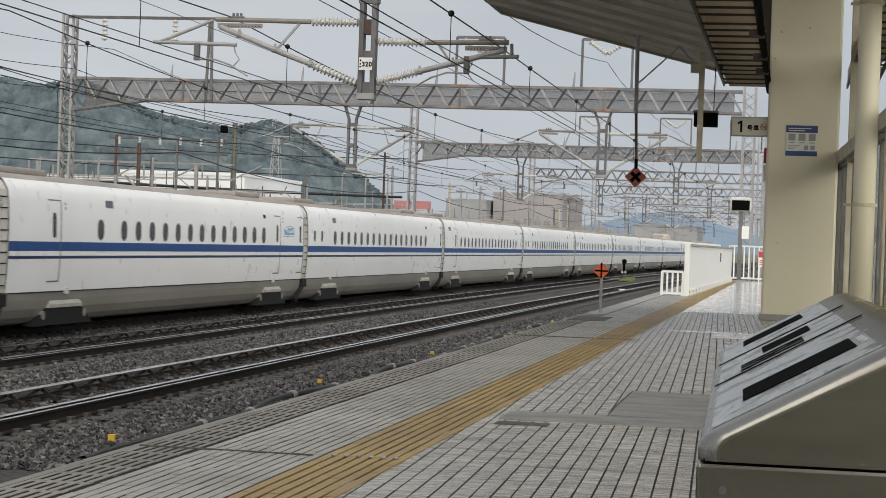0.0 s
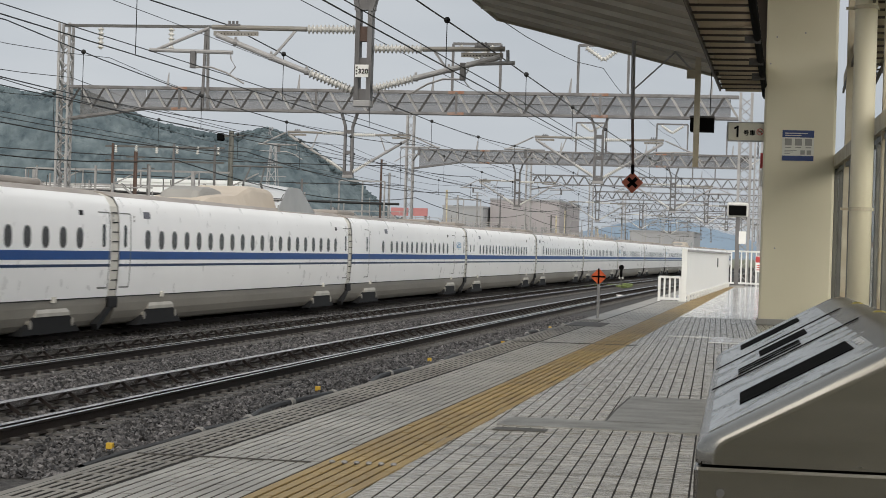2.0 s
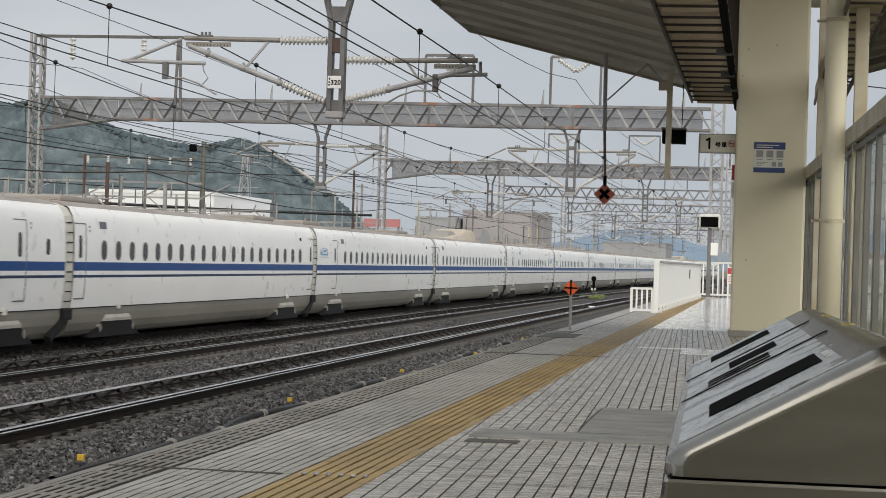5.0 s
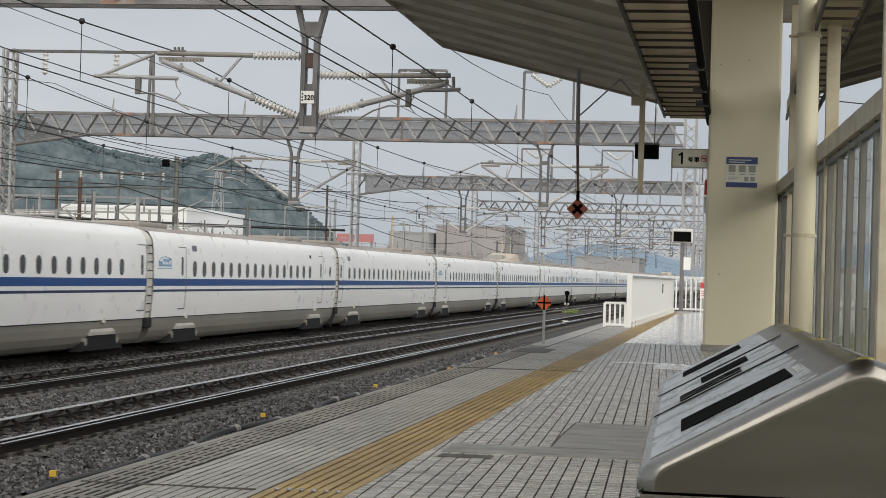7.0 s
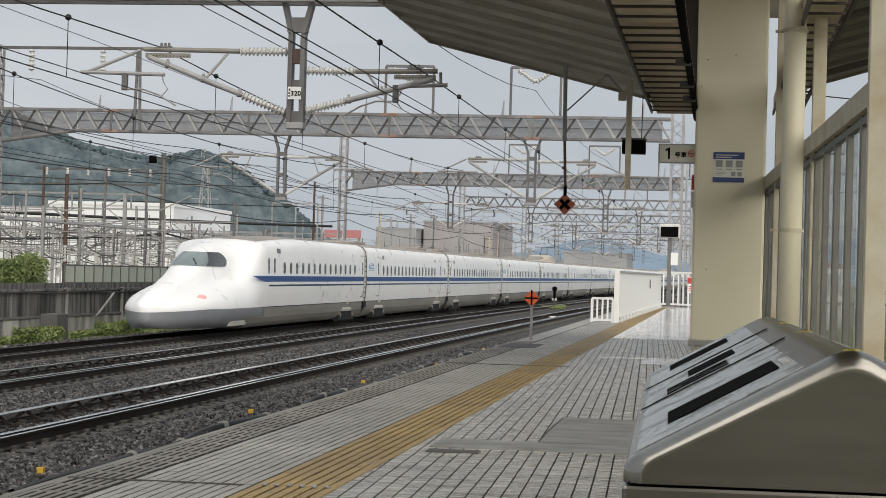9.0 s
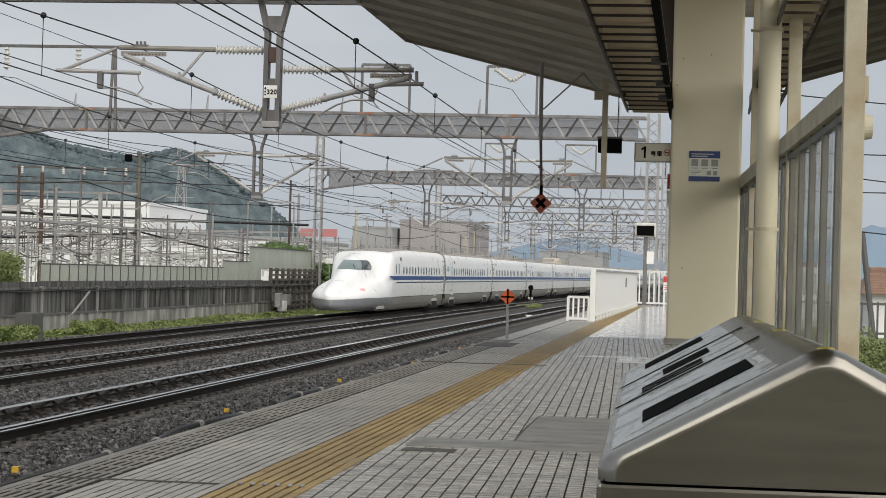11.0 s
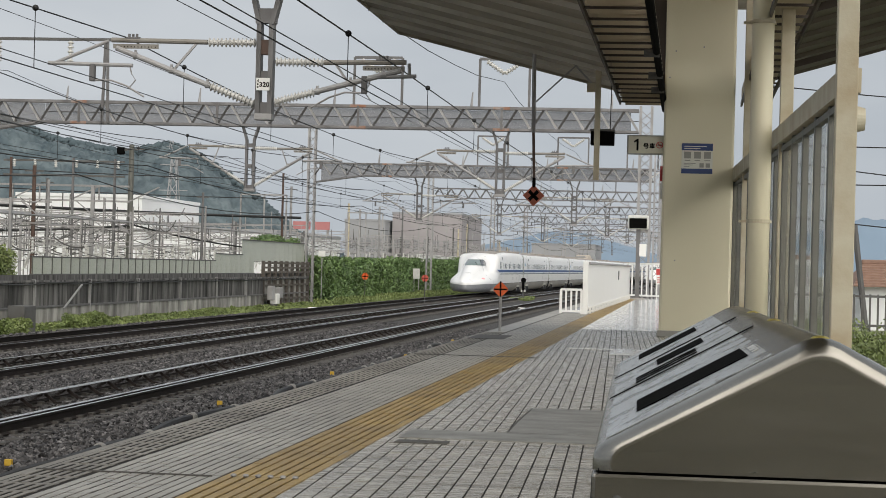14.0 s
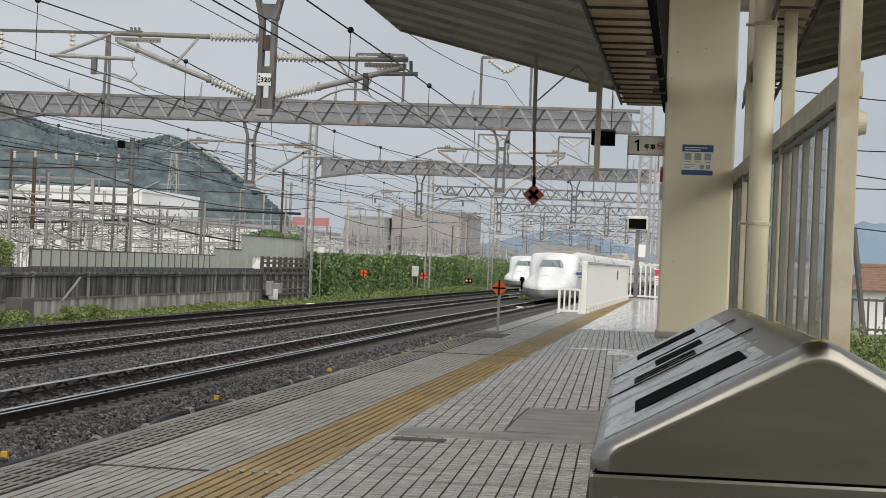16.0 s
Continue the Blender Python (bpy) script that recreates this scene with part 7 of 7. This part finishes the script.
# right of the platform: fence, house, bushes
mf = empty("mesh_fence", label="grey steel bar fence beyond the platform", category="fence")
for z in (-1.0, -0.2, 0.55):
    bm = bmesh.new()
    beam(bm, (2.0, 50, z), (12.0, 50, z), 0.06)
    part("rail", bm, M_STEEL_DK, mf)
fb = mesh_of("bar", boxm(-0.025, 0.025, -0.02, 0.02, -1.9, 0.6), M_STEEL_DK)
fp = mesh_of("post", boxm(-0.06, 0.06, -0.06, 0.06, -1.95, 0.85), M_GALV)
for k in range(50):
    shared("bar", fb, mf, pose(2.05 + k * 0.2, 50, 0))
for k in range(6):
    shared("post", fp, mf, pose(2.2 + k * 1.9, 49.95, 0))
leaves("fence_weeds", [(2.2, 5.5, 26, 46, -1.95, 0.0, 42000, 1.0)], 0.045, M_LEAF_Y, "green weeds beside the platform", 14)
house = empty("house", pose(14.6, 112, -1.95), "pale house with a brown clay tile roof", "house")
part("wall", boxm(-5, 5, -3.4, 4, 0, 2.5), M_BLDG, house)
bm = bmesh.new()
eave = [bm.verts.new(p) for p in ((-5.5, -4.2, 2.42), (5.5, -4.2, 2.42), (5.5, 4.6, 2.42), (-5.5, 4.6, 2.42))]
ridge = [bm.verts.new(p) for p in ((-4.6, 0.2, 3.75), (5.0, 0.2, 3.75))]
for q in ((eave[0], eave[1], ridge[1], ridge[0]), (eave[2], eave[3], ridge[0], ridge[1]), (eave[3], eave[0], ridge[0]), (eave[1], eave[2], ridge[1]), eave[::-1]):
    bm.faces.new(q)
part("roof", bm, M_TILE_ROOF, house, "brown tile roof")
for k in range(9):
    bm = bmesh.new()
    z = 2.46 + 0.145 * k
    beam(bm, (-5.45 + 0.1 * k, -4.15 + 0.48 * k, z), (5.45, -4.15 + 0.48 * k, z), 0.10, 0.09)
    part("tile_course", bm, M_TILE_ROOF, house)
part("ridge_tiles", boxm(-4.7, 5.0, 0.05, 0.35, 3.70, 3.95, bevel=0.05), M_TILE_ROOF, house)
for x in (-3, 0, 3):
    part("window", boxm(x - 0.6, x + 0.6, -3.46, -3.38, 1.0, 2.1), M_GLASS, house)
building(3.5, 8.0, 125, 140, 2.0, M_BLDG, "low white outbuilding with reddish roof", 1, M_TILE_ROOF, 3)
lp = empty("utility_pole", pose(5.4, 60, -1.95), "leaning dark utility pole", "pole")
bm = bmesh.new()
tube(bm, (0.25, 0, 0), (-0.35, 0, 4.6), 0.09, 8)
part("shaft", bm, M_STEEL_DK, lp)
wp = empty("utility_pole", pose(15.5, 54, -1.95), "dark utility pole carrying street wires", "pole")
bm = bmesh.new()
tube(bm, (0, 0, 0), (0, 0, 9.0), 0.12, 8)
part("shaft", bm, M_STEEL_DK, wp)
for z, dz in ((5.9, 0.1), (4.4, 0.9), (4.0, -0.5), (3.4, 1.0), (2.6, -0.3)):
    bm = bmesh.new()
    sweep(bm, [(2.0 + u * 13.5, 50 + u * 4, z + dz * u - 0.3 * math.sin(u * 3.1)) for u in np.linspace(0, 1, 12)], 0.016, 5)
    tagged(part("street_wire", bm, M_WIRE), "dark street wire beyond the platform", "wire", "street wires")

# ---------------------------------------------------------------- hills
CREST_X = (-460, -400, -340, -303, -284, -273, -260, -248, -238, -222, -210, -202, -195, -186, -173, -164, -152, -140, -120)
CREST_Z = (60, 66, 60, 56, 53, 57, 52, 47, 43, 40.5, 38.0, 40.5, 42, 40, 32, 26, 16, 6, -3)


def hill(name, y0, depth, xs, zs, x_from, x_to, step, material, label, bump, rows_n=12, leafy=0.0):
    bm = bmesh.new()
    rows = []
    for j in range(rows_n + 1):
        u = j / rows_n
        row = []
        for i in range(int((x_to - x_from) / step) + 1):
            x = x_from + i * step
            z = float(np.interp(x, xs, zs))
            prof = math.sin(min(1.0, u * 1.6) * math.pi / 2) if u < 0.65 else 1 - 0.5 * (u - 0.65) / 0.35
            n = noise.noise((x * 0.05, u * 4, 0)) * bump + noise.noise((x * 0.22, u * 15, 3)) * bump * 0.5
            if leafy:
                n += (noise.noise((x * 0.33, u * 34, 7)) + 0.8 * noise.noise((x * 0.8, u * 70, 9))) * leafy
            row.append(bm.verts.new((x * (0.86 + 0.14 * min(1, u / 0.62)), y0 + depth * u, -3 + (z + 3) * prof + n * (0.4 + u))))
        rows.append(row)
    for a, b in zip(rows, rows[1:]):
        for k in range(len(a) - 1):
            bm.faces.new((a[k], a[k + 1], b[k + 1], b[k]))
    return tagged(part(name, bm, material, smooth=True), label, "hill", kind="structure")


hill("hill", 600, 160, CREST_X, CREST_Z, -460, -116, 0.8, M_HILL, "wooded hill behind the town, blue-grey haze in its colour", 1.6, 110, 2.4)
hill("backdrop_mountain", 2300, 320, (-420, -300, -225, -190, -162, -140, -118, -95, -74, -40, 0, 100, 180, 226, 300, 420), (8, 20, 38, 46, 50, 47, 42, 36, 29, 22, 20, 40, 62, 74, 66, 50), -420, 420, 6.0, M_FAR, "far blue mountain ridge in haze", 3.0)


def crowns(name, n, seed):
    """Tree crowns that roughen the wooded hill: small lumpy balls set on its slope."""
    rng = np.random.default_rng(seed)
    t = (1 + 5 ** 0.5) / 2
    ico = np.array([(-1, t, 0), (1, t, 0), (-1, -t, 0), (1, -t, 0), (0, -1, t), (0, 1, t), (0, -1, -t), (0, 1, -t), (t, 0, -1), (t, 0, 1), (-t, 0, -1), (-t, 0, 1)]) / 1.9
    tri = np.array([(0, 11, 5), (0, 5, 1), (0, 1, 7), (0, 7, 10), (0, 10, 11), (1, 5, 9), (5, 11, 4), (11, 10, 2), (10, 7, 6), (7, 1, 8), (3, 9, 4), (3, 4, 2), (3, 2, 6), (3, 6, 8), (3, 8, 9), (4, 9, 5), (2, 4, 11), (6, 2, 10), (8, 6, 7), (9, 8, 1)])
    x = rng.uniform(-430, -125, n)
    u = rng.uniform(0.57, 0.66, n)
    z = np.interp(x, CREST_X, CREST_Z)
    prof = np.sin(np.minimum(1, u * 1.6) * np.pi / 2)
    c = np.stack([x * (0.86 + 0.14 * np.minimum(1, u / 0.62)), 600 + 160 * u, -3 + (z + 3) * prof + rng.uniform(-0.5, 1.2, n)], 1)
    s = rng.uniform(0.6, 1.9, (n, 1, 1)) * (1 + rng.uniform(-0.5, 0.5, (n, 12, 1))) * np.array([1.1, 1.1, 0.9])
    v = c[:, None, :] + ico[None] * s
    f = tri[None] + (np.arange(n) * 12)[:, None, None]
    me = bpy.data.meshes.new(name)
    me.from_pydata(v.reshape(-1, 3).tolist(), [], f.reshape(-1, 3).tolist())
    me.polygons.foreach_set("use_smooth", [True] * len(me.polygons))
    # crown colour carries the same distance haze as the hill
    me.materials.append(mat("hazy_tree_crown", (0.098, 0.130, 0.144), 1.0, second=(0.060, 0.086, 0.10), scale=0.045, bump=0.0, random_tone=0.10, island=True, spread=0.3))
    return tagged(new(name, me), "tree crowns covering the hill, haze in their colour", "trees", kind="stuff")


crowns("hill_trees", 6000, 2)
for x, y, h in ((-115, 420, 25), (-190, 690, 46)):
    e = empty("transmission_tower", pose(x, y, -1.95), "thin lattice transmission tower on the skyline", "pylon", "transmission towers")
    for s in (-1, 1):
        for d in (-1, 1):
            bm = bmesh.new()
            beam(bm, (s * 2.2, d * 2.2, 0), (s * 0.5, d * 0.5, h), 0.22)
            part("leg", bm, M_BLDG_G, e)
    for k in range(9):
        u = k / 9
        w, w2 = 2.2 - 1.7 * u, 2.2 - 1.7 * (u + 1 / 9)
        bm = bmesh.new()
        beam(bm, (-w, -w, h * u), (w2, -w2, h * (u + 1 / 9)), 0.14)
        beam(bm, (w, -w, h * u), (-w2, -w2, h * (u + 1 / 9)), 0.14)
        part("bracing", bm, M_BLDG_G, e)
    for z in (0.72, 0.84, 0.95):
        bm = bmesh.new()
        beam(bm, (-3.2, 0, h * z), (3.2, 0, h * z), 0.2)
        part("crossarm", bm, M_BLDG_G, e)

# ---------------------------------------------------------------- small lineside things by the hedge
hb = empty("junction_box", pose(-23.0, 119.8, -1.95), "small white junction box on a thin post above the hedge", "junction box")
part("post", boxm(-0.03, 0.03, -0.03, 0.03, 0.0, 3.4), M_GALV, hb)
part("case", boxm(-0.22, 0.22, -0.15, 0.15, 3.3, 3.65, bevel=0.03), M_WHITE, hb)
sg = empty("blank_sign", pose(-22.7, 160.7, -1.95), "blank grey sign plate on two posts before the hedge", "sign")
part("plate", boxm(-0.28, 0.28, -0.03, 0.03, 1.75, 2.6), M_PORC, sg)
for x in (-0.2, 0.2):
    part("post", boxm(x - 0.03, x + 0.03, 0.03, 0.10, 0.0, 2.55), M_GALV, sg)
cp = empty("ground_cap", pose(-22.5, 173.2, -1.72), "small white domed cap in the weeds", "ground box")
bm = bmesh.new()
tube(bm, (0, 0, 0), (0, 0, 0.55), 0.22, 14, 0.14)
part("dome", bm, M_WHITE, cp)
rl = empty("shunting_signal", pose(-22.5, 199.5, -1.72), "low lineside signal showing two small red lights", "signal")
part("body", boxm(-0.35, 0.35, -0.1, 0.1, 0.75, 1.2, bevel=0.04), M_BLACK, rl)
part("leg", boxm(-0.06, 0.06, -0.05, 0.05, 0.0, 0.76), M_STEEL_DK, rl)
for x in (-0.2, 0.2):
    bm = bmesh.new()
    tube(bm, (x, -0.12, 0.98), (x, -0.09, 0.98), 0.09, 12)
    part("lamp", bm, glow("signal_red", (1.0, 0.12, 0.05), 2.5), rl, "glowing red lamp")
for x, y in ((-19.4, 98.7), (-9.68, 113.2)):
    blk = empty("track_block", pose(x, y, RAIL_Z - 0.24), "small white concrete block on the ballast", "marker", "white track blocks")
    part("block", boxm(-0.2, 0.2, -0.25, 0.25, 0.0, 0.13, bevel=0.02), M_WHITE, blk)
vw = empty("noise_wall", label="long low white noise wall beyond the hedge", category="wall")
part("panel", boxm(-30.2, -30.0, 215, 480, 1.55, 2.15), M_WHITE, vw)
for k in range(14):
    part("post", boxm(-30.15, -30.05, 216 + k * 20, 216.2 + k * 20, -1.95, 1.6), M_CONC, vw)

# ---------------------------------------------------------------- platform surface pieces
tile_field("brown_tile", EDGE_X, -2.90, 6, 31.0, 0.050, 0.30, 0.023, M_TILE_BROWN, "brown ribbed tiles along the platform edge", near=8.5, stagger=0.0)
tile_field("edge_tile", -2.88, -2.26, 6, 46.0, 0.0564, 0.30, 0.011, M_TILE_EDGE, "pale grey tiles beside the tactile strip", near=8.5)
tile_field("tactile_tile", -2.25, -1.83, 6, 70.0, 0.06, 0.30, 0.015, M_YELLOW, "yellow ribbed tactile strip", near=8.5, height=0.027, lift=0.004)
tile_field("platform_tile", -1.83, 2.3, 6, 34.0, 0.084, 0.30, 0.010, M_TILE, "long narrow grey platform tiles", near=8.5, turn=2.0, stagger=0.0, limit=620)
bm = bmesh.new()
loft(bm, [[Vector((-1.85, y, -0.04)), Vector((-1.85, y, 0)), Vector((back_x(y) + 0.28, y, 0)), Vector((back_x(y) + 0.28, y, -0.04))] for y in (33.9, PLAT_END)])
part("far_paving", bm, M_TILE_WET, platform, "smooth wet paving, sky sheen partly in its pale colour")
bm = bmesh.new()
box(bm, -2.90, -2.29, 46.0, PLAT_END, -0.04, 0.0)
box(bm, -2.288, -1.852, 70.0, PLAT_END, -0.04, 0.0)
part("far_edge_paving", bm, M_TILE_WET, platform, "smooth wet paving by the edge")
bm = bmesh.new()
box(bm, EDGE_X, -2.91, 31.0, PLAT_END, -0.04, 0.0)
part("edge_paving", bm, M_TILE_EDGE, platform, "plain grey paving at the edge")
for x0, x1, y0, y1, nm, m in ((-1.74, 0.55, 11.72, 12.3, "service_cover", M_PATCH), (-1.72, -1.40, 11.40, 11.56, "drain_grate", M_PIT),
                              (-1.55, -0.60, 25.6, 25.85, "service_cover", M_TILE_WET), (-0.95, -0.2, 24.2, 25.6, "service_cover", M_TILE_WET),
                              # pit cover coloured dark for the shade of its recess
                              (-3.19, -2.66, 28.0, 29.6, "pit_cover", M_PIT), (EDGE_X, -2.30, 9.255, 9.27, "expansion_joint", M_PIT), (EDGE_X, -1.70, 22.6, 22.68, "expansion_joint", M_PIT)):
    bm = bmesh.new()
    box(bm, x0, x1, y0, y1, -0.02, 0.007, bevel=0.003)
    part(nm, bm, m, platform, {"drain_grate": "small dark drain grate", "pit_cover": "cover plate by the edge, darkened for its shaded recess", "expansion_joint": "narrow joint across the platform edge"}.get(nm, "grey cover flush with the paving"))
bm = bmesh.new()
loft(bm, [[Vector((x + d, y, z)) for d, z in ((0, -0.02), (0, 0.006), (w, 0.006), (w, -0.02))] for x, y, w in ((-1.115, 12.32, 1.6), (-1.13, 13.2, 1.6), (-1.13, 14.52, 1.6))])
part("mortar_patch", bm, M_PATCH, platform, "smooth grey mortar patch with a darker rim")
bm = bmesh.new()
loft(bm, [[Vector((x + d, y, z)) for d, z in ((0, -0.02), (0, 0.0045), (w, 0.0045), (w, -0.02))] for x, y, w in ((-1.13, 12.31, 1.64), (-1.148, 13.2, 1.64), (-1.148, 14.545, 1.64))])
part("patch_rim", bm, M_PIT, platform)
# cross ribs that break the dark grooves of the edge tiles
bm = bmesh.new()
for k in range(84):
    box(bm, EDGE_X + 0.01, -2.905, 5.97 + 0.30 * k, 6.035 + 0.30 * k, -0.02, -0.0015)
part("edge_cross_ribs", bm, M_TILE_BROWN, platform)["kind"] = "stuff"
# pale mortar bed between the grey tiles
bm = bmesh.new()
loft(bm, [[Vector((-1.85, y, -0.03)), Vector((-1.85, y, -0.006)), Vector((back_x(y) + 0.28, y, -0.006)), Vector((back_x(y) + 0.28, y, -0.03))] for y in (-7.8, 33.9)])
part("joint_bed", bm, M_JOINT, platform, "brown-grey joints between the tiles")
for k in range(6):
    bm = bmesh.new()
    bmesh.ops.create_uvsphere(bm, u_segments=10, v_segments=6, radius=0.016)
    for v in bm.verts:
        v.co = Vector((-2.19 + k * 0.062, 9.25, 0.012)) + Vector((v.co.x, v.co.y, v.co.z * 0.6))
    part("steel_stud", bm, M_GALV, platform, "round steel stud")
# the paving goes on past the viewer
tile_field("brown_tile", EDGE_X, -2.90, -7.8, 5.9, 0.050, 0.30, 0.023, M_TILE_BROWN, "brown ribbed tiles along the platform edge", limit=0)
tile_field("edge_tile", -2.90, -2.28, -7.8, 5.9, 0.0564, 0.30, 0.011, M_TILE_EDGE, "pale grey tiles beside the tactile strip", limit=0)
tile_field("tactile_tile", -2.28, -1.86, -7.8, 5.9, 0.06, 0.30, 0.015, M_YELLOW, "yellow ribbed tactile strip", limit=0, height=0.027, lift=0.004)
tile_field("platform_tile", -1.86, 2.2, -7.8, 5.9, 0.086, 0.30, 0.012, M_TILE, "long narrow grey platform tiles", limit=0, stagger=0.0)


motions()
